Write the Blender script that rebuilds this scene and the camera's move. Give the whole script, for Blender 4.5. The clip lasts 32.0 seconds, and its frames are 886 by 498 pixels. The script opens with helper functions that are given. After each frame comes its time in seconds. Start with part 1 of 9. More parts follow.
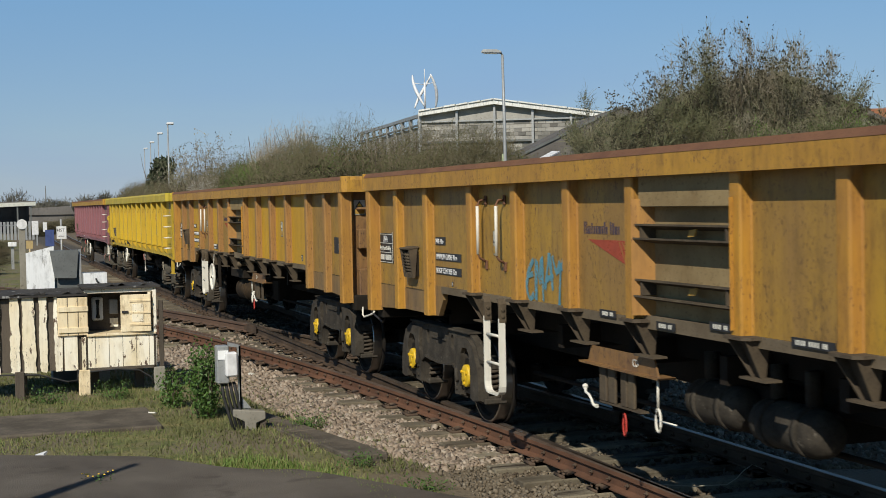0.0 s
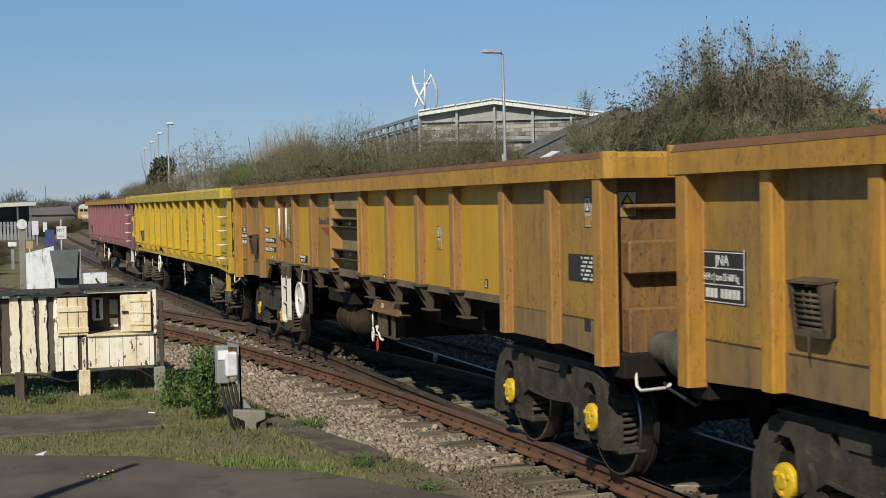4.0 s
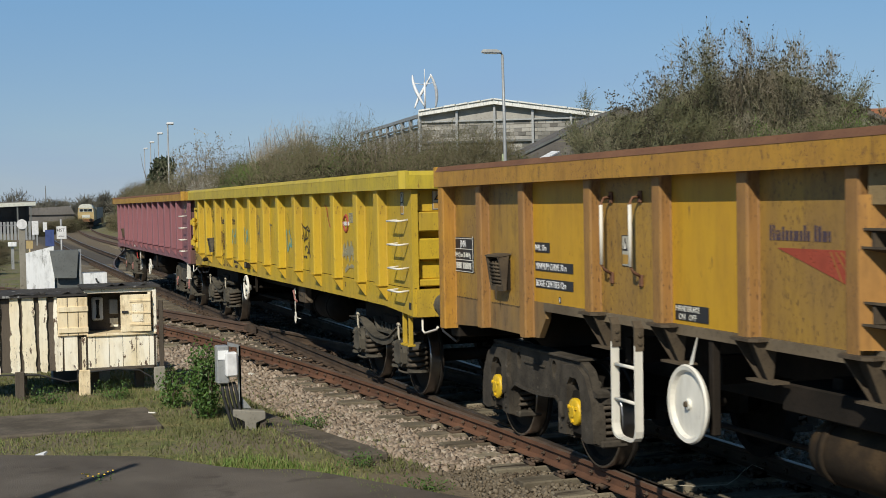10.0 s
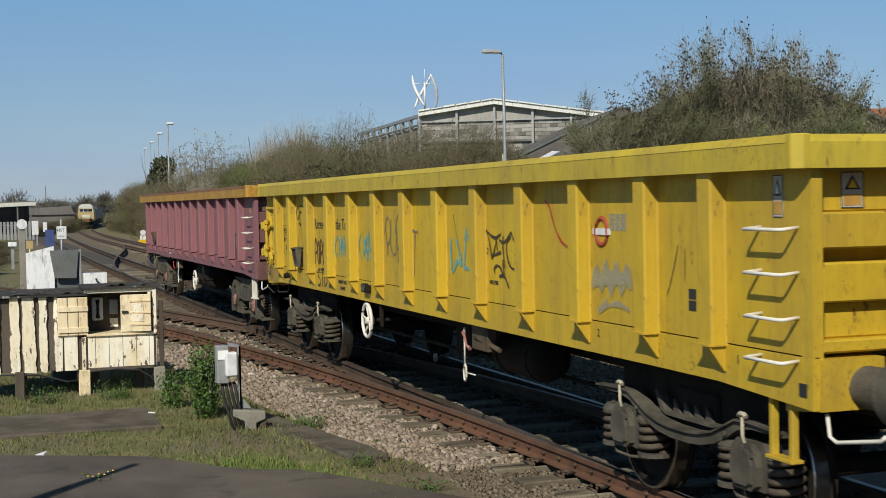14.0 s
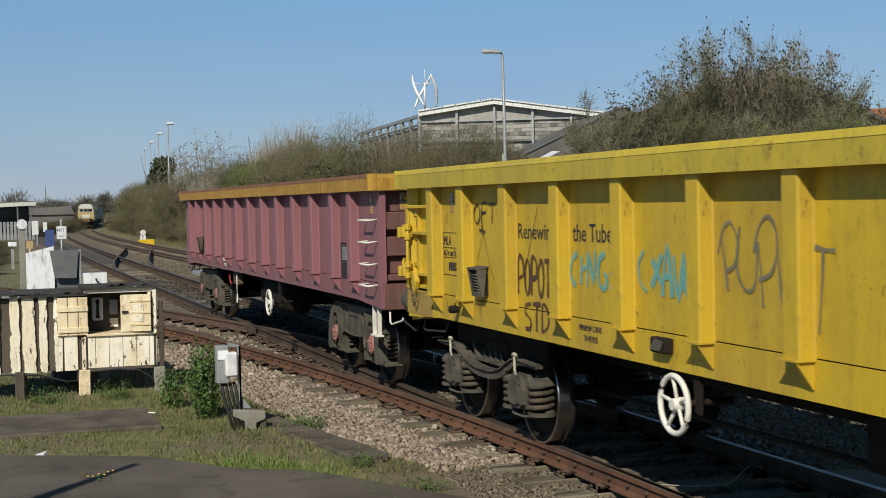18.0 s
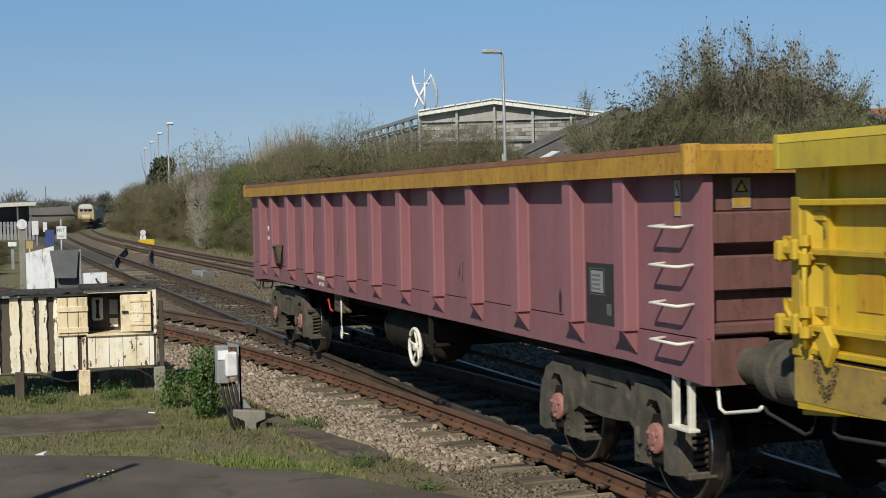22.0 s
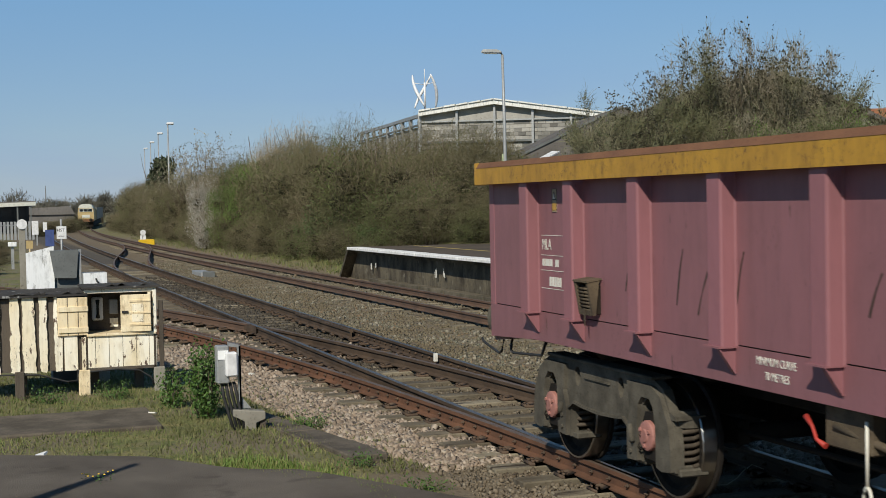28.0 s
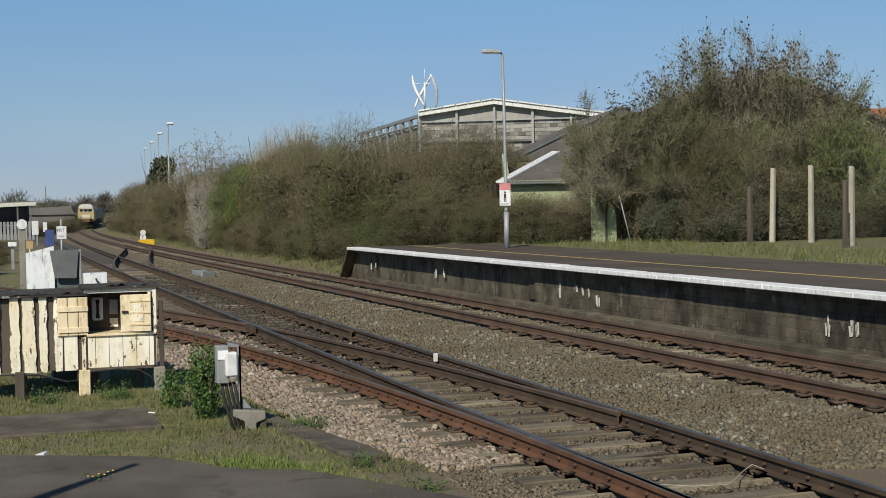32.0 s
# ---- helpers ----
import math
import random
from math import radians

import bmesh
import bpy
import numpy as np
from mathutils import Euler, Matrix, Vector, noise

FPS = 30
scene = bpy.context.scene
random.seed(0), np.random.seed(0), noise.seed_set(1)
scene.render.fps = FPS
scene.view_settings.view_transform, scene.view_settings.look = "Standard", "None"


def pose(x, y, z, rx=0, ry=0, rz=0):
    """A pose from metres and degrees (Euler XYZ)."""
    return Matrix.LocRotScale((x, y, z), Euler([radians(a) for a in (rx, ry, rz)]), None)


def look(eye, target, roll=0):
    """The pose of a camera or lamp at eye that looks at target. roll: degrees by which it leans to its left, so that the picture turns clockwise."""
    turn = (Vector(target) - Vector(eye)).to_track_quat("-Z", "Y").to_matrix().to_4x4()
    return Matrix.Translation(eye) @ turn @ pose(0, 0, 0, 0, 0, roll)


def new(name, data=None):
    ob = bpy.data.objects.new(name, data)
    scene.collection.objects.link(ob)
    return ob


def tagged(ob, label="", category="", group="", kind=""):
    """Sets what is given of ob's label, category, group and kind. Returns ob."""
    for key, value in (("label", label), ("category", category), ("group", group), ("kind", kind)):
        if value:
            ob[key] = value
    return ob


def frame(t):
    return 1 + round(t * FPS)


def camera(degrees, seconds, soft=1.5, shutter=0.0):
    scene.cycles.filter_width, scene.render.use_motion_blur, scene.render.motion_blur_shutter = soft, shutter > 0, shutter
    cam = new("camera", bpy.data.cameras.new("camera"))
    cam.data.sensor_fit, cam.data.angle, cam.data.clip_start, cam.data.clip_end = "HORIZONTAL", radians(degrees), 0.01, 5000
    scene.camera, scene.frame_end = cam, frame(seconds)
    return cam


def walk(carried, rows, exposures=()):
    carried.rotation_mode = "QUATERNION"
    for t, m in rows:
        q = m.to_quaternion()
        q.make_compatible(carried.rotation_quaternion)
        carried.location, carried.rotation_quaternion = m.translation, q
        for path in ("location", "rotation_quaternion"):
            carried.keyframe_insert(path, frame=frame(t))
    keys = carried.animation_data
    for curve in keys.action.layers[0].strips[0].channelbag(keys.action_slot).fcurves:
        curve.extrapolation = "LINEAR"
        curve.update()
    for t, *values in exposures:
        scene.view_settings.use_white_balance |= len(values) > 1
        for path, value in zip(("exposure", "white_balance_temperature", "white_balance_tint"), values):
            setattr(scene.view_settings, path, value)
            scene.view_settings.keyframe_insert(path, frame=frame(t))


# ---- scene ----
# ---------------------------------------------------------------- camera
cam = camera(35.5, 32.0, soft=0.9, shutter=0.4)
EYE = (0.0, -5.91, 2.3)
VIEW = look(EYE, (-9.4588, -2.6820, 1.9652), -1.1)
walk(cam, [(0.0, VIEW), (32.0, VIEW)], exposures=[(0.0, 0.0), (32.0, 0.0)])

# ---------------------------------------------------------------- sky and sun
SUN_UP, SUN_WAY = radians(37.5), radians(127)
world = bpy.data.worlds.new("sky")
world.use_nodes = True
scene.world = world
wt = world.node_tree
sky = wt.nodes.new("ShaderNodeTexSky")
sky.sky_type, sky.sun_disc = "NISHITA", False
sky.sun_elevation, sky.sun_rotation = SUN_UP, SUN_WAY
sky.air_density, sky.dust_density, sky.ozone_density = 1.0, 0.0, 2.0
wt.nodes["Background"].inputs["Strength"].default_value = 0.06
# thin high cloud drawn out in bands over the blue
tc, mp, cl = wt.nodes.new("ShaderNodeTexCoord"), wt.nodes.new("ShaderNodeMapping"), wt.nodes.new("ShaderNodeTexNoise")
mp.inputs["Scale"].default_value = (1.0, 1.0, 7.0)
cl.inputs["Scale"].default_value, cl.inputs["Detail"].default_value = 2.2, 6.0
wt.links.new(tc.outputs["Generated"], mp.inputs["Vector"])
wt.links.new(mp.outputs[0], cl.inputs["Vector"])
cr = wt.nodes.new("ShaderNodeMapRange")
cr.inputs["From Min"].default_value, cr.inputs["From Max"].default_value = 0.45, 0.75
cr.inputs["To Min"].default_value, cr.inputs["To Max"].default_value = 0.50, 0.78
wt.links.new(cl.outputs[0], cr.inputs["Value"])
blue = wt.nodes.new("ShaderNodeMix")
blue.data_type, blue.blend_type = "RGBA", "MULTIPLY"
blue.inputs["Factor"].default_value, blue.inputs["B"].default_value = 1.0, (0.84, 1.0, 1.13, 1)
wt.links.new(sky.outputs[0], blue.inputs["A"])
veil = wt.nodes.new("ShaderNodeMix")
veil.data_type = "RGBA"
high, rise, tint = wt.nodes.new("ShaderNodeSeparateXYZ"), wt.nodes.new("ShaderNodeMapRange"), wt.nodes.new("ShaderNodeMix")
tint.data_type = "RGBA"
tint.inputs["A"].default_value, tint.inputs["B"].default_value = (4.8, 6.4, 10.0, 1), (2.4, 7.3, 13.0, 1)
rise.inputs["From Min"].default_value, rise.inputs["From Max"].default_value = 0.02, 0.24
wt.links.new(tc.outputs["Generated"], high.inputs[0])
wt.links.new(high.outputs["Z"], rise.inputs["Value"])
wt.links.new(rise.outputs[0], tint.inputs["Factor"])
zenith, climb = wt.nodes.new("ShaderNodeMix"), wt.nodes.new("ShaderNodeMapRange")
zenith.data_type = "RGBA"
zenith.inputs["B"].default_value = (0.5, 1.2, 2.7, 1)
climb.inputs["From Min"].default_value, climb.inputs["From Max"].default_value = 0.2, 0.55
wt.links.new(high.outputs["Z"], climb.inputs["Value"])
wt.links.new(climb.outputs[0], zenith.inputs["Factor"])
wt.links.new(tint.outputs["Result"], zenith.inputs["A"])
wt.links.new(zenith.outputs["Result"], veil.inputs["B"])
wt.links.new(cr.outputs[0], veil.inputs["Factor"])
wt.links.new(blue.outputs["Result"], veil.inputs["A"])
wt.links.new(veil.outputs["Result"], wt.nodes["Background"].inputs[0])

sun = new("sun", bpy.data.lights.new("sun", "SUN"))
sun.data.energy, sun.data.angle, sun.data.color = 4.05, radians(0.53), (1.0, 0.94, 0.81)
TO_SUN = Vector((math.sin(SUN_WAY) * math.cos(SUN_UP), math.cos(SUN_WAY) * math.cos(SUN_UP), math.sin(SUN_UP)))
sun.matrix_basis = look(TO_SUN * 60, (0, 0, 0))


# ---------------------------------------------------------------- materials
def links(m):
    return m.node_tree.nodes, m.node_tree.links.new


def noise_node(m, scale, detail=4.0, rough=0.55, stretch=(1, 1, 1), coords="Object", offset=0.0):
    """A noise texture in the thing's own space; scale is per metre."""
    nodes, link = links(m)
    tc, mp, nz = nodes.new("ShaderNodeTexCoord"), nodes.new("ShaderNodeMapping"), nodes.new("ShaderNodeTexNoise")
    mp.inputs["Scale"].default_value = stretch
    mp.inputs["Location"].default_value = (offset, offset * 0.7, offset * 1.3)
    nz.inputs["Scale"].default_value, nz.inputs["Detail"].default_value, nz.inputs["Roughness"].default_value = scale, detail, rough
    if coords == "World":
        geo = nodes.new("ShaderNodeNewGeometry")
        link(geo.outputs["Position"], mp.inputs["Vector"])
    else:
        link(tc.outputs[coords], mp.inputs["Vector"])
    link(mp.outputs[0], nz.inputs["Vector"])
    return nz


def ramp(m, socket, lo, hi):
    nodes, link = links(m)
    r = nodes.new("ShaderNodeMapRange")
    r.inputs["From Min"].default_value, r.inputs["From Max"].default_value = lo, hi
    link(socket, r.inputs["Value"])
    return r.outputs[0]


def mixed(m, fac, a, b):
    """A colour between a and b, each a colour or a socket."""
    nodes, link = links(m)
    x = nodes.new("ShaderNodeMix")
    x.data_type = "RGBA"
    for v, s in ((a, x.inputs["A"]), (b, x.inputs["B"])):
        if isinstance(v, tuple):
            s.default_value = (*v, 1)
        else:
            link(v, s)
    if isinstance(fac, float):
        x.inputs["Factor"].default_value = fac
    else:
        link(fac, x.inputs["Factor"])
    return x.outputs["Result"]


def bare(name, rough=0.7, metal=0.0):
    m = bpy.data.materials.new(name)
    m.use_nodes = True
    b = m.node_tree.nodes["Principled BSDF"]
    b.inputs["Roughness"].default_value, b.inputs["Metallic"].default_value = rough, metal
    return m, b


def bumpy(m, b, socket, strength, distance=0.01):
    nodes, link = links(m)
    n = nodes.new("ShaderNodeBump")
    n.inputs["Strength"].default_value, n.inputs["Distance"].default_value = strength, distance
    link(socket, n.inputs["Height"])
    link(n.outputs[0], b.inputs["Normal"])


def surface(name, a, b_col, rough=0.75, metal=0.0, big=1.5, fine=40.0, bump=0.25, spread=(0.35, 0.65), c=None, c_at=(0.6, 0.72), c_scale=6.0, stretch=(1, 1, 1), coords="Object", own=0.0, distance=0.008):
    """Colour a drifting to b at a large scale, specks of c, and a fine relief. own: how far each object differs in tone."""
    m, b = bare(name, rough, metal)
    nodes, link = links(m)
    n1 = noise_node(m, big, 5, 0.6, stretch, coords)
    n2 = noise_node(m, fine, 4, 0.6, (1, 1, 1), coords, 3.1)
    col = mixed(m, ramp(m, n1.outputs[0], *spread), a, b_col)
    dark = tuple(x * 0.6 for x in b_col)
    col = mixed(m, ramp(m, n2.outputs[0], 0.55, 0.8), col, dark)
    if c:
        n3 = noise_node(m, c_scale, 6, 0.65, stretch, coords, 7.7)
        col = mixed(m, ramp(m, n3.outputs[0], *c_at), col, c)
    if rough >= 0.85:
        b.inputs["Specular IOR Level"].default_value = 0.18
    if own:
        info, hsv = nodes.new("ShaderNodeObjectInfo"), nodes.new("ShaderNodeHueSaturation")
        mr = nodes.new("ShaderNodeMapRange")
        mr.inputs["To Min"].default_value, mr.inputs["To Max"].default_value = 1 - own, 1 + own
        link(info.outputs["Random"], mr.inputs["Value"])
        link(mr.outputs[0], hsv.inputs["Value"])
        link(col, hsv.inputs["Color"])
        col = hsv.outputs[0]
    link(col, b.inputs["Base Color"])
    if bump:
        bumpy(m, b, n2.outputs[0], bump, distance)
    return m


def islands(name, cols, rough=0.85, vary=0.35, gloss=0.5, wide=None, wide_scale=0.3):
    """For joined stones and leaves: each piece its own tone, out of a few colours."""
    m, b = bare(name, rough)
    nodes, link = links(m)
    geo, cr = nodes.new("ShaderNodeNewGeometry"), nodes.new("ShaderNodeValToRGB")
    cr.color_ramp.interpolation = "LINEAR"
    e = cr.color_ramp.elements
    while len(e) < len(cols):
        e.new(0.5)
    for i, c in enumerate(cols):
        e[i].position, e[i].color = i / (len(cols) - 1), (*c, 1)
    link(geo.outputs["Random Per Island"], cr.inputs[0])
    col = cr.outputs[0]
    if wide:
        nz = noise_node(m, wide_scale, 3, 0.6, (1, 1, 1), "World")
        col = mixed(m, ramp(m, nz.outputs[0], 0.42, 0.62), col, wide)
    link(col, b.inputs["Base Color"])
    b.inputs["Specular IOR Level"].default_value = gloss
    return m


def paint(name, clean, grimy, rust, grime_at=(0.38, 0.68), rust_at=(0.62, 0.74), rough=0.55, own=0.0, chips=18.0, drips=1.0, flecks=0.0):
    """Old wagon paint: vertical streaks of grime, rust spots, clustered dark flecks, faint dents."""
    m, b = bare(name, rough)
    nodes, link = links(m)
    streak = noise_node(m, 2.2, 6, 0.62, (1.6, 1.6, 0.22))
    cloud = noise_node(m, 0.9, 5, 0.6, (1, 1, 1), offset=5.0)
    spot = noise_node(m, chips, 6, 0.7, (1, 1, 0.4), offset=2.0)
    add = nodes.new("ShaderNodeMath")
    add.operation = "ADD"
    link(streak.outputs[0], add.inputs[0])
    link(cloud.outputs[0], add.inputs[1])
    half = nodes.new("ShaderNodeMath")
    half.operation = "MULTIPLY"
    half.inputs[1].default_value = 0.5
    link(add.outputs[0], half.inputs[0])
    lvl = half.outputs[0]
    if own:
        info, ma = nodes.new("ShaderNodeObjectInfo"), nodes.new("ShaderNodeMath")
        ma.operation = "MULTIPLY_ADD"
        ma.inputs[1].default_value, ma.inputs[2].default_value = own, -own * 0.5
        link(info.outputs["Random"], ma.inputs[0])
        plus = nodes.new("ShaderNodeMath")
        plus.operation = "ADD"
        link(lvl, plus.inputs[0])
        link(ma.outputs[0], plus.inputs[1])
        lvl = plus.outputs[0]
    col = mixed(m, ramp(m, lvl, *grime_at), clean, grimy)
    drip = noise_node(m, 8.0, 5, 0.7, (1.5, 1.5, 0.16), offset=20.0)
    blot = noise_node(m, 13.0, 4, 0.65, (1, 1, 0.7), offset=26.0)
    both = nodes.new("ShaderNodeMath")
    both.operation = "MULTIPLY"
    link(ramp(m, drip.outputs[0], 0.42, 0.70), both.inputs[0])
    link(ramp(m, blot.outputs[0], 0.35, 0.62), both.inputs[1])
    soft = nodes.new("ShaderNodeMath")
    soft.operation = "MULTIPLY"
    soft.inputs[1].default_value = drips
    link(both.outputs[0], soft.inputs[0])
    col = mixed(m, soft.outputs[0], col, tuple(x * 0.62 for x in grimy))
    if flecks:
        speck = noise_node(m, 62.0, 3, 0.6, (1.3, 1.3, 0.36), offset=31.0)
        crowd = noise_node(m, 1.5, 3, 0.6, (1, 1, 0.8), offset=37.0)
        mult = nodes.new("ShaderNodeMath")
        mult.operation = "MULTIPLY"
        link(ramp(m, speck.outputs[0], 0.60, 0.645), mult.inputs[0])
        link(ramp(m, crowd.outputs[0], 0.62 - flecks, 0.78 - flecks), mult.inputs[1])
        col = mixed(m, mult.outputs[0], col, tuple(x * 0.8 for x in rust))
    col = mixed(m, ramp(m, spot.outputs[0], *rust_at), col, rust)
    scratch = noise_node(m, 3.2, 4, 0.7, (7, 7, 0.9), offset=14.0)
    col = mixed(m, ramp(m, scratch.outputs[0], 0.665, 0.73), col, rust)
    link(col, b.inputs["Base Color"])
    rr = nodes.new("ShaderNodeMapRange")
    rr.inputs["To Min"].default_value, rr.inputs["To Max"].default_value = rough - 0.1, rough + 0.2
    link(lvl, rr.inputs["Value"])
    link(rr.outputs[0], b.inputs["Roughness"])
    dent = noise_node(m, 2.6, 3, 0.5, offset=9.0)
    bumpy(m, b, dent.outputs[0], 0.22, 0.03)
    return m


def plain(name, col, rough=0.6, metal=0.0):
    m, b = bare(name, rough, metal)
    link = links(m)[1]
    n = noise_node(m, 9.0, 4)
    link(mixed(m, ramp(m, n.outputs[0], 0.4, 0.75), col, tuple(x * 0.72 for x in col)), b.inputs["Base Color"])
    return m


def spray(name, col, cover=0.9, rough=0.75):
    """Sprayed paint: thin and mottled, so that the wall shows through it."""
    m, b = bare(name, rough)
    nodes, link = links(m)
    n, f = noise_node(m, 7.0, 4), noise_node(m, 60.0, 3, 0.6, offset=4.0)
    link(mixed(m, ramp(m, n.outputs[0], 0.4, 0.75), col, tuple(x * 0.72 for x in col)), b.inputs["Base Color"])
    add, mul = nodes.new("ShaderNodeMath"), nodes.new("ShaderNodeMath")
    add.operation, mul.operation = "ADD", "MULTIPLY"
    link(ramp(m, n.outputs[0], 0.30, 0.60), add.inputs[0])
    link(ramp(m, f.outputs[0], 0.38, 0.60), add.inputs[1])
    add.use_clamp = True
    mul.inputs[1].default_value = cover
    link(add.outputs[0], mul.inputs[0])
    link(mul.outputs[0], b.inputs["Alpha"])
    return m


M = {}
M["orange"] = paint("weathered_orange_paint", (0.455, 0.262, 0.030), (0.30, 0.174, 0.050), (0.11, 0.055, 0.028), (0.33, 0.60), (0.645, 0.69), own=0.10, chips=40.0, flecks=0.26)
M["ochre"] = paint("fresher_ochre_paint", (0.60, 0.335, 0.018), (0.45, 0.240, 0.024), (0.15, 0.07, 0.028), (0.40, 0.68), (0.66, 0.71), own=0.05, chips=40.0, drips=0.35, flecks=0.06)
M["orange_low"] = paint("dust_covered_orange_paint", (0.33, 0.195, 0.055), (0.20, 0.130, 0.065), (0.11, 0.06, 0.03), (0.33, 0.60), (0.64, 0.70), own=0.1, chips=40.0, flecks=0.12)
M["orange_rib"] = paint("rusty_orange_rib_paint", (0.52, 0.265, 0.030), (0.37, 0.180, 0.04), (0.14, 0.065, 0.03), (0.36, 0.60), (0.645, 0.69), own=0.12, chips=44.0, flecks=0.22)
M["orange_rib_dull"] = paint("faded_brown_rib_paint", (0.42, 0.225, 0.050), (0.30, 0.155, 0.05), (0.13, 0.065, 0.03), (0.34, 0.58), (0.635, 0.68), own=0.12, chips=44.0, flecks=0.26)
M["rim_brown"] = paint("rusted_rim", (0.56, 0.300, 0.032), (0.40, 0.205, 0.040), (0.17, 0.08, 0.035), (0.34, 0.62), (0.62, 0.71), chips=40.0, flecks=0.26)
M["yellow"] = paint("faded_yellow_paint", (0.65, 0.440, 0.020), (0.45, 0.300, 0.035), (0.17, 0.10, 0.03), (0.36, 0.64), (0.61, 0.69), own=0.12, drips=0.45, flecks=0.08)
M["yellow_rim"] = paint("yellow_rim_paint", (0.60, 0.455, 0.03), (0.42, 0.315, 0.05), (0.24, 0.13, 0.03), (0.38, 0.66), (0.60, 0.70), drips=0.6, flecks=0.10)
M["maroon"] = paint("faded_maroon_paint", (0.270, 0.116, 0.130), (0.215, 0.098, 0.106), (0.10, 0.05, 0.045), (0.38, 0.66), (0.65, 0.74), own=0.12, chips=40.0, drips=0.35, flecks=0.05)
M["maroon_rib"] = paint("maroon_rib_paint", (0.30, 0.124, 0.140), (0.245, 0.106, 0.116), (0.12, 0.055, 0.045), (0.40, 0.70), (0.69, 0.80), own=0.1, drips=0.3)
M["amber_rim"] = paint("amber_rim_paint", (0.52, 0.285, 0.03), (0.36, 0.19, 0.03), (0.15, 0.075, 0.03), (0.40, 0.70), (0.62, 0.76), flecks=0.25)
M["rust_top"] = surface("rusty_rim_top", (0.22, 0.11, 0.06), (0.14, 0.07, 0.045), 0.85, fine=60)
M["frame"] = surface("grimy_underframe", (0.027, 0.021, 0.016), (0.016, 0.013, 0.010), 0.9, big=3, fine=50)
M["sole"] = surface("dusty_sole_flange", (0.20, 0.158, 0.105), (0.13, 0.100, 0.066), 0.88, big=2, fine=40, own=0.1)
M["maroon_end"] = paint("dirty_maroon_end_paint", (0.20, 0.090, 0.085), (0.15, 0.078, 0.062), (0.09, 0.05, 0.04), (0.36, 0.62), (0.62, 0.70), flecks=0.1)
M["bracket"] = surface("dusty_bracket", (0.13, 0.10, 0.065), (0.075, 0.058, 0.042), 0.85, big=4, fine=50)
M["bogie"] = surface("brake_dust_bogie", (0.125, 0.112, 0.088), (0.065, 0.058, 0.046), 0.9, big=5, fine=60, own=0.1)
M["bogie_dark"] = surface("oily_dark_bogie", (0.075, 0.064, 0.050), (0.036, 0.031, 0.025), 0.9, big=5, fine=45, own=0.1, c=(0.16, 0.14, 0.11), c_at=(0.62, 0.72), c_scale=9, bump=0.5)
M["orange_end"] = paint("grimy_brown_end_paint", (0.34, 0.18, 0.045), (0.20, 0.11, 0.05), (0.10, 0.05, 0.03), (0.30, 0.58), (0.58, 0.66), chips=20.0, flecks=0.28)
M["spring"] = surface("dusty_spring", (0.115, 0.092, 0.068), (0.055, 0.045, 0.035), 0.85, big=8, fine=60)
M["wheel"] = surface("dark_wheel_steel", (0.026, 0.021, 0.017), (0.015, 0.013, 0.011), 0.85, big=6)
M["tread"] = plain("worn_tread_steel", (0.42, 0.40, 0.38), 0.3, 1.0)
M["white"] = paint("white_enamel", (0.80, 0.77, 0.68), (0.62, 0.57, 0.46), (0.25, 0.15, 0.08), (0.50, 0.78), (0.74, 0.82), rough=0.5, drips=0.4)
M["cap_yellow"] = plain("yellow_cover_paint", (0.78, 0.50, 0.02), 0.5)
M["cap_pink"] = plain("faded_pink_cover_paint", (0.38, 0.17, 0.14), 0.7)
M["black"] = plain("black_plate", (0.028, 0.028, 0.03), 0.6)
M["ink"] = plain("black_lettering", (0.03, 0.025, 0.03), 0.7)
M["letter"] = plain("white_lettering", (0.72, 0.70, 0.62), 0.7)
M["red"] = plain("red_paint", (0.48, 0.045, 0.03), 0.6)
M["logo_red"] = spray("faded_red_logo", (0.46, 0.085, 0.045), 0.85)
M["logo_blue"] = spray("faded_navy_logo", (0.085, 0.060, 0.085), 0.85)
M["spray_cyan"] = spray("cyan_spray_paint", (0.17, 0.46, 0.43), 0.8)
M["spray_blue"] = spray("pale_blue_spray_paint", (0.12, 0.33, 0.42), 0.85)
M["spray_black"] = spray("black_spray_paint", (0.045, 0.035, 0.025), 0.95)
M["spray_fade"] = spray("scrubbed_grey_spray_paint", (0.40, 0.37, 0.24), 0.75)
M["spray_brown"] = spray("brown_spray_paint", (0.10, 0.048, 0.030), 0.95)
M["spray_grey"] = spray("grey_spray_paint", (0.20, 0.19, 0.13), 0.85)
M["label_pale"] = plain("weathered_label", (0.52, 0.49, 0.40), 0.7)
M["label_amber"] = plain("faded_amber_label", (0.50, 0.29, 0.06), 0.7)
M["label_faded"] = plain("sun_faded_label", (0.46, 0.36, 0.24), 0.7)
M["warn"] = plain("warning_yellow", (0.80, 0.50, 0.03), 0.5)
M["rubber"] = plain("black_rubber", (0.022, 0.022, 0.022), 0.7)
M["tank"] = surface("dusty_air_tank", (0.070, 0.045, 0.023), (0.028, 0.020, 0.013), 0.85, big=2.2, spread=(0.42, 0.58))

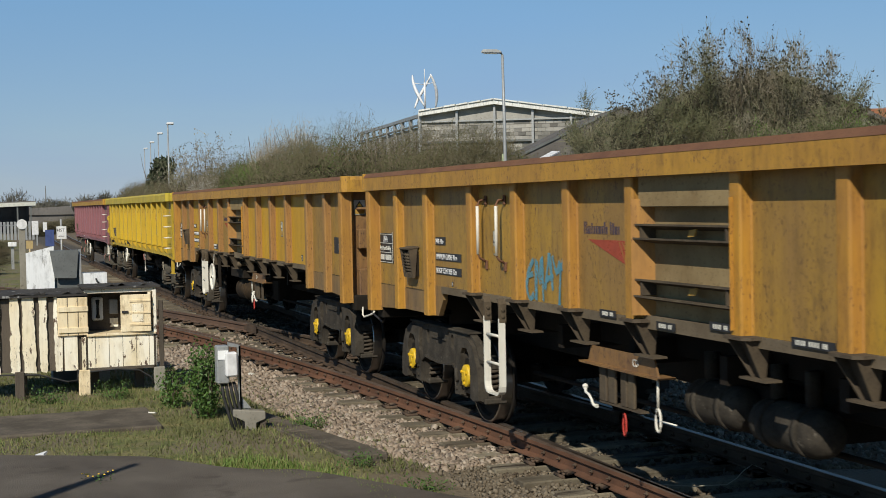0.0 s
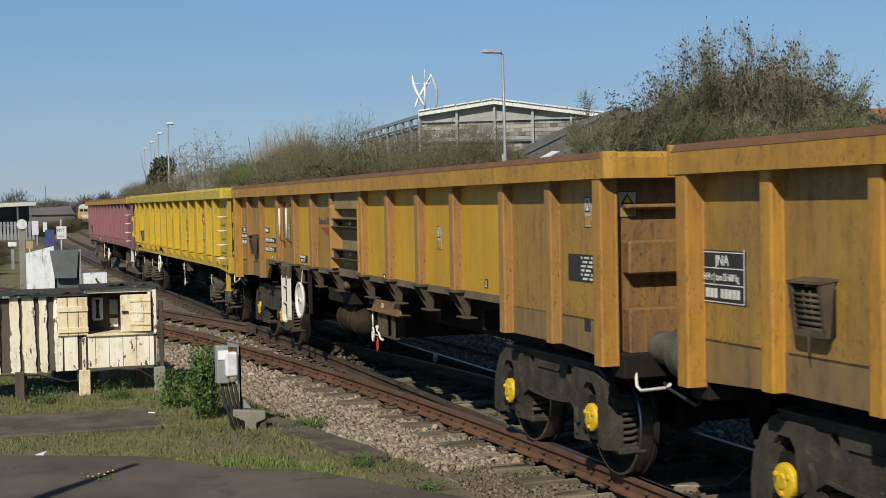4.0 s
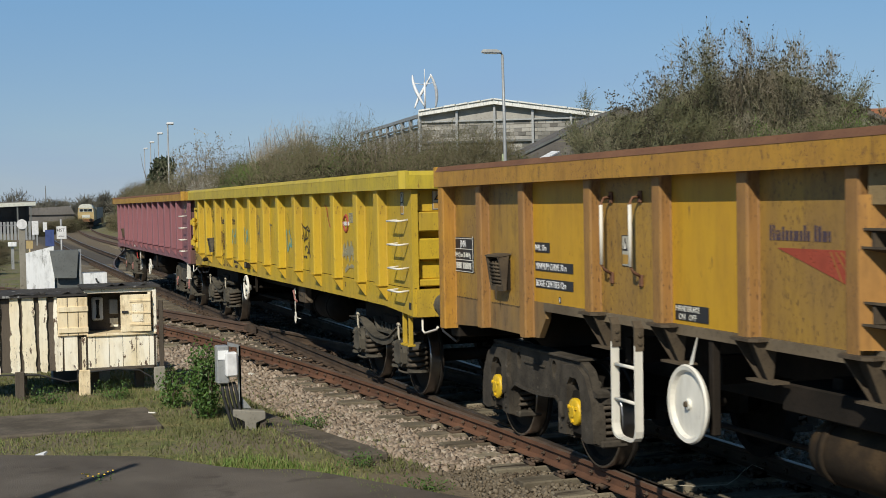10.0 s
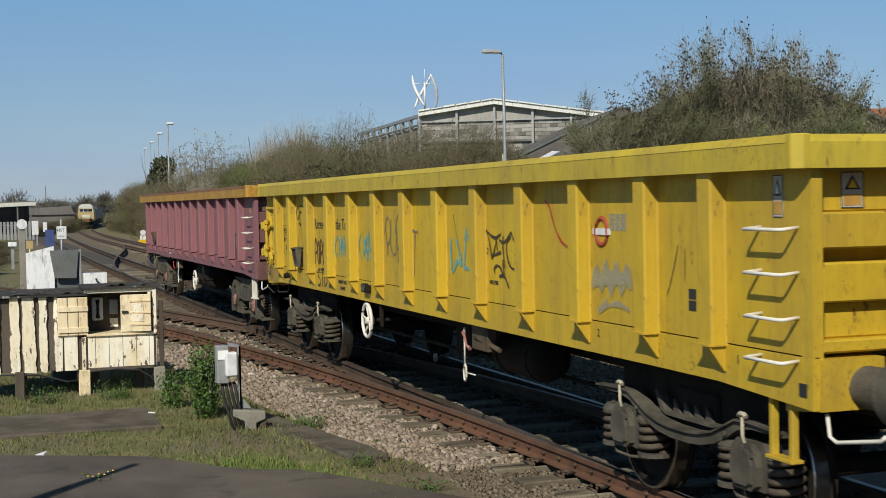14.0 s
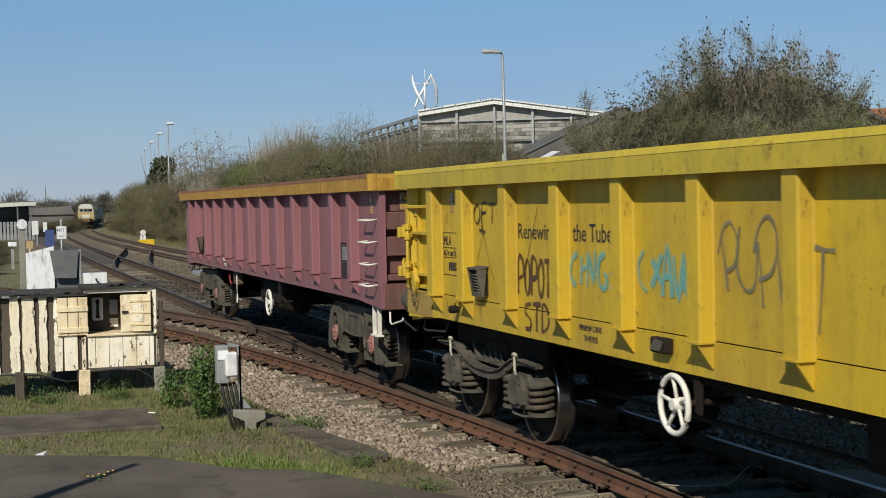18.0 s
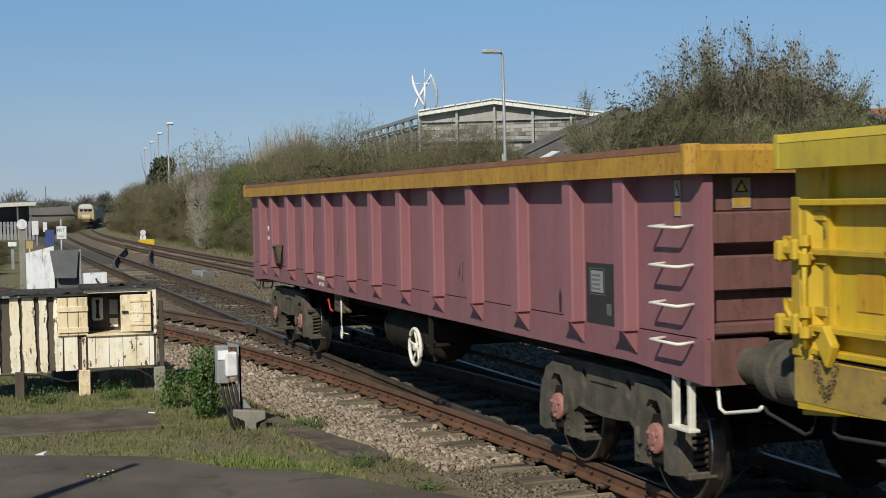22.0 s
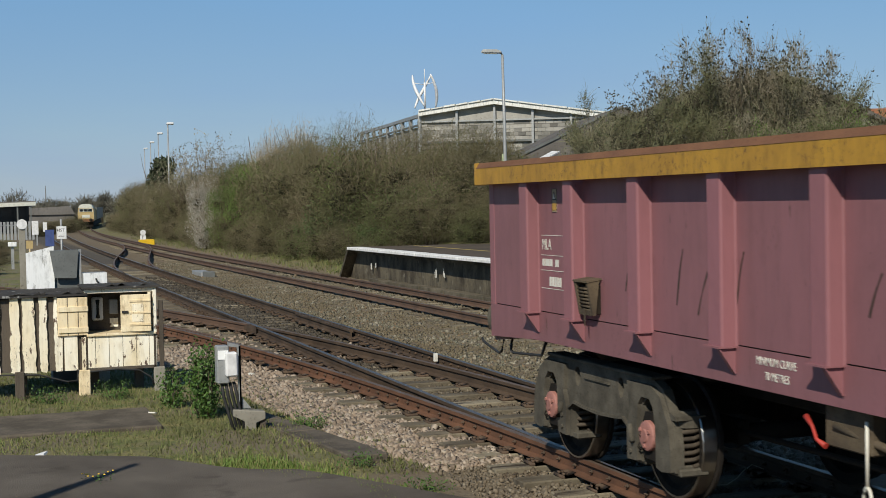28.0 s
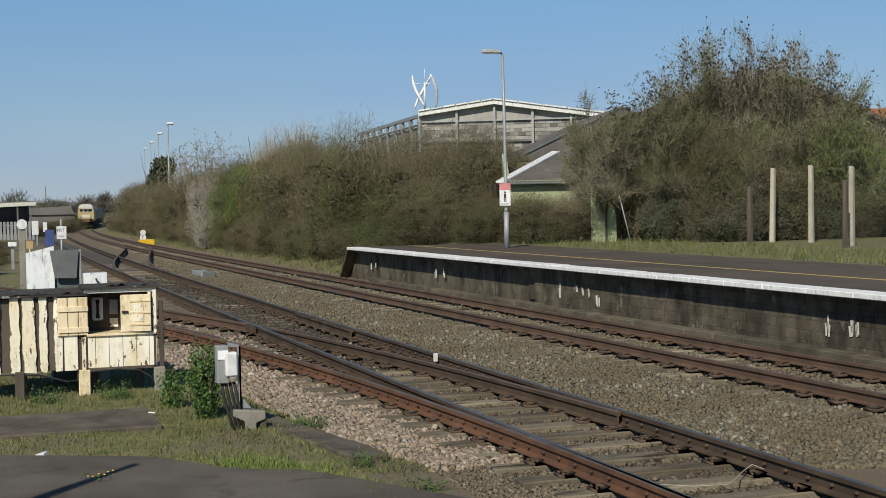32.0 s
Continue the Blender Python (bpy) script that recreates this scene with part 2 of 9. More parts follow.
M["rail_rust"] = surface("rusty_rail", (0.140, 0.080, 0.049), (0.085, 0.051, 0.034), 0.8, big=2, fine=80)
M["rail_orange"] = surface("bright_rusty_rail", (0.180, 0.090, 0.053), (0.110, 0.058, 0.037), 0.85, big=2, fine=80)
M["rail_dark"] = surface("dark_running_rail", (0.108, 0.074, 0.050), (0.062, 0.044, 0.032), 0.85, big=2, fine=80)
M["rail_head"] = surface("worn_rail_head", (0.20, 0.160, 0.128), (0.13, 0.105, 0.085), 0.40, 0.6, big=2, fine=80, bump=0.03)
M["rail_head_dull"] = surface("dull_rail_head", (0.20, 0.145, 0.11), (0.13, 0.09, 0.065), 0.62, 0.35, big=2, fine=80, bump=0.05)
M["sleeper"] = surface("weathered_timber_sleeper", (0.265, 0.228, 0.162), (0.115, 0.094, 0.066), 0.9, big=2.2, fine=30, stretch=(1, 0.25, 1), own=0.22, bump=0.8, c=(0.055, 0.042, 0.031), c_at=(0.56, 0.66), c_scale=5, coords="World")
M["chair"] = surface("rusty_rail_chair", (0.125, 0.085, 0.058), (0.065, 0.046, 0.034), 0.85, big=8)
M["ballast_new"] = islands("beige_ballast", [(0.20, 0.152, 0.112), (0.33, 0.258, 0.195), (0.26, 0.195, 0.14), (0.42, 0.35, 0.275), (0.14, 0.105, 0.075)])
M["ballast_old"] = islands("old_grey_ballast", [(0.112, 0.096, 0.060), (0.17, 0.152, 0.100), (0.125, 0.094, 0.054), (0.30, 0.272, 0.208), (0.068, 0.054, 0.033), (0.165, 0.163, 0.115), (0.185, 0.12, 0.066)], wide=(0.130, 0.104, 0.062), wide_scale=0.55)
M["ballast_grit"] = islands("brown_grit_ballast", [(0.118, 0.094, 0.062), (0.18, 0.146, 0.10), (0.082, 0.063, 0.042), (0.25, 0.21, 0.15)], wide=(0.085, 0.062, 0.039), wide_scale=0.7)
M["ballast_oily"] = islands("oil-dark_ballast", [(0.046, 0.037, 0.026), (0.08, 0.065, 0.045), (0.032, 0.026, 0.018), (0.11, 0.092, 0.066)])
M["ballast_soil"] = islands("tan_soil_and_stones", [(0.135, 0.105, 0.070), (0.19, 0.152, 0.104), (0.105, 0.082, 0.054), (0.26, 0.218, 0.158)], wide=(0.15, 0.118, 0.080), wide_scale=1.1)
M["concrete"] = surface("weathered_concrete", (0.30, 0.28, 0.235), (0.20, 0.185, 0.15), 0.9, big=2, fine=30, own=0.12, c=(0.11, 0.10, 0.075), bump=0.4)
M["coping_white"] = paint("white_platform_edge_paint", (0.90, 0.89, 0.86), (0.74, 0.72, 0.67), (0.35, 0.33, 0.29), (0.45, 0.8), (0.64, 0.74), rough=0.7, own=0.08)
M["platform_wall"] = surface("sooty_platform_brick", (0.150, 0.128, 0.090), (0.052, 0.043, 0.033), 0.92, big=1.6, fine=14, own=0.16, c=(0.27, 0.245, 0.19), c_at=(0.60, 0.74), c_scale=3.2, stretch=(1.4, 1.4, 0.7), bump=0.7, coords="World")
M["trough_dirty"] = surface("mossy_trough_lid", (0.165, 0.142, 0.105), (0.085, 0.074, 0.052), 0.92, big=1.4, fine=20, own=0.2, coords="World")
M["platform_top"] = surface("dark_platform_asphalt", (0.125, 0.100, 0.076), (0.085, 0.070, 0.055), 0.95, big=0.6, fine=60)
M["line_yellow"] = plain("worn_yellow_line", (0.55, 0.42, 0.12), 0.8)
M["bark"] = surface("grey_brown_bark", (0.15, 0.12, 0.085), (0.085, 0.068, 0.05), 0.9, big=3, fine=40)
M["twig"] = islands("brown_twigs", [(0.172, 0.142, 0.092), (0.232, 0.190, 0.122), (0.14, 0.120, 0.071), (0.27, 0.222, 0.148)], wide=(0.120, 0.112, 0.058), wide_scale=0.28, gloss=0.2)
M["twig_pale"] = islands("straw_pale_twigs", [(0.36, 0.30, 0.20), (0.46, 0.39, 0.28), (0.28, 0.23, 0.15)], gloss=0.2)
M["twig_grey"] = islands("grey_bare_twigs", [(0.24, 0.212, 0.152), (0.33, 0.29, 0.215), (0.165, 0.152, 0.104)], wide=(0.175, 0.175, 0.092), wide_scale=0.3, gloss=0.2)
M["concrete_pale"] = surface("pale_concrete_post", (0.52, 0.47, 0.36), (0.40, 0.36, 0.28), 0.9, big=2, fine=30, own=0.1)
M["leaf_olive"] = islands("olive_leaves", [(0.110, 0.122, 0.046), (0.135, 0.146, 0.055), (0.120, 0.122, 0.054), (0.155, 0.152, 0.064)], wide=(0.100, 0.084, 0.042), wide_scale=0.3, rough=0.7, gloss=0.3)
M["leaf_green"] = islands("fresh_green_leaves", [(0.080, 0.134, 0.028), (0.13, 0.205, 0.038), (0.10, 0.162, 0.032), (0.165, 0.235, 0.052)], wide=(0.072, 0.094, 0.030), wide_scale=0.5, rough=0.65, gloss=0.3)
M["leaf_spring"] = islands("thin_spring_leaves", [(0.088, 0.128, 0.034), (0.12, 0.168, 0.044), (0.13, 0.148, 0.055), (0.08, 0.10, 0.034)], wide=(0.10, 0.088, 0.040), wide_scale=0.35, rough=0.65, gloss=0.3)
M["leaf_mid"] = islands("dull_green_leaves", [(0.075, 0.09, 0.040), (0.115, 0.13, 0.055), (0.055, 0.065, 0.032), (0.15, 0.15, 0.08)], rough=0.6, gloss=0.4)
# inner bush quads get their shade from this colour; thorn-tree leaves share it
M["leaf_dark"] = islands("dark_leaves_and_bush_shade", [(0.048, 0.042, 0.026), (0.066, 0.058, 0.034), (0.040, 0.046, 0.020)], gloss=0.1)
M["bramble"] = islands("dull_bramble_leaves", [(0.075, 0.115, 0.040), (0.11, 0.155, 0.055), (0.055, 0.08, 0.030), (0.15, 0.17, 0.075)], rough=0.6, gloss=0.25)
M["ivy"] = islands("dark_ivy_leaves", [(0.055, 0.070, 0.034), (0.085, 0.10, 0.052), (0.036, 0.046, 0.022), (0.12, 0.125, 0.08)], rough=0.55, gloss=0.25)
M["shoot_leaf"] = islands("dark_bud_leaves", [(0.050, 0.046, 0.030), (0.075, 0.066, 0.042), (0.038, 0.040, 0.024)], gloss=0.2)
M["blossom"] = islands("white_blossom", [(0.48, 0.45, 0.41), (0.62, 0.59, 0.54), (0.28, 0.26, 0.21)], gloss=0.2)
M["grass"] = islands("rough_grass", [(0.090, 0.124, 0.034), (0.14, 0.17, 0.050), (0.24, 0.218, 0.098), (0.088, 0.126, 0.034)], wide=(0.122, 0.126, 0.050), wide_scale=1.3, gloss=0.3, rough=0.75)
M["grass_green"] = islands("short_green_grass", [(0.075, 0.105, 0.03), (0.125, 0.155, 0.048), (0.19, 0.18, 0.08), (0.10, 0.125, 0.036)], gloss=0.3, rough=0.7)
M["edge_green"] = islands("bright_verge_grass", [(0.09, 0.16, 0.03), (0.14, 0.215, 0.045), (0.24, 0.22, 0.09), (0.11, 0.18, 0.035)], gloss=0.3, rough=0.65)
M["weed"] = islands("green_weeds", [(0.05, 0.105, 0.022), (0.085, 0.16, 0.03), (0.065, 0.12, 0.028)], gloss=0.4, rough=0.55)
M["asphalt"] = surface("worn_grey_asphalt", (0.150, 0.130, 0.108), (0.092, 0.078, 0.064), 0.95, big=0.9, fine=70, c=(0.062, 0.052, 0.042), c_at=(0.58, 0.72), c_scale=1.8, bump=0.6, coords="World", distance=0.01)
M["cream_wood"] = paint("peeling_cream_paint", (0.98, 0.93, 0.79), (0.88, 0.74, 0.48), (0.13, 0.085, 0.06), (0.44, 0.70), (0.590, 0.615), rough=0.7, own=0.12, chips=11.0, drips=0.7, flecks=0.10)
M["tan_wood"] = paint("bare_tan_wood", (0.92, 0.80, 0.56), (0.76, 0.58, 0.33), (0.20, 0.10, 0.05), (0.40, 0.68), (0.62, 0.70), rough=0.8, own=0.15, chips=14.0, flecks=0.10)
M["old_wood"] = surface("weathered_dark_wood", (0.155, 0.128, 0.10), (0.075, 0.062, 0.05), 0.9, big=3, fine=50, stretch=(1, 1, 0.15), bump=0.6)
M["felt"] = surface("torn_roofing_felt", (0.075, 0.07, 0.065), (0.045, 0.042, 0.04), 0.95, big=4, fine=60, c=(0.34, 0.34, 0.33), c_at=(0.60, 0.66), c_scale=5)
M["steel_grey"] = surface("galvanised_steel", (0.40, 0.41, 0.41), (0.31, 0.32, 0.32), 0.55, 0.3, big=3, fine=40, bump=0.1)
M["steel_white"] = paint("scratched_white_steel", (0.90, 0.91, 0.91), (0.80, 0.81, 0.80), (0.22, 0.215, 0.20), (0.5, 0.8), (0.56, 0.66), rough=0.6, chips=5.0)
M["steel_dark"] = surface("dark_grey_steel", (0.16, 0.17, 0.165), (0.11, 0.115, 0.11), 0.6, big=3, fine=40)
M["sign_white"] = plain("white_sign_face", (0.80, 0.80, 0.80), 0.5)
M["sign_pink"] = plain("faded_red_sign", (0.62, 0.24, 0.24), 0.6)
M["sign_blue"] = plain("blue_sign_face", (0.06, 0.09, 0.25), 0.5)
M["block"] = surface("concrete_block", (0.33, 0.315, 0.285), (0.25, 0.24, 0.215), 0.9, big=0.8, fine=12, own=0.5, coords="World")
M["pale_trim"] = paint("flaking_white_fascia", (0.80, 0.80, 0.76), (0.58, 0.57, 0.52), (0.27, 0.26, 0.23), (0.5, 0.8), (0.60, 0.70), rough=0.7, chips=3.0)
M["asbestos"] = surface("grey_corrugated_roofing", (0.17, 0.155, 0.14), (0.115, 0.105, 0.095), 0.95, big=0.7, fine=9, c=(0.23, 0.21, 0.18), c_scale=1.5)
M["green_wall"] = surface("pale_green_render", (0.42, 0.47, 0.28), (0.33, 0.37, 0.22), 0.85, big=1.2, fine=20)
M["tile_orange"] = surface("orange_roof_tile", (0.36, 0.15, 0.07), (0.26, 0.10, 0.055), 0.85, big=1.5, fine=10)
M["render_cream"] = surface("cream_house_render", (0.50, 0.50, 0.38), (0.42, 0.42, 0.31), 0.9, big=0.8, fine=10)
M["far_roof"] = surface("distant_grey_roof", (0.205, 0.19, 0.175), (0.15, 0.14, 0.13), 0.95, big=0.3, fine=3, bump=0)
M["far_wood"] = islands("distant_bare_trees", [(0.11, 0.105, 0.09), (0.15, 0.14, 0.115), (0.13, 0.13, 0.10)], gloss=0.1)
M["glass_dark"] = plain("dark_window_glass", (0.02, 0.025, 0.03), 0.12)
M["glass_lamp"] = plain("lamp_lens", (0.55, 0.58, 0.58), 0.3)
M["loco_yellow"] = plain("ochre_cab_paint", (0.50, 0.37, 0.17), 0.6)
M["loco_pale"] = plain("pale_cab_roof", (0.66, 0.66, 0.58), 0.6)
M["car_white"] = plain("white_van_paint", (0.78, 0.79, 0.80), 0.4)


# ---------------------------------------------------------------- mesh tools
def box(bm, x0, x1, y0, y1, z0, z1, bevel=0.0):
    vs = [bm.verts.new((x, y, z)) for x in (x0, x1) for y in (y0, y1) for z in (z0, z1)]
    fs = [bm.faces.new([vs[i] for i in q]) for q in ((0, 1, 3, 2), (4, 6, 7, 5), (0, 4, 5, 1), (2, 3, 7, 6), (0, 2, 6, 4), (1, 5, 7, 3))]
    if bevel:
        bmesh.ops.bevel(bm, geom=list({e for f in fs for e in f.edges}), offset=bevel, segments=1, affect="EDGES")
    return bm


def prism(bm, pts, axis, a0, a1):
    """A flat outline drawn out from a0 to a1: axis x takes (y, z) points, y takes (x, z), z takes (x, y)."""
    def at(p, a):
        return {"x": (a, p[0], p[1]), "y": (p[0], a, p[1]), "z": (p[0], p[1], a)}[axis]
    lo, hi = [bm.verts.new(at(p, a0)) for p in pts], [bm.verts.new(at(p, a1)) for p in pts]
    bm.faces.new(lo), bm.faces.new(hi[::-1])
    n = len(pts)
    for i in range(n):
        bm.faces.new([lo[i], lo[(i + 1) % n], hi[(i + 1) % n], hi[i]])
    return bm


def tube(bm, pts, r, seg=8, closed=False):
    """A round bar along a line of points; r is one radius or one for each point."""
    pts = [Vector(p) for p in pts]
    rs = r if isinstance(r, (list, tuple)) else [r] * len(pts)
    rings, n = [], len(pts)
    for i, p in enumerate(pts):
        a, b = (pts[i - 1] if i or closed else p), (pts[(i + 1) % n] if i < n - 1 or closed else p)
        d = (b - a).normalized()
        side = d.cross(Vector((0, 0, 1)) if abs(d.z) < 0.9 else Vector((1, 0, 0))).normalized()
        up = d.cross(side)
        rings.append([bm.verts.new(p + rs[i] * (math.cos(t) * side + math.sin(t) * up)) for t in [2 * math.pi * k / seg for k in range(seg)]])
    for i in range(n if closed else n - 1):
        ra, rb = rings[i], rings[(i + 1) % n]
        for k in range(seg):
            bm.faces.new([ra[k], ra[(k + 1) % seg], rb[(k + 1) % seg], rb[k]]).smooth = True
    if not closed:
        bm.faces.new(rings[0]), bm.faces.new(rings[-1][::-1])
    return bm


def lathe(bm, prof, centre, axis="y", seg=24):
    """Turns (radius, along) points about an axis through centre; radius 0 closes the end."""
    c, rings = Vector(centre), []
    u, v, w = {"x": ((0, 1, 0), (0, 0, 1), (1, 0, 0)), "y": ((0, 0, 1), (1, 0, 0), (0, 1, 0)), "z": ((1, 0, 0), (0, 1, 0), (0, 0, 1))}[axis]
    u, v, w = Vector(u), Vector(v), Vector(w)
    for r, a in prof:
        if r <= 0:
            rings.append([bm.verts.new(c + w * a)] * seg)
        else:
            rings.append([bm.verts.new(c + w * a + r * (math.cos(t) * u + math.sin(t) * v)) for t in [2 * math.pi * k / seg for k in range(seg)]])
    for ra, rb in zip(rings, rings[1:]):
        for k in range(seg):
            q = []
            for x in (ra[k], ra[(k + 1) % seg], rb[(k + 1) % seg], rb[k]):
                if x not in q:
                    q.append(x)
            if len(q) > 2:
                bm.faces.new(q)
    return bm


def ring(bm, centre, big, small, axis="y", seg=28, sub=8):
    c, pts = Vector(centre), []
    for k in range(seg):
        t = 2 * math.pi * k / seg
        a, b = big * math.cos(t), big * math.sin(t)
        pts.append(c + Vector({"x": (0, a, b), "y": (a, 0, b), "z": (a, b, 0)}[axis]))
    return tube(bm, pts, small, sub, closed=True)


def data(name, bm, material):
    bmesh.ops.recalc_face_normals(bm, faces=bm.faces)
    me = bpy.data.meshes.new(name)
    bm.to_mesh(me)
    bm.free()
    me.materials.append(M[material])
    return me


def part(name, bm, material, parent, label="", at=None):
    """Links a bmesh as one mesh object under a thing or a part."""
    return put(name, data(name, bm, material), parent, at, label)


SMALL = {"number_strip", "name_strip", "notice_text", "load_table", "graffiti_strip", "sign_text", "chalk_marks", "scrapes", "felt_rag", "grille", "balance_mark", "web_bolts"}


def put(name, me, parent, at=None, label=""):
    ob = new(name, me)
    ob.parent = parent
    if at is not None:
        ob.matrix_basis = at
    if name in SMALL:
        ob["kind"] = "stuff"
    return tagged(ob, label)


def thing(name, label, category, m=None, group="", kind=""):
    ob = new(name)
    ob.empty_display_size = 0.2
    if m is not None:
        ob.matrix_basis = m
    return tagged(ob, label, category, group, kind)


def solid(name, bm, material, label, category, m=None, group="", kind=""):
    ob = new(name, data(name, bm, material))
    if m is not None:
        ob.matrix_basis = m
    return tagged(ob, label, category, group, kind)


def B():
    return bmesh.new()


def fast_mesh(name, verts, faces, material):
    """A mesh out of numpy arrays; all faces have the same number of corners."""
    me = bpy.data.meshes.new(name)
    n, k = faces.shape
    me.vertices.add(len(verts))
    me.vertices.foreach_set("co", np.ascontiguousarray(verts, dtype=np.float32).ravel())
    me.loops.add(n * k)
    me.loops.foreach_set("vertex_index", np.ascontiguousarray(faces, dtype=np.int32).ravel())
    me.polygons.add(n)
    me.polygons.foreach_set("loop_start", np.arange(0, n * k, k, dtype=np.int32))
    me.update(calc_edges=True)
    me.validate()
    me.materials.append(M[material])
    return me


def writing(text, size, material, parent, m, name="lettering", label="", wide=1.0):
    """Built-in font, turned into a flat mesh; lies in its own xy plane, from the lower left."""
    cu = bpy.data.curves.new(name, "FONT")
    cu.body, cu.size, cu.extrude, cu.resolution_u = text, size, 0.0015, 2
    tmp = bpy.data.objects.new("tmp", cu)
    scene.collection.objects.link(tmp)
    bpy.context.view_layer.update()
    me = bpy.data.meshes.new_from_object(tmp.evaluated_get(bpy.context.evaluated_depsgraph_get()))
    bpy.data.objects.remove(tmp)
    me.materials.clear()
    me.materials.append(M[material])
    me.transform(Matrix.Diagonal((wide, 1, 1, 1)))
    return put(name, me, parent, m, label)


def near_side(x, z, y):
    """A pose for flat work on a wall that faces -y, reading towards +x."""
    return pose(x, y, z, 90, 0, 0)


def bars(bm, x0, z0, widths, h, y, gap=0.012):
    x = x0
    for w in widths:
        if w > 0:
            box(bm, x, x + w, y - 0.003, y, z0, z0 + h)
        x += abs(w) + gap
    return bm


# ---------------------------------------------------------------- lie of the land and lines of the tracks
def main_y(x):
    d = max(0.0, -x - 45)
    return 0.00022 * d * d


def far_y(x):
    d = max(0.0, -x - 85)
    return 4.55 + 0.0105 * (max(x, -70.0) + 32) + 0.0004 * d * d


def siding_y(x):
    d = max(0.0, -x - 9.3)
    if d < 26:
        return -0.0051 * d * d
    return -0.0051 * 26 * 26 - 0.265 * (d - 26)


def smooth(a, b, v):
    t = min(1.0, max(0.0, (v - a) / (b - a)))
    return t * t * (3 - 2 * t)


def ground_z(x, y):
    c = main_y(x)
    near = smooth(-1.9, -2.9, y - (siding_y(x) if x > -36 else c - 3.4))
    z = -0.235 + 0.06 * near
    z -= 0.05 * smooth(1.4, 2.2, y - c) * smooth(3.4, 2.7, y - (far_y(x) - 4.5))
    back = y - (far_y(x) - 4.5)
    z += 0.25 * smooth(6.2, 7.4, back) + 0.85 * smooth(7.8, 10.6, back)
    if y < -9 or y > 26 or x < -140:
        return z
    return z + 0.025 * noise.noise((x * 0.9, y * 0.9, 0.0)) + 0.012 * noise.noise((x * 3.1, y * 3.1, 4.0))


def spaced(stops):
    """Grid lines: (from, to, step) stretches."""
    out = []
    for a, b, s in stops:
        n = max(1, round((b - a) / s))
        out += [a + (b - a) * i / n for i in range(n)]
    return out + [stops[-1][1]]


def ground_sheet():
    xs = spaced([(-3500, -400, 500), (-400, -140, 20), (-140, -50, 2.5), (-50, -8, 0.35), (-8, 12, 1.5), (12, 60, 12), (60, 2000, 400)])
    ys = spaced([(-2500, -60, 500), (-60, -9, 6), (-9, 8, 0.35), (8, 26, 1.2), (26, 80, 8), (80, 3500, 500)])
    v = np.array([(x, y, ground_z(x, y)) for x in xs for y in ys])
    nx, ny = len(xs), len(ys)
    i, j = np.meshgrid(np.arange(nx - 1), np.arange(ny - 1), indexing="ij")
    a = (i * ny + j).ravel()
    f = np.stack([a, a + ny, a + ny + 1, a + 1], 1)
    ob = new("ground", fast_mesh("ground", v, f, "ground"))
    return tagged(ob, "rough railway ground of grass, cinders and old ballast", "ground", kind="structure")


def ground_material():
    """Grass away from the lines, cinders and gravel along them."""
    m, b = bare("ground_cover", 0.95)
    nodes, link = links(m)
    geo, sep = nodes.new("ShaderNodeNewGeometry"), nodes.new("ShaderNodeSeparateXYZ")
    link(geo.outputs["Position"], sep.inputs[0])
    n1 = noise_node(m, 0.8, 5, 0.6, (1, 1, 1), "World")
    n2 = noise_node(m, 22.0, 5, 0.65, (1, 1, 1), "World", 2.0)
    n3 = noise_node(m, 2.7, 5, 0.6, (1, 1, 1), "World", 5.0)
    gravel = mixed(m, ramp(m, n2.outputs[0], 0.35, 0.65), (0.095, 0.074, 0.047), (0.23, 0.185, 0.122))
    gravel = mixed(m, ramp(m, n1.outputs[0], 0.42, 0.66), gravel, (0.165, 0.122, 0.074))
    grass = mixed(m, ramp(m, n3.outputs[0], 0.35, 0.65), (0.115, 0.14, 0.033), (0.26, 0.22, 0.088))
    grass = mixed(m, ramp(m, n2.outputs[0], 0.45, 0.75), grass, (0.05, 0.06, 0.022))
    grass = mixed(m, ramp(m, n1.outputs[0], 0.44, 0.60), grass, (0.17, 0.14, 0.085))
    wob = nodes.new("ShaderNodeMath")
    wob.operation = "MULTIPLY_ADD"
    wob.inputs[1].default_value = 1.6
    link(n1.outputs[0], wob.inputs[0])
    link(sep.outputs["Y"], wob.inputs[2])
    side = ramp(m, wob.outputs[0], -1.55, -1.95)
    far = ramp(m, wob.outputs[0], 7.0, 7.9)
    both = nodes.new("ShaderNodeMath")
    both.operation = "MAXIMUM"
    link(side, both.inputs[0])
    link(far, both.inputs[1])
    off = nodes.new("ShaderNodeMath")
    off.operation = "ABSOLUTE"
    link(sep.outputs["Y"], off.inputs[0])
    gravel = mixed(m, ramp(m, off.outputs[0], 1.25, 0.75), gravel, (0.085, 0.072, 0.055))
    link(mixed(m, both.outputs[0], gravel, grass), b.inputs["Base Color"])
    bumpy(m, b, n2.outputs[0], 0.6, 0.03)
    return m


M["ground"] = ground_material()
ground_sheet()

# ---------------------------------------------------------------- tracks
RAIL = [(-0.036, 0), (-0.036, -0.035), (-0.01, -0.05), (-0.01, -0.125), (-0.07, -0.145), (-0.07, -0.158), (0.07, -0.158), (0.07, -0.145), (0.01, -0.125), (0.01, -0.05), (0.036, -0.035), (0.036, 0)]


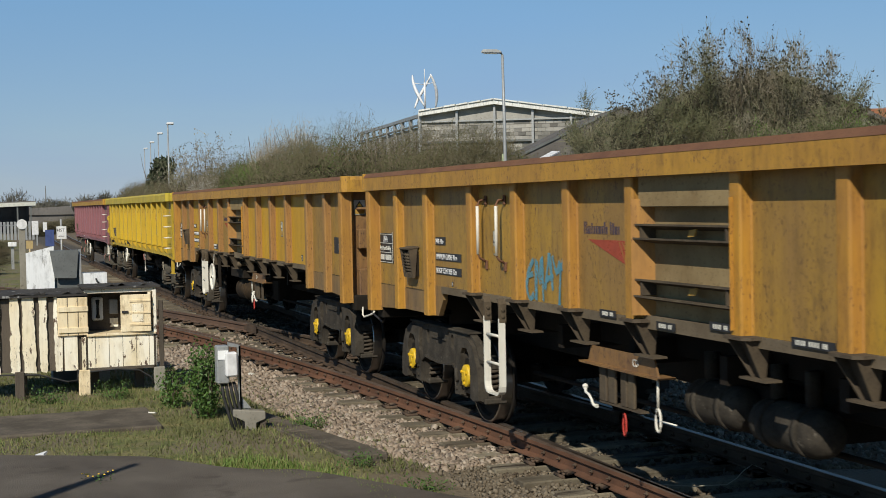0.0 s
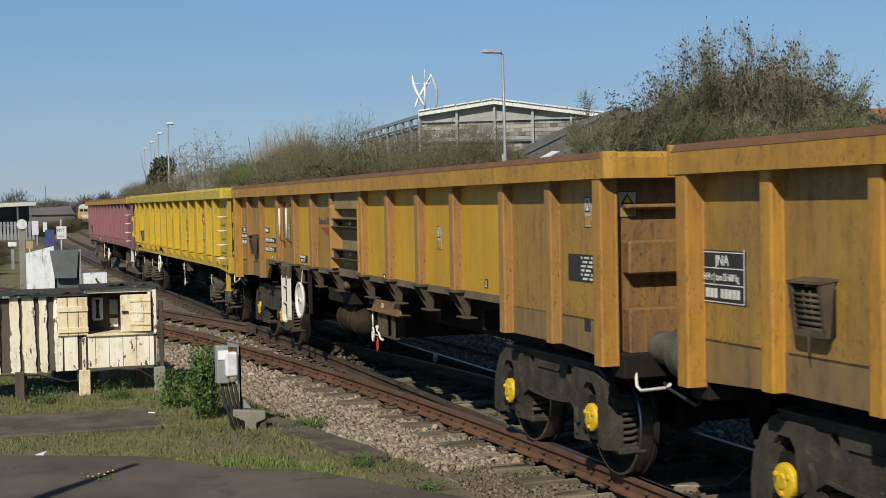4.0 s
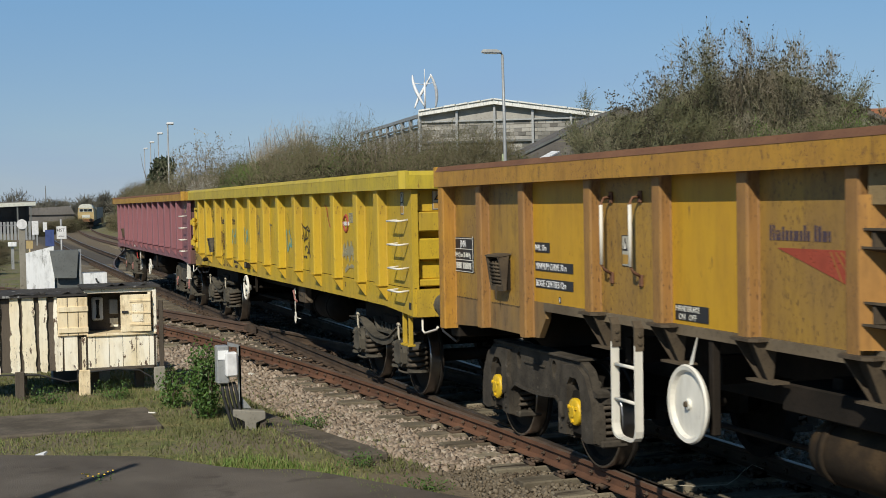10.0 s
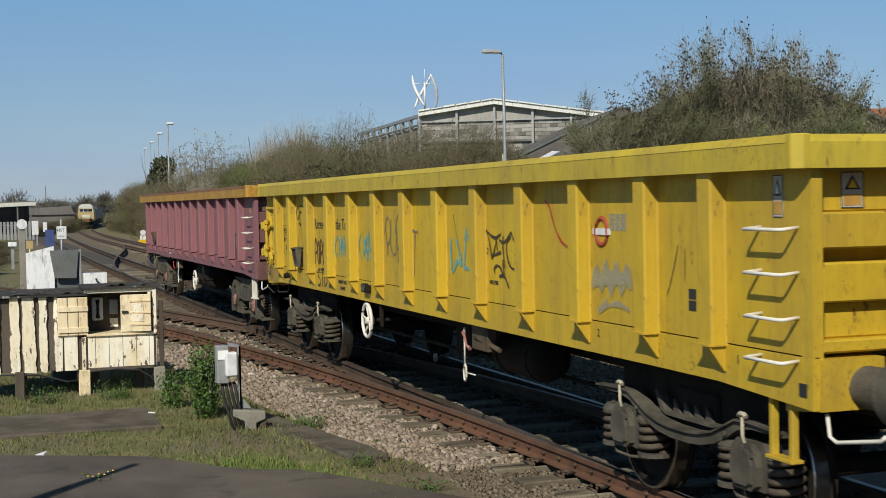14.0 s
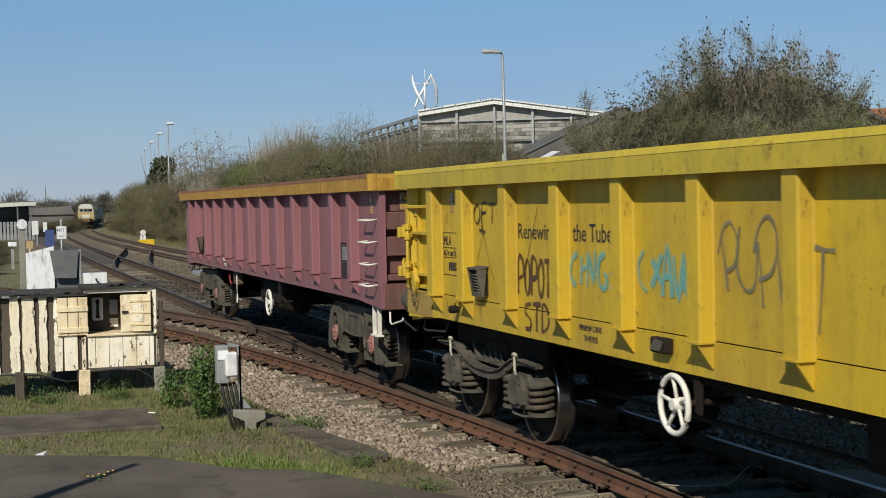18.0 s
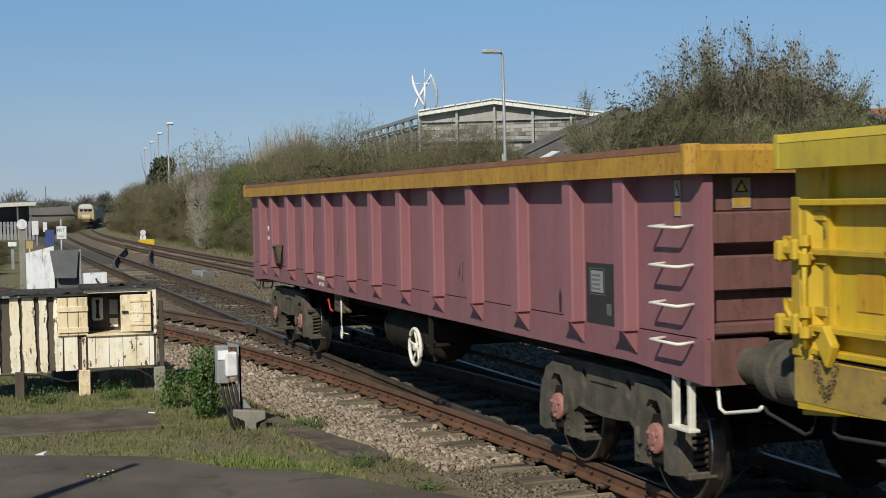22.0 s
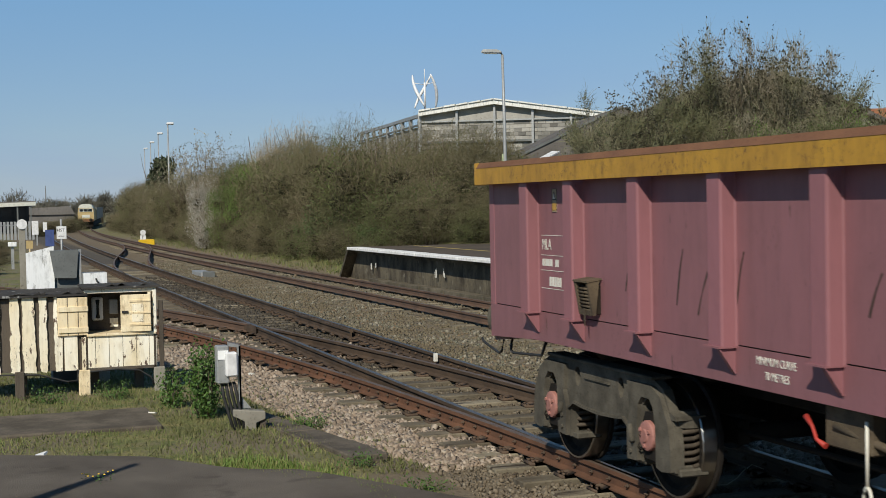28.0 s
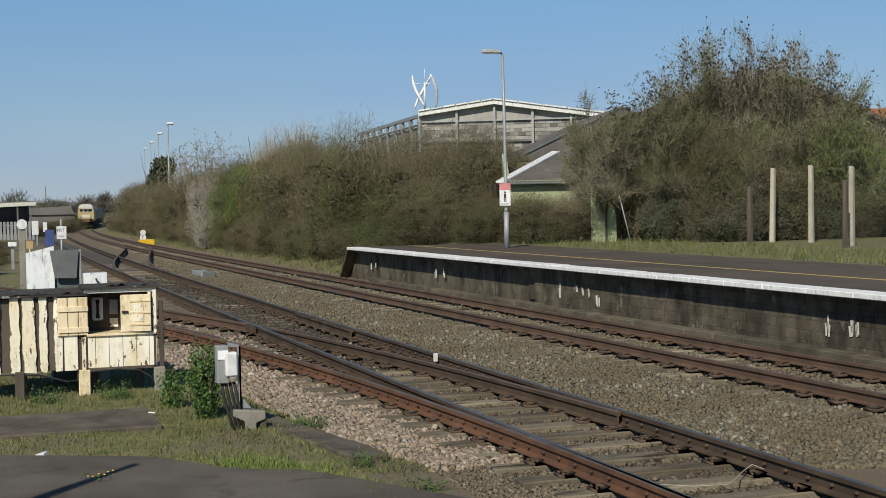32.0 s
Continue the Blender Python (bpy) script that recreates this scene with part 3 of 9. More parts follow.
def rail_bar(bm, line, section=RAIL):
    """A section swept along a line of (x, y) points."""
    rows = []
    for i, (x, y) in enumerate(line):
        a, b = line[max(0, i - 1)], line[min(len(line) - 1, i + 1)]
        d = Vector((b[0] - a[0], b[1] - a[1])).normalized()
        rows.append([bm.verts.new((x - d.y * s, y + d.x * s, z)) for s, z in section])
    n = len(section)
    for ra, rb in zip(rows, rows[1:]):
        for k in range(n):
            bm.faces.new([ra[k], ra[(k + 1) % n], rb[(k + 1) % n], rb[k]])
    bm.faces.new(rows[0]), bm.faces.new(rows[-1][::-1])
    return bm


def rail(parent, line, body="rail_rust", head="rail_head_dull"):
    ob = part("rail", rail_bar(B(), line), body, parent)
    part("rail_head", rail_bar(B(), line, [(-0.031, 0.0), (-0.031, 0.004), (0.031, 0.004), (0.031, 0.0)]), head, ob, "polished running surface" if head == "rail_head" else "dull running surface")
    return ob


def run(fn, off, x0, x1, step=3.0):
    n = max(2, int(abs(x1 - x0) / step) + 1)
    return [(x0 + (x1 - x0) * i / (n - 1), fn(x0 + (x1 - x0) * i / (n - 1)) + off) for i in range(n)]


def sleeper_mesh(length):
    return data("sleeper", box(B(), -0.125, 0.125, -length / 2, length / 2, -0.13, 0.0, 0.012), "sleeper")


def chair_row(parent, spots, name="rail_chairs"):
    """Cast chairs and their keys beside each rail at each sleeper, joined."""
    one = B()
    box(one, -0.10, 0.10, -0.21, 0.21, 0.0, 0.03)
    for s in (-1, 1):
        prism(one, [(s * 0.16, 0.03), (s * 0.05, 0.03), (s * 0.05, 0.048), (s * 0.09, 0.048)], "x", -0.09, 0.09)
        for k in (-1, 1):
            box(one, k * 0.055 - 0.02, k * 0.055 + 0.02, s * 0.175 - 0.016, s * 0.175 + 0.016, 0.03, 0.05)
    tmp = bpy.data.meshes.new("tmp")
    one.to_mesh(tmp)
    one.free()
    v = np.array([p.co for p in tmp.vertices])
    f = np.array([tuple(p.vertices) for p in tmp.polygons])
    bpy.data.meshes.remove(tmp)
    vs = np.concatenate([v + np.array((x, y, -0.185)) for x, y in spots])
    fs = np.concatenate([f + len(v) * i for i in range(len(spots))])
    ob = put(name, fast_mesh(name, vs, fs, "chair"), parent)
    ob["kind"] = "stuff"


rng = random.Random(11)
main_line = thing("main_line_track", "double-rail main line on weathered timber sleepers in ballast", "railway track", kind="structure")
rail(main_line, run(main_y, 0.753, 6, -150), "rail_dark", "rail_head")
rail(main_line, run(main_y, -0.753, 6, -150), "rail_dark", "rail_head")
long_s = sleeper_mesh(2.6)
spots = []
for i in range(86):
    x = -6.6 - 0.68 * i
    w = siding_y(x)
    if x > -27.5:
        reach = 2.6 - w * 1.0
        me = data("sleeper", box(B(), -0.13, 0.13, -1.3 + w, 1.3, -0.13, 0.0, 0.012), "sleeper")
        put("sleeper", me, main_line, pose(x, rng.uniform(-0.04, 0.04), -0.176 - (0.042 if x < -20 else 0) + rng.uniform(-0.014, 0.006), 0, 0, rng.uniform(-0.8, 0.8)))
        spots += [(x, 0.753), (x, -0.753), (x, 0.753 + w), (x, -0.753 + w)]
    else:
        put("sleeper", long_s, main_line, pose(x, main_y(x), -0.222 + rng.uniform(-0.012, 0.008), 0, 0, rng.uniform(-0.8, 0.8)))
        spots += [(x, main_y(x) + 0.753), (x, main_y(x) - 0.753)]
chair_row(main_line, spots)

branch = thing("siding_track", "rusty siding track diverging from the main line at a turnout", "railway track", kind="structure")
rail(branch, run(siding_y, -0.753 - 0.02, -8, -75, 1.2), "rail_orange")
rail(branch, run(siding_y, 0.753, -13.5, -26.2, 1.0), "rail_dark", "rail_head_dull")
rail(branch, run(siding_y, 0.753, -26.8, -75, 1.2))
part("check_rail", rail_bar(B(), run(siding_y, -0.64, -24.5, -29, 1.0)), "rail_rust", branch)
part("check_rail", rail_bar(B(), run(main_y, 0.645, -24.5, -29, 1.0)), "rail_dark", main_line)
part("crossing_nose", prism(B(), [(-26.1, -0.80), (-27.6, -0.66), (-27.6, -0.90)], "z", -0.15, 0.003), "rail_dark", branch)
spots = []
for i in range(62):
    x = -27.9 - 0.7 * i
    turn = math.degrees(math.atan2(siding_y(x - 0.5) - siding_y(x + 0.5), -1.0))
    put("sleeper", long_s, branch, pose(x, siding_y(x), -0.2 + rng.uniform(-0.008, 0.005), 0, 0, turn + rng.uniform(-1, 1)))
    if x > -50:
        spots += [(x, siding_y(x) + 0.753), (x, siding_y(x) - 0.773)]
chair_row(branch, spots)


def web_bolts(parent, fn, off, x0, x1, step):
    """Square nuts with their bolt ends along the near side of a rail's web."""
    vs, fs, n = [], [], 0
    quads = np.array([(0, 1, 3, 2), (4, 6, 7, 5), (0, 4, 5, 1), (2, 3, 7, 6), (0, 2, 6, 4), (1, 5, 7, 3)])
    x = x0
    while x > x1:
        y = fn(x) + off
        for a, d in ((0.015, 0.022), (0.006, 0.04)):
            turn = rng.uniform(0.3, 1.2)
            pts = []
            for px_ in (-1, 1):
                for py_ in (0, 1):
                    for pz_ in (-1, 1):
                        u, v = px_ * a, pz_ * a
                        pts.append((x + u * math.cos(turn) - v * math.sin(turn), y - 0.008 - d * py_, -0.085 + u * math.sin(turn) + v * math.cos(turn)))
            vs += pts
            fs.append(quads + 8 * n)
            n += 1
        x -= step
    ob = put("web_bolts", fast_mesh("web_bolts", np.array(vs), np.concatenate(fs), "chair"), parent)
    ob["kind"] = "stuff"


web_bolts(branch, siding_y, -0.773, -8.3, -27.0, 0.34)
web_bolts(main_line, main_y, 0.753, -9.0, -27.0, 0.34)

platform_line = thing("platform_track", "rusty platform line on timber sleepers beside the platform", "railway track", kind="structure")
rail(platform_line, run(far_y, 0.753, 6, -230), "rail_rust", "rail_head_dull")
rail(platform_line, run(far_y, -0.753, 6, -230), "rail_rust", "rail_head_dull")
spots = []
for i in range(140):
    x = -8.5 - 0.7 * i
    put("sleeper", long_s, platform_line, pose(x, far_y(x), -0.215 + rng.uniform(-0.01, 0.006), 0, 0, rng.uniform(-0.8, 0.8)))
    if x > -26:
        spots += [(x, far_y(x) + 0.753), (x, far_y(x) - 0.753)]
chair_row(platform_line, spots)

crossover = thing("crossover_track", "rusty crossover rails between the two lines", "railway track", kind="structure")
for off in (-0.753, 0.753):
    line = []
    for i in range(16):
        t = i / 15
        x = -50 - 46 * t
        s = t * t * (3 - 2 * t)
        line.append((x, main_y(x) * (1 - s) + far_y(x) * s + off))
    rail(crossover, line, "rail_rust", "rail_head_dull")


# ---------------------------------------------------------------- ballast stones
def stones(name, count, place, size, material, label, seed, low=-0.03):
    """Loose angular stones, each a pinched block, joined."""
    r = np.random.default_rng(seed)
    cube = np.array([(x, y, z) for x in (-1, 1) for y in (-1, 1) for z in (-1, 1)], float)
    quads = np.array([(0, 1, 3, 2), (4, 6, 7, 5), (0, 4, 5, 1), (2, 3, 7, 6), (0, 2, 6, 4), (1, 5, 7, 3)])
    xy = place(r, count)
    n = len(xy)
    s = size * r.uniform(0.45, 1.15, (n, 1, 1)) * r.uniform(0.6, 1.1, (n, 1, 3))
    v = cube[None] * s * r.uniform(0.55, 1.1, (n, 8, 1)) + r.normal(0, size * 0.12, (n, 8, 3))
    q = r.normal(size=(n, 4))
    q /= np.linalg.norm(q, axis=1, keepdims=True)
    w, x, y, z = q.T
    rot = np.stack([1 - 2 * (y * y + z * z), 2 * (x * y - z * w), 2 * (x * z + y * w), 2 * (x * y + z * w), 1 - 2 * (x * x + z * z), 2 * (y * z - x * w), 2 * (x * z - y * w), 2 * (y * z + x * w), 1 - 2 * (x * x + y * y)], 1).reshape(n, 3, 3)
    v = np.einsum("nij,nkj->nki", rot, v)
    gz = np.array([ground_z(a, b) for a, b in xy]) + r.uniform(low, 0.02, n)
    v += np.stack([xy[:, 0], xy[:, 1], gz], 1)[:, None]
    f = (quads[None] + 8 * np.arange(n)[:, None, None]).reshape(-1, 4)
    ob = new(name, fast_mesh(name, v.reshape(-1, 3), f, material))
    return tagged(ob, label, "ballast", kind="stuff")


def shoulder(r, n):
    x = -12.3 - 12.7 * r.random(n) ** 1.1
    edge = np.array([siding_y(a) for a in x])
    y = edge - 0.85 - (r.random(n) ** 0.75) * np.where(x > -13.2, 0.95, 1.2 - 0.02 * (x + 13))
    return np.stack([x, y], 1)


def sleeper_ends(r, n):
    x = -8.6 - 4.6 * r.random(n)
    return np.stack([x, -0.85 - 1.0 * r.random(n)], 1)


def six_foot(r, n):
    x = -11 - 55 * r.random(n) ** 1.9
    y = 0.95 + (3.55 - 0.95) * r.random(n) + np.array([main_y(a) for a in x])
    return np.stack([x, y], 1)


def four_foot(r, n):
    x = -20 - 31 * r.random(n) ** 1.5
    y = -0.65 + 1.3 * r.random(n)
    return np.stack([x, y], 1)


def turnout_bed(r, n):
    x = -8.6 - 13 * r.random(n) ** 1.2
    return np.stack([x, -1.35 + 2.25 * r.random(n)], 1)


def platform_bed(r, n):
    x = -13 - 50 * r.random(n) ** 1.7
    return np.stack([x, 3.7 + 2.6 * r.random(n)], 1)


def cess(r, n):
    x = -22 - 26 * r.random(n) ** 1.5
    edge = np.array([siding_y(a) for a in x])
    return np.stack([x, edge + r.uniform(-1.7, 1.6, n)], 1)


stones("ballast_shoulder", 13000, shoulder, 0.036, "ballast_new", "heap of pale beige broken stone ballast beside the siding", 3)
stones("ballast_by_sleeper_ends", 3000, sleeper_ends, 0.022, "ballast_soil", "brown soil and small stones about the sleeper ends", 8, -0.03)
stones("ballast_between_tracks", 26000, six_foot, 0.033, "ballast_old", "old grey-brown stone ballast between the tracks", 4)
stones("ballast_in_turnout", 7500, turnout_bed, 0.028, "ballast_grit", "brown grit and stones between the turnout sleepers", 9, -0.02)
stones("ballast_in_main_line", 7000, four_foot, 0.032, "ballast_oily", "dirty ballast stones between the sleepers", 5, -0.03)
stones("ballast_in_platform_line", 12000, platform_bed, 0.034, "ballast_old", "dirty ballast stones of the platform line", 6, -0.045)
stones("ballast_in_siding", 3500, cess, 0.04, "ballast_new", "brownish ballast stones of the siding", 7, -0.045)

# ---------------------------------------------------------------- platform
PY, PZ, PX = 6.1, 0.87, -44.7
platform = thing("platform", "disused-looking station platform with whitened edge and sooty brick wall", "platform", pose(0, 0.336, 0, 0, 0, 0.6), kind="structure")
core = B()
prism(core, [(PX - 1.2, -0.4), (PX, PZ - 0.09), (25, PZ - 0.09), (25, -0.4)], "y", PY + 0.40, 11.0)
part("platform_core", core, "platform_wall", platform)
top = B()
prism(top, [(PX, PZ - 0.085), (PX, PZ - 0.004), (25, PZ - 0.004), (25, PZ - 0.085)], "y", PY + 0.46, 11.3)
part("platform_surface", top, "platform_top", platform, "dark worn asphalt surface")
part("safety_line", box(B(), PX + 0.3, 25, 8.35, 8.42, PZ - 0.004, PZ + 0.002), "line_yellow", platform, "faded yellow safety line")
for i in range(34):
    w = 1.2
    x = PX + i * w
    slab = B()
    box(slab, x + 0.004, x + w - 0.004, PY + rng.uniform(-0.008, 0.008), PY + 0.46, PZ - 0.085, PZ + rng.uniform(0, 0.008), 0.012)
    part("coping_slab", slab, "coping_white", platform)
part("ramp_face", prism(B(), [(PX - 1.35, -0.3), (PX - 1.2, -0.3), (PX + 0.02, PZ - 0.05), (PX - 0.1, PZ)], "y", PY + 0.05, 11.0), "platform_wall", platform)
brick = {}
for row in range(7):
    z0 = -0.32 + 0.165 * row
    x, shift = PX - 0.6 + (0.2 if row % 2 else 0), 0
    while x < -12:
        w = rng.choice((0.42, 0.47, 0.52))
        key = (w, rng.randint(0, 2))
        if key not in brick:
            brick[key] = data("wall_stone", box(B(), 0.0015, w - 0.0015, 0, 0.1, 0.001, 0.164, 0.004), "platform_wall")
        if x > PX - 0.2 + (row - 6) * 0.18 and (x > -30 or row > 5):
            put("wall_stone", brick[key], platform, pose(x, PY + 0.315 + rng.uniform(-0.004, 0.003), z0))
        x += w
foot = data("trough_lid", box(B(), 0.01, 0.99, 0.0, 0.30, -0.15, 0.09, 0.012), "trough_dirty")
for i in range(30):
    put("trough_lid", foot, platform, pose(-42.0 + i, PY - 0.04 + rng.uniform(-0.02, 0.02), -0.135 + rng.uniform(-0.016, 0.012), 0, 0, rng.uniform(-0.8, 0.8)))
marks = B()
for x, z0, z1, w in ((-42.9, 0.16, 0.47, 0.10), (-42.4, 0.22, 0.40, 0.06), (-36.6, 0.12, 0.42, 0.11), (-35.9, 0.2, 0.45, 0.1), (-28.2, 0.1, 0.46, 0.09), (-27.3, 0.26, 0.44, 0.06), (-27.0, 0.24, 0.44, 0.06), (-26.7, 0.22, 0.42, 0.06), (-26.3, 0.02, 0.28, 0.14), (-18.2, 0.1, 0.4, 0.09), (-17.6, 0.15, 0.4, 0.07), (-17.45, 0.12, 0.4, 0.07), (-16.4, 0.0, 0.25, 0.12)):
    for k in range(3):
        a, h = x + w * (k / 2.4) + rng.uniform(-0.02, 0.02), rng.uniform(0.55, 1.0) * (z1 - z0)
        zb = z0 + rng.uniform(0, 0.35) * (z1 - z0)
        prism(marks, [(a, zb), (a + 0.028, zb + 0.01), (a + rng.uniform(0.0, 0.05), zb + h), (a - 0.022, zb + h * 0.96)], "y", PY + 0.298, PY + 0.305)
part("chalk_marks", marks, "letter", platform, "scrawled white paint marks on the wall")


# ---------------------------------------------------------------- plants
def flat_sticks(p, d, length, width, r):
    """Thin tapering strips from p along d, each turned at random about its own line."""
    n = len(p)
    side = np.cross(d, r.normal(size=(n, 3)))
    side /= np.linalg.norm(side, axis=1, keepdims=True) + 1e-9
    tip = p + d * length[:, None]
    bend = r.normal(0, 0.06, (n, 3)) * length[:, None]
    mid = (p + tip) / 2 + bend
    w = width[:, None]
    v = np.stack([p - side * w, p + side * w, mid + side * w * 0.8, mid - side * w * 0.8, tip + side * w * 0.35, tip - side * w * 0.35], 1)
    f = np.array([(0, 1, 2, 3), (3, 2, 4, 5)])
    return v.reshape(-1, 3), (f[None] + 6 * np.arange(n)[:, None, None]).reshape(-1, 4)


def leaf_quads(p, size, r, up=0.35):
    n = len(p)
    a = r.normal(size=(n, 3))
    a /= np.linalg.norm(a, axis=1, keepdims=True)
    b = np.cross(a, r.normal(size=(n, 3)))
    b /= np.linalg.norm(b, axis=1, keepdims=True)
    s = (size * r.uniform(0.6, 1.3, n))[:, None]
    v = np.stack([p - a * s, p + b * s * 0.5, p + a * s, p - b * s * 0.5], 1)
    return v.reshape(-1, 3), np.arange(4 * n).reshape(n, 4)


def lumps(r, n, wide, high, low=0.12):
    """Centres and radii of the masses of growth that make up a bush."""
    t = r.uniform(0, 2 * math.pi, n)
    q = np.sqrt(r.uniform(0.02, 1, n)) * wide * 0.72
    top = high * (1 - 0.38 * (q / wide) ** 2)
    z = r.uniform(low, 0.80, n) * top
    rad = r.uniform(0.6, 1.15, n) * 1.35 * (wide * wide * high / n) ** (1 / 3)
    return np.stack([q * np.cos(t), q * np.sin(t), z], 1), rad


def on_lumps(r, c, rad, n, inner=0.55):
    k = r.integers(0, len(c), n)
    d = r.normal(size=(n, 3))
    d /= np.linalg.norm(d, axis=1, keepdims=True)
    p = c[k] + d * (rad[k] * r.uniform(inner, 1.05, n))[:, None]
    keep = p[:, 2] > 0.05
    return p[keep], d[keep]


def stems(r, n, wide, high, thick=0.05):
    bm = B()
    for _ in range(n):
        a = r.uniform(0, 2 * math.pi)
        lean = r.uniform(0.1, 0.8)
        p, pts, rs = Vector((0.25 * math.cos(a), 0.25 * math.sin(a), -0.15)), [], []
        d = Vector((lean * math.cos(a) * wide / high, lean * math.sin(a) * wide / high, 1.0)).normalized()
        steps = 6
        for i in range(steps + 1):
            pts.append(p.copy())
            rs.append(thick * (1 - 0.85 * i / steps))
            d = (d + Vector(r.normal(0, 0.13, 3))).normalized()
            p = p + d * (high * 0.92 / steps)
        tube(bm, pts, rs, 5)
    return bm


def bush_kind(seed, wide, high, twigs, leaves, twig_mat, leaf_mat, leaf_size=0.055, n_lumps=34, dark=1300, twig_len=(0.10, 0.42), wisps=0):
    """Meshes of one bush: stems, twigs, leaves and dark inner leaves that paint the shade inside."""
    r = np.random.default_rng(seed)
    c, rad = lumps(r, n_lumps, wide, high)
    p, d = on_lumps(r, c, rad, twigs)
    way = d * 0.5 + np.array((0, 0, 0.4)) + r.normal(0, 0.7, d.shape)
    way /= np.linalg.norm(way, axis=1, keepdims=True)
    if wisps:
        k = r.integers(0, len(c), wisps)
        wp = c[k] + r.normal(0, 0.25, (wisps, 3)) * rad[k][:, None]
        wp[:, 2] += rad[k] * 0.5
        wd = r.normal(0, 0.28, (wisps, 3)) + np.array((0, 0, 1.0))
        wd /= np.linalg.norm(wd, axis=1, keepdims=True)
        p, way = np.concatenate([p, wp]), np.concatenate([way, wd])
    length = r.uniform(*twig_len, len(p))
    if wisps:
        length[-wisps:] *= 1.3
    tv, tf = flat_sticks(p, way, length, r.uniform(0.0025, 0.0062, len(p)), r)
    lp, _ = on_lumps(r, c, rad, leaves, 0.7)
    lp = lp[lp[:, 2] < high * r.uniform(0.72, 0.96, len(lp))]
    lv, lf = leaf_quads(lp, leaf_size, r)
    # leaf quads deep in each lump, coloured dark to stand in for shade
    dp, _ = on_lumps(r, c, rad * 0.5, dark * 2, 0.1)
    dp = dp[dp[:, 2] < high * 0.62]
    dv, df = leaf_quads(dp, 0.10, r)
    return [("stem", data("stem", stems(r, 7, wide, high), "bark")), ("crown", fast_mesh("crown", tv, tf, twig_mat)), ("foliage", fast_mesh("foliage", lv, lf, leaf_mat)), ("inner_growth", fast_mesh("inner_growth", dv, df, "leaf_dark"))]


def plant(name, kind, x, y, z, turn, sx, sz, label, category, group="", sy=None):
    m = Matrix.LocRotScale((x, y, z), Euler((0, 0, radians(turn))), (sx, sy or sx, sz))
    ob = thing(name, label, category, m, group)
    for part_name, me in kind:
        piece = put(part_name, me, ob)
        if part_name != "trunk":
            piece["kind"] = "stuff"
    return ob


brown_a = bush_kind(21, 2.2, 4.6, 22000, 11000, "twig", "leaf_olive", 0.032, twig_len=(0.08, 0.34), wisps=40)
brown_b = bush_kind(22, 2.4, 4.4, 21000, 13000, "twig", "leaf_olive", 0.032, twig_len=(0.08, 0.34), wisps=30)
brown_c = bush_kind(23, 2.0, 4.9, 23000, 7000, "twig", "leaf_olive", 0.032, twig_len=(0.08, 0.34), wisps=60)
green_a = bush_kind(24, 2.1, 4.3, 7500, 19000, "twig", "leaf_green", 0.045, wisps=60)
mixed_a = bush_kind(25, 2.2, 4.2, 12000, 12500, "twig", "leaf_spring", 0.04, wisps=50)
pale_a = bush_kind(26, 1.2, 3.6, 9000, 26000, "twig_grey", "blossom", 0.024, dark=500, wisps=160)
straw_a = bush_kind(28, 1.7, 4.8, 12000, 300, "twig_pale", "leaf_olive", 0.035, wisps=160)

bramble_a = bush_kind(29, 2.0, 3.0, 6000, 15000, "twig", "bramble", 0.062, wisps=60)
ivy_a = bush_kind(30, 1.6, 3.0, 5000, 12000, "twig_grey", "ivy", 0.060, n_lumps=26, wisps=120)

pr = random.Random(5)
HEDGE = "overgrown hedge of bare shrubs beyond the platform line"
kinds = [brown_a, brown_b, brown_c, mixed_a, brown_a, mixed_a, brown_b]
# along the far side of the line, from the platform end into the distance
x = -53.5
while x > -158:
    far = far_y(x) - 4.55
    h = 1.22 if x > -80 else (1.06 if x > -84 else (0.88 if x > -130 else 1.0))
    h *= pr.uniform(0.92, 1.06)
    k = pr.choice(kinds)
    if -77 < x < -70:
        k = green_a
    plant("hawthorn_bush", k, x, 9.6 + far + pr.uniform(-0.4, 0.5), ground_z(x, 9.6 + far) - 0.05, pr.uniform(0, 360), pr.uniform(0.95, 1.15), h, "fresh green leafing shrub in the trackside hedge" if k is green_a else "bare brown-twigged shrub just coming into leaf", "bush", HEDGE)
    plant("hawthorn_bush", pr.choice([brown_a, brown_b, mixed_a]), x - 1.2, 8.0 + far + pr.uniform(-0.3, 0.3), ground_z(x - 1.2, 8.0 + far) - 0.05, pr.uniform(0, 360), 0.62, 0.42 * pr.uniform(0.8, 1.3), "low bramble-like shrub at the foot of the hedge", "bush", HEDGE)
    x -= pr.uniform(2.1, 2.9) if x > -110 else pr.uniform(3.5, 5)
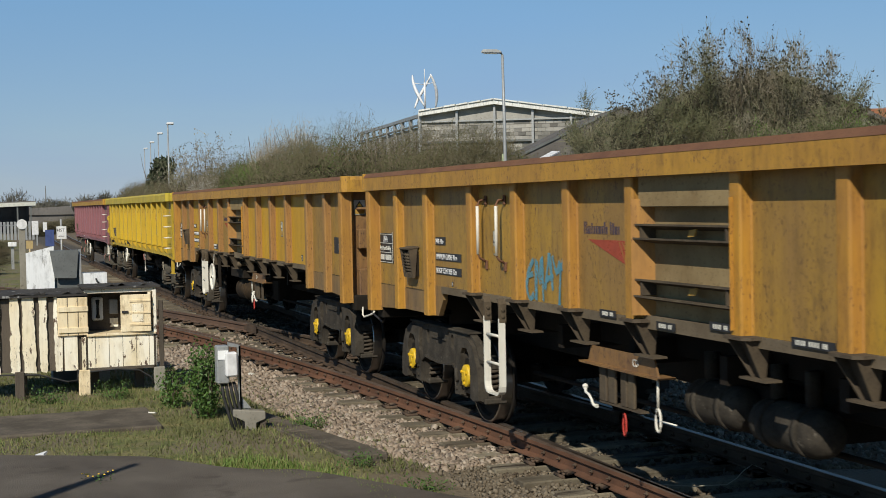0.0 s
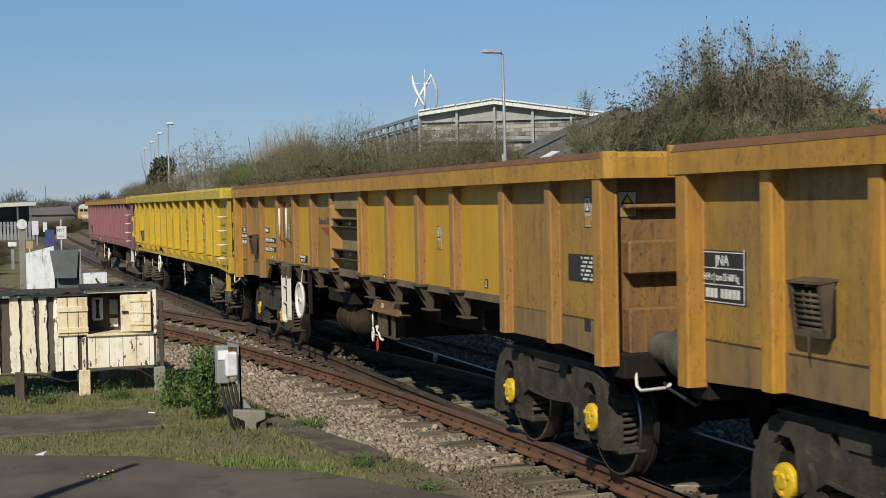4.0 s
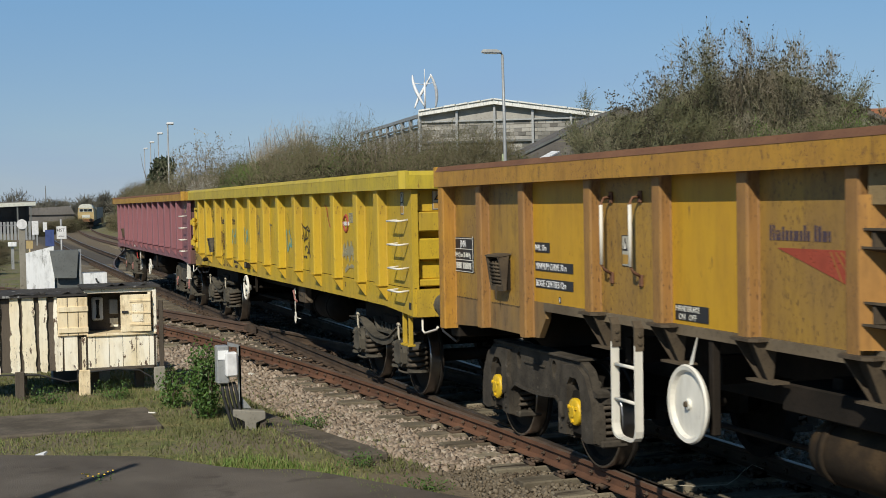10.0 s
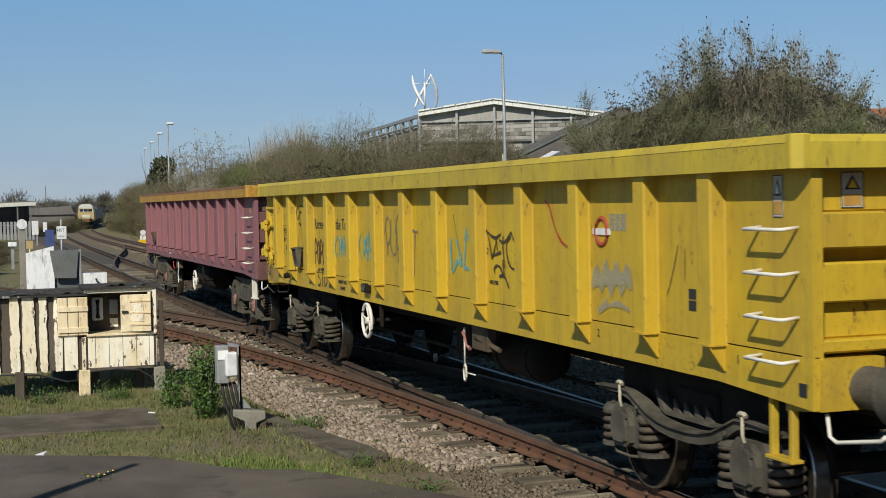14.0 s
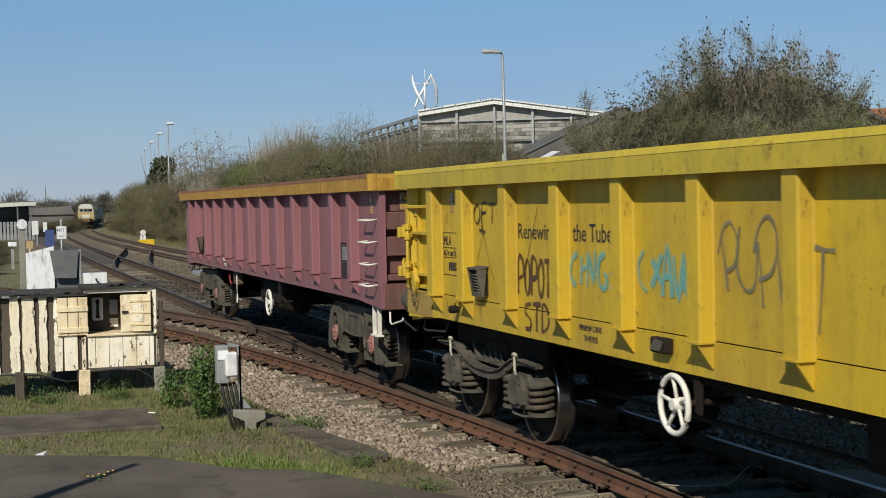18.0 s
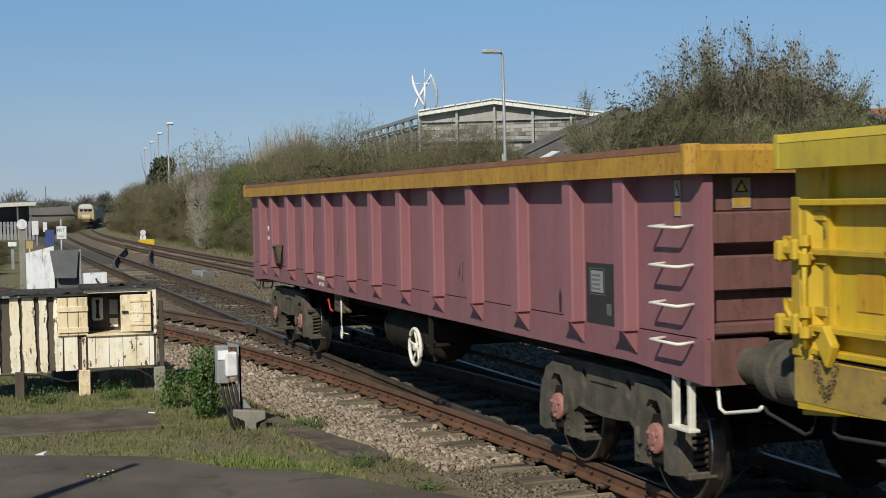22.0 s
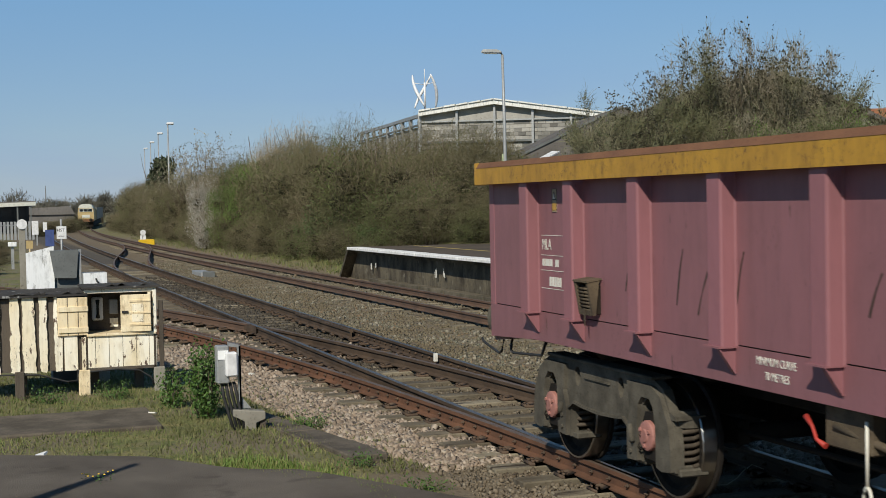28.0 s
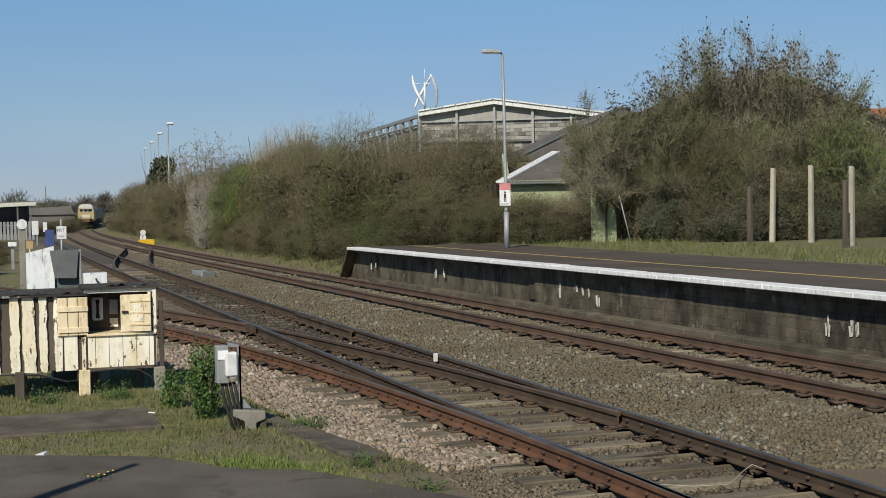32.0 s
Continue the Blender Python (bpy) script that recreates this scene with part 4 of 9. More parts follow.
# behind the platform
for x, y, s, h, k in ((-53.5, 9.0, 0.9, 0.80, brown_a), (-52.0, 10.8, 1.0, 0.98, brown_b), (-50.2, 12.4, 1.0, 1.0, brown_c), (-57.5, 12.4, 1.1, 1.14, brown_a), (-54.5, 13.4, 1.1, 1.06, brown_b), (-51.5, 14.2, 1.1, 0.98, mixed_a), (-48.6, 11.4, 0.85, 0.80, mixed_a), (-47.6, 12.0, 0.6, 0.46, brown_a), (-49.4, 9.6, 0.8, 0.66, mixed_a), (-46.0, 11.6, 0.6, 0.36, brown_b), (-44.6, 12.6, 0.55, 0.30, brown_c), (-51.0, 7.9, 0.6, 0.42, mixed_a), (-47.6, 9.9, 0.62, 0.50, brown_b), (-48.8, 8.3, 0.5, 0.30, mixed_a), (-43.0, 12.2, 0.5, 0.28, mixed_a), (-45.2, 10.8, 0.5, 0.34, mixed_a)):
    plant("hawthorn_bush", k, x, y, ground_z(x, y) - 0.05, pr.uniform(0, 360), s, h, "bare brown-twigged shrub behind the platform", "bush", HEDGE)
plant("hawthorn_bush", straw_a, -72.0, 9.5, ground_z(-72.0, 9.5), 30, 1.0, 1.32, "straw-pale bare shrub standing above the hedge", "bush", HEDGE)
plant("hawthorn_bush", straw_a, -69.6, 9.9, ground_z(-69.6, 9.9), 130, 0.9, 1.34, "straw-pale bare shrub standing above the hedge", "bush", HEDGE)
for x, y, k in ((-74.6, 7.7, green_a), (-72.6, 8.0, green_a), (-52.6, 9.4, mixed_a), (-51.4, 11.2, green_a), (-110.0, 8.5, mixed_a), (-98.0, 8.0, mixed_a), (-65.0, 8.4, mixed_a)):
    plant("hawthorn_bush", k, x, y, ground_z(x, y), pr.uniform(0, 360), 0.75, 0.95 if x < -60 else 0.62, "fresh green leafing shrub in the trackside hedge", "bush", HEDGE)
for x, y, sc, h, k in ((-45.3, 13.0, 0.6, 0.42, brown_b), (-44.8, 12.4, 0.6, 0.42, brown_a)):
    plant("hawthorn_bush", k, x, y, ground_z(x, y) - 0.05, pr.uniform(0, 360), sc, h, "dark bare shrub against the green shed", "bush", HEDGE)
for x, y, sc, h in ((-55.4, 8.6, 0.8, 0.95), (-53.4, 9.2, 0.8, 1.0), (-51.6, 10.2, 0.75, 0.92), (-50.2, 9.0, 0.6, 0.5), (-57.5, 8.2, 0.6, 0.6)):
    plant("bramble_bush", bramble_a, x, y, ground_z(x, y) - 0.05, pr.uniform(0, 360), sc, h, "dense green bramble growing up the hedge", "bush", HEDGE)
plant("blackthorn_bush", pale_a, -78.8, 7.0, ground_z(-78.8, 7.0), 40, 1.0, 1.25, "shrub covered in white spring blossom", "bush", HEDGE)
plant("blackthorn_bush", pale_a, -77.6, 6.7, ground_z(-77.6, 6.7), 160, 0.6, 0.62, "shrub covered in white spring blossom", "bush", HEDGE)


# ---- bare trees with a few leaves
def tree_kind(seed, high, wide, limbs, twigs, leaves, leaf_mat="leaf_olive", sides=5, trunk=0.14, low=0.10, leaf_size=0.05, twig_mat="twig_grey"):
    r = np.random.default_rng(seed)
    bm, tips = B(), []

    def grow(p, d, length, rad, depth):
        pts, rs = [p.copy()], [rad]
        n = 4
        for i in range(n):
            d = (d + Vector(r.normal(0, 0.16, 3)) + Vector((0, 0, 0.05))).normalized()
            p = p + d * (length / n)
            pts.append(p.copy())
            rs.append(rad * (1 - 0.55 * (i + 1) / n))
            if depth < 3:
                tips.append((p.copy(), d.copy(), 0.5))
        tube(bm, pts, rs, sides if depth < 2 else 3)
        if depth >= 3:
            tips.extend((q.copy(), d.copy(), 1.0) for q in pts[1:])
            return
        for k in range(3 if depth else limbs):
            i = int(r.integers(1, n + 1))
            a = r.uniform(0, 2 * math.pi)
            spread = r.uniform(0.45, 0.95) * (wide / high * 1.25 if depth == 0 else 0.9)
            nd = (d + Vector((math.cos(a), math.sin(a), r.uniform(-0.1, 0.5))) * spread).normalized()
            grow(pts[i], nd, length * r.uniform(0.55, 0.78), rs[i] * 0.7, depth + 1)
    for s in range(4):
        a = s * 1.57 + 0.4
        grow(Vector((0.5 * math.cos(a), 0.5 * math.sin(a), -0.2)), Vector((0.34 * math.cos(a), 0.34 * math.sin(a), 1)).normalized(), high * 0.42, trunk, 0)
    tp = np.array([t[0] for t in tips])
    td = np.array([t[1] for t in tips])
    k = r.integers(0, len(tp), twigs)
    p = tp[k] + r.normal(0, 0.10, (twigs, 3))
    d = td[k] * 0.6 + r.normal(0, 0.55, (twigs, 3)) + np.array((0, 0, 0.35))
    d /= np.linalg.norm(d, axis=1, keepdims=True)
    ln = r.uniform(0.2, 0.75, twigs)
    ok = p[:, 2] > 0.1
    tv, tf = flat_sticks(p[ok], d[ok], ln[ok], r.uniform(0.004, 0.009, twigs)[ok], r)
    k = r.integers(0, len(p), leaves)
    lp = p[k] + d[k] * (ln[k] * r.uniform(0.2, 1.0, leaves))[:, None] + r.normal(0, 0.04, (leaves, 3))
    lv, lf = leaf_quads(lp[lp[:, 2] > 0.1], leaf_size, r)
    return [("trunk", data("trunk", bm, "bark")), ("crown", fast_mesh("crown", tv, tf, twig_mat)), ("foliage", fast_mesh("foliage", lv, lf, leaf_mat))]


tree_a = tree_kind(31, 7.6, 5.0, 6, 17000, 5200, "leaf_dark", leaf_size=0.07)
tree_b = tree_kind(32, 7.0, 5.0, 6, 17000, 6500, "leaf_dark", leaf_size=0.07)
spread = tree_kind(38, 6.6, 6.6, 7, 24000, 12000, "leaf_mid", leaf_size=0.05)
tree_g = tree_kind(33, 5.2, 4.4, 5, 6000, 10500, "leaf_green")
TH = "thicket of leafless thorn trees behind the platform fence"
for x, y, s, h, k, lab in ((-43.5, 19.4, 0.85, 1.02, tree_a, 0), (-42.7, 20.6, 0.8, 1.04, tree_b, 0), (-43.2, 16.4, 0.8, 0.86, spread, 0), (-43.4, 15.4, 0.72, 0.74, spread, 0), (-43.0, 17.7, 0.8, 0.84, spread, 0), (-43.6, 18.6, 0.8, 0.94, spread, 0), (-43.2, 22.0, 0.8, 0.90, tree_a, 0), (-43.6, 23.6, 0.75, 0.84, tree_b, 0), (-40.2, 19.5, 0.7, 0.62, tree_a, 0), (-40.6, 22.6, 0.85, 0.84, tree_g, 1), (-40.2, 18.7, 0.6, 0.86, tree_g, 1), (-40.2, 19.9, 0.7, 0.92, tree_g, 1), (-39.8, 21.4, 0.75, 0.95, tree_g, 1), (-40.0, 20.9, 0.62, 0.66, tree_g, 1), (-45.5, 24.4, 0.8, 0.9, tree_g, 1)):
    plant("thorn_tree", k, x, y, ground_z(x, y), pr.uniform(0, 360), s, h, "thorn tree in fresh green leaf behind a fence" if lab else "tangled bare thorn tree with a few small leaves", "tree", TH)
for x, y, s, h, k in ((-41.6, 17.5, 0.7, 0.78, brown_b), (-40.8, 17.9, 0.8, 0.88, brown_c), (-43.4, 13.6, 0.62, 0.36, brown_a), (-43.9, 12.6, 0.66, 0.40, brown_b), (-40.0, 18.8, 0.85, 0.80, brown_a), (-39.4, 19.8, 0.8, 0.62, mixed_a), (-42.6, 20.0, 1.0, 1.05, brown_b), (-42.4, 17.8, 1.0, 1.0, brown_a), (-42.6, 22.0, 1.0, 0.96, mixed_a), (-42.6, 24.0, 0.9, 0.85, green_a), (-40.0, 21.5, 0.8, 0.5, brown_a), (-39.4, 23.0, 0.8, 0.42, brown_b), (-39.0, 24.6, 0.8, 0.42, brown_a), (-40.6, 20.4, 0.8, 1.0, green_a), (-40.6, 21.6, 0.85, 1.12, green_a), (-40.6, 22.7, 0.8, 1.08, green_a)):
    plant("thorn_bush", k, x, y, ground_z(x, y) - 0.05, pr.uniform(0, 360), s, h, "dense bare undergrowth below the thorn trees", "bush", TH)
dome = bush_kind(27, 2.5, 6.6, 19000, 12000, "twig_grey", "leaf_mid", 0.045, n_lumps=70, dark=1100, twig_len=(0.15, 0.55), wisps=500)
for x, y, s, h in ((-43.8, 14.9, 0.42, 0.66), (-43.8, 15.9, 0.55, 0.76), (-43.8, 17.0, 0.75, 0.82), (-43.8, 18.4, 0.85, 0.92), (-43.2, 20.6, 0.9, 1.05), (-43.6, 22.6, 0.9, 0.98), (-44.2, 24.4, 0.75, 0.84)):
    plant("thorn_tree", dome, x, y, ground_z(x, y) - 0.05, pr.uniform(0, 360), s, h, "dense bare-twigged thorn tree behind the platform fence", "tree", TH)


def shoot_kind(seed, n, wide, low, high, leaf_mat="shoot_leaf"):
    """Long bare shoots that rise out of a crown, forked, with knots of small dark leaves towards their tips."""
    r = np.random.default_rng(seed)
    bm, pts_l, tp, td, tl = B(), [], [], [], []
    for _ in range(n):
        a, q = r.uniform(0, 2 * math.pi), math.sqrt(r.uniform(0, 1))
        p = Vector((wide * q * math.cos(a), wide * q * math.sin(a), low * (1.0 - 0.25 * q * q)))
        reach = (high - low) * (1.0 - 0.45 * q) * r.uniform(0.55, 1.1)
        d = Vector((0.75 * q * math.cos(a), 0.75 * q * math.sin(a), 1.0)).normalized()
        line, rs = [p.copy()], [0.022]
        for i in range(6):
            d = (d + Vector(r.normal(0, 0.14, 3))).normalized()
            p = p + d * (reach / 6)
            line.append(p.copy())
            rs.append(0.022 * (1 - 0.78 * (i + 1) / 6))
            for _k in range(2):
                sd = (d * 0.6 + Vector(r.normal(0, 0.6, 3))).normalized()
                tp.append(p.copy()), td.append(sd), tl.append(reach * r.uniform(0.12, 0.32))
                if i > 1:
                    tip = p + sd * tl[-1]
                    for _j in range(int(r.integers(3, 8))):
                        pts_l.append(tip + Vector(r.normal(0, 0.055, 3)) - sd * tl[-1] * r.uniform(0, 0.7))
        tube(bm, line, rs, 4)
    v, f = flat_sticks(np.array(tp), np.array(td), np.array(tl), r.uniform(0.006, 0.011, len(tp)), r)
    lv, lf = leaf_quads(np.array(pts_l), 0.062, r)
    return [("trunk", data("trunk", bm, "bark")), ("crown", fast_mesh("crown", v, f, "twig_grey")), ("foliage", fast_mesh("foliage", lv, lf, leaf_mat))]


shoot_a, shoot_b = shoot_kind(81, 46, 2.0, 4.4, 7.6), shoot_kind(82, 52, 2.3, 4.0, 6.9)
for x, y, sc, h, k in ((-43.2, 16.1, 0.8, 0.76, shoot_b), (-43.2, 16.8, 0.8, 0.86, shoot_b), (-43.2, 17.6, 0.8, 0.90, shoot_b), (-43.4, 18.4, 0.8, 0.90, shoot_a), (-42.8, 19.7, 0.8, 0.97, shoot_a), (-43.0, 21.2, 0.9, 1.0, shoot_b), (-43.2, 22.8, 0.85, 0.96, shoot_b), (-43.8, 24.4, 0.75, 0.86, shoot_b)):
    plant("thorn_tree", k, x, y, ground_z(x, y), pr.uniform(0, 360), sc, h, "tall bare shoots with knots of dark young leaves", "tree", TH)
for x, y, sc, h in ((-39.6, 17.0, 0.5, 0.34), (-39.2, 18.6, 0.6, 0.66), (-39.4, 20.2, 0.6, 0.50), (-41.4, 16.0, 0.5, 0.60)):
    plant("ivy_bush", ivy_a, x, y, ground_z(x, y) - 0.05, pr.uniform(0, 360), sc, h, "ivy-grown stump with greyish glossy leaves", "bush", TH)
sapling = shoot_kind(83, 34, 1.7, 2.6, 6.8, "twig_grey")
for x, y, h in ((-94.0, 8.3, 0.92), (-90.5, 8.5, 1.0), (-87.5, 8.6, 0.94)):
    plant("ash_tree", sapling, x, y, ground_z(x, y), pr.uniform(0, 360), 0.9, h * 1.08, "bare grey sapling rising out of the hedge", "tree", HEDGE)
conifer = bush_kind(35, 1.0, 5.4, 1200, 9000, "twig", "ivy", 0.13, wisps=20)
plant("conifer", conifer, -126.6, 10.4, 0.8, 0, 1.1, 1.42, "small dark evergreen rising over the hedge", "tree")


# ---- grass and weeds
def blades(name, count, place, high, material, label, seed, width=0.006):
    r = np.random.default_rng(seed)
    xy = place(r, count)
    z = np.array([ground_z(a, b) for a, b in xy])
    p = np.stack([xy[:, 0], xy[:, 1], z - 0.01], 1)
    d = r.normal(0, 0.42, p.shape) + np.array((0, 0, 1.0))
    d /= np.linalg.norm(d, axis=1, keepdims=True)
    v, f = flat_sticks(p, d, high * r.uniform(0.4, 1.25, len(p)), np.full(len(p), width) * r.uniform(0.6, 1.4, len(p)), r)
    return tagged(new(name, fast_mesh(name, v, f, material)), label, "grass", kind="stuff")


def near_verge(r, n):
    x = -12.3 - 9.5 * r.random(n) ** 1.1
    lo, hi = -6.6, np.array([siding_y(a) - 1.55 for a in x])
    y = lo + (hi - lo) * r.random(n)
    patch = np.array([noise.noise((a * 0.8, b * 0.8, 2.0)) for a, b in zip(x, y)])
    ok = (patch > r.uniform(-0.7, 0.25, n)) & (x < -12.4 - 0.9 * (-2.6 - y) * 0.42)
    ok &= (x < -17.25) | (x > -15.65) | (y > -3.87)
    return np.stack([x, y], 1)[ok]


def edge_verge(r, n):
    t = r.random(n)
    x = -10.2 - 3.0 * t
    y = -2.25 - 0.52 * t * 2.4 + r.normal(0, 0.17, n)
    return np.stack([x, y], 1)


def platform_back(r, n):
    x = -14 - 32 * r.random(n) ** 1.1
    y = 11.4 + 4.6 * r.random(n) ** 1.3 + 0.0105 * (x + 32)
    patch = np.array([noise.noise((a * 0.7, b * 1.3, 7.0)) for a, b in zip(x, y)])
    return np.stack([x, y], 1)[patch > r.uniform(-0.5, 0.25, n)]


def hedge_foot(r, n):
    x = -46 - 70 * r.random(n) ** 1.6
    y = np.array([far_y(a) for a in x]) + 2.0 + 1.5 * r.random(n)
    return np.stack([x, y], 1)


def distant_left(r, n):
    x = -24 - 80 * r.random(n) ** 1.5
    y = -3.6 - 5.5 * r.random(n) - 0.05 * (-x - 24)
    return np.stack([x, y], 1)


blades("verge_grass", 38000, near_verge, 0.06, "grass", "rough yellowing grass round the trackside hut", 41)
blades("edge_grass", 9500, edge_verge, 0.085, "edge_green", "green grass along the asphalt edge", 42)
blades("platform_grass", 11000, platform_back, 0.17, "grass_green", "long grass behind the platform", 43, 0.009)
blades("hedge_grass", 3500, hedge_foot, 0.20, "grass", "rank grass below the hedge", 44, 0.014)
blades("far_grass", 5000, distant_left, 0.3, "grass", "rough grass beside the siding", 45, 0.015)


def weed_clump(x, y, n, high, spread, seed, label):
    r = np.random.default_rng(seed)
    bm, pts = B(), []
    for _ in range(n):
        a, l = r.uniform(0, 6.28), r.uniform(0.05, 0.5)
        top = Vector((spread * l * 2 * math.cos(a), spread * l * 2 * math.sin(a), high * r.uniform(0.6, 1.05)))
        base = Vector((spread * 0.4 * l * math.cos(a), spread * 0.4 * l * math.sin(a), -0.05))
        mid = (base + top) / 2 + Vector(r.normal(0, 0.04, 3))
        tube(bm, [base, mid, top], [0.008, 0.006, 0.003], 4)
        for k in range(95):
            t = r.uniform(0.10, 1.05)
            pts.append(base.lerp(top, t) + Vector(r.normal(0, 0.055, 3)))
    v, f = leaf_quads(np.array(pts), 0.024 if high > 0.3 else 0.015, r)
    ob = thing("weed_clump", label, "weed", pose(x, y, ground_z(x, y)))
    part("stalk", bm, "bark", ob)["kind"] = "stuff"
    put("foliage", fast_mesh("foliage", v, f, "weed"), ob)["kind"] = "stuff"


weed_clump(-16.3, -3.34, 34, 0.84, 0.25, 51, "tall leafy green weeds beside the relay post")
weed_clump(-17.2, -3.62, 9, 0.45, 0.22, 52, "leafy green weeds at the hut's corner")
weed_clump(-18.5, -4.15, 9, 0.17, 0.4, 53, "low green weeds under the hut")
weed_clump(-18.4, -5.1, 8, 0.16, 0.4, 54, "low green weeds under the hut")
weed_clump(-15.2, -2.35, 8, 0.12, 0.2, 55, "small green weed in the ballast")
weed_clump(-12.75, -2.5, 5, 0.07, 0.3, 56, "small green weeds at the asphalt edge")
weed_clump(-11.5, -2.2, 6, 0.07, 0.35, 57, "small green weeds at the asphalt edge")
weed_clump(-12.5, -4.91, 3, 0.04, 0.12, 58, "low dandelion clump growing through the asphalt")
fr_, bloom = np.random.default_rng(59), B()
for k in range(9):
    lathe(bloom, [(0, 0.0), (0.011, 0.004), (0.009, 0.010), (0, 0.012)], (fr_.normal(0, 0.09), fr_.normal(0, 0.09), 0.075 + 0.02 * fr_.random()), "z", 7)
flower = thing("dandelion", "yellow dandelion flowers in a crack of the asphalt", "flower", pose(-12.5, -4.91, -0.115))
part("flower_head", bloom, "warn", flower)["kind"] = "stuff"


# ---------------------------------------------------------------- buildings beyond the line
def span(a, b, t):
    return tuple(a[i] + (b[i] - a[i]) * t for i in range(len(a)))


def wall_frame(a, b):
    """A pose whose x runs along the wall from a to b and whose -y faces out of it."""
    return pose(a[0], a[1], 0, 0, 0, math.degrees(math.atan2(b[1] - a[1], b[0] - a[0])))


L, R_ = (-81.1, 20.4), (-75.5, 30.6)
wlen = math.hypot(R_[0] - L[0], R_[1] - L[1])
ware = thing("warehouse", "derelict block-walled warehouse with exposed steel frame and flaking fascia", "warehouse", wall_frame(L, R_))
RID = wlen * 0.40
back = B()
prism(back, [(0, 0.5), (wlen + 6, 0.5), (wlen + 6, 5.9), (wlen, 7.3), (RID, 8.35), (0, 7.75)], "y", 0.14, 0.34)
part("gable_wall", back, "block", ware, "grey concrete block gable")
blk = {}
wr = random.Random(3)
bw = wlen / 24
for row in range(9):
    for k in range(25):
        x0 = (k - (0.5 if row % 2 else 0)) * bw
        if x0 < 0 or x0 > wlen - bw:
            continue
        z0 = 5.1 + 0.235 * row
        key = wr.randint(0, 2)
        if key not in blk:
            blk[key] = data("block", box(B(), 0.012, bw - 0.012, 0, 0.1, 0.012, 0.223), "block")
        put("block", blk[key], ware, pose(x0, 0.10 + wr.uniform(-0.02, 0.015), z0))
for i in range(6):
    x = wlen * i / 5
    top = 7.75 + (8.35 - 7.75) * x / RID if x < RID else 8.35 - (8.35 - 7.3) * (x - RID) / (wlen - RID)
    part("steel_column", box(B(), x - 0.07, x + 0.07, -0.12, 0.06, 0.5, top - 0.05), "steel_grey", ware)
part("cross_rail", box(B(), 0, wlen, -0.08, 0.04, 5.93, 6.05), "steel_dark", ware)
part("upper_rail", box(B(), 0, wlen, -0.06, 0.04, 7.22, 7.30), "steel_grey", ware)
for x0, z0, x1, z1 in ((0.0, 7.72, RID, 8.32), (RID, 8.32, wlen + 2.0, 6.95)):
    part("fascia", prism(B(), [(x0, z0 - 0.10), (x1, z1 - 0.10), (x1, z1 + 0.16), (x0, z0 + 0.16)], "y", -0.35, 0.2), "pale_trim", ware, "flaking white fascia board")
    n = 6
    for k in range(n):
        t0, t1 = k / n, (k + 1) / n
        xa, xb = x0 + (x1 - x0) * t0 + 0.03, x0 + (x1 - x0) * t1 - 0.03
        za, zb = z0 + (z1 - z0) * t0 + 0.17, z0 + (z1 - z0) * t1 + 0.17
        part("roof_sheet", prism(B(), [(xa, za), (xb, zb), (xb, zb + 0.06 + 0.05 * wr.random()), (xa, za + 0.06 + 0.05 * wr.random())], "y", -0.45, 6.0), "pale_trim", ware)
slen = math.hypot(-101.6 - L[0], 22.4 - L[1])
side = part("side_wall", box(B(), 0, slen, 0.1, 0.3, 0.5, 7.0), "block", ware, "long block side wall with open eaves", wall_frame(L, R_).inverted() @ wall_frame((-101.6, 22.4), L))
part("eaves_beam", box(B(), 0, slen, -0.1, 0.12, 7.55, 7.75), "steel_grey", side)
part("lower_beam", box(B(), 0, slen, -0.06, 0.08, 7.05, 7.15), "steel_dark", side)
for i in range(9):
    x = slen * i / 8
    part("steel_post", box(B(), x - 0.08, x + 0.08, -0.1, 0.1, 0.5, 7.7), "steel_grey", side)

turbine = thing("wind_turbine", "small white vertical-axis wind turbine with twisted blades", "wind turbine", pose(-87.7, 22.95, 0))
mast = B()
tube(mast, [(0, 0, 0.5), (0, 0, 8.6)], 0.09, 8)
tube(mast, [(0, 0, 8.6), (0, 0, 10.3)], 0.07, 8)
tube(mast, [(0, 0, 10.3), (0, 0, 11.2)], 0.025, 6)
part("mast", mast, "sign_white", turbine)
for k in range(3):
    bl = B()
    pts = []
    for i in range(13):
        t = i / 12
        a = 2 * math.pi * k / 3 + radians(341) - 1.57 * t
        rad = 0.80
        pts.append((rad * math.cos(a), rad * math.sin(a), 8.65 + 2.15 * t))
    tube(bl, pts, [0.05 + 0.06 * math.sin(math.pi * i / 12) for i in range(13)], 6)
    tube(bl, [(0, 0, 10.15), pts[9]], 0.025, 5)
    part("blade", bl, "sign_white", turbine)

# shed with a grey sheeted roof behind the lamp
shed = thing("shed", "pale green shed under a grey corrugated roof", "shed", wall_frame((-47.0, 12.3), (-45.0, 18.2)))
SH = 6.3


def corrugated(bm, x0, x1, y0, z0, y1, z1, pitch=0.15, amp=0.018, cut=0.0):
    n = int((x1 - x0) / pitch * 2)
    lo, hi = [], []
    for i in range(n + 1):
        t = i / n
        h = amp if i % 2 else -amp
        x = x0 + (x1 - x0) * t
        lo.append(bm.verts.new((x, y0, z0 + h)))
        hi.append(bm.verts.new((x + cut, y1, z1 + h)))
    for i in range(n):
        bm.faces.new([lo[i], lo[i + 1], hi[i + 1], hi[i]])
    return bm


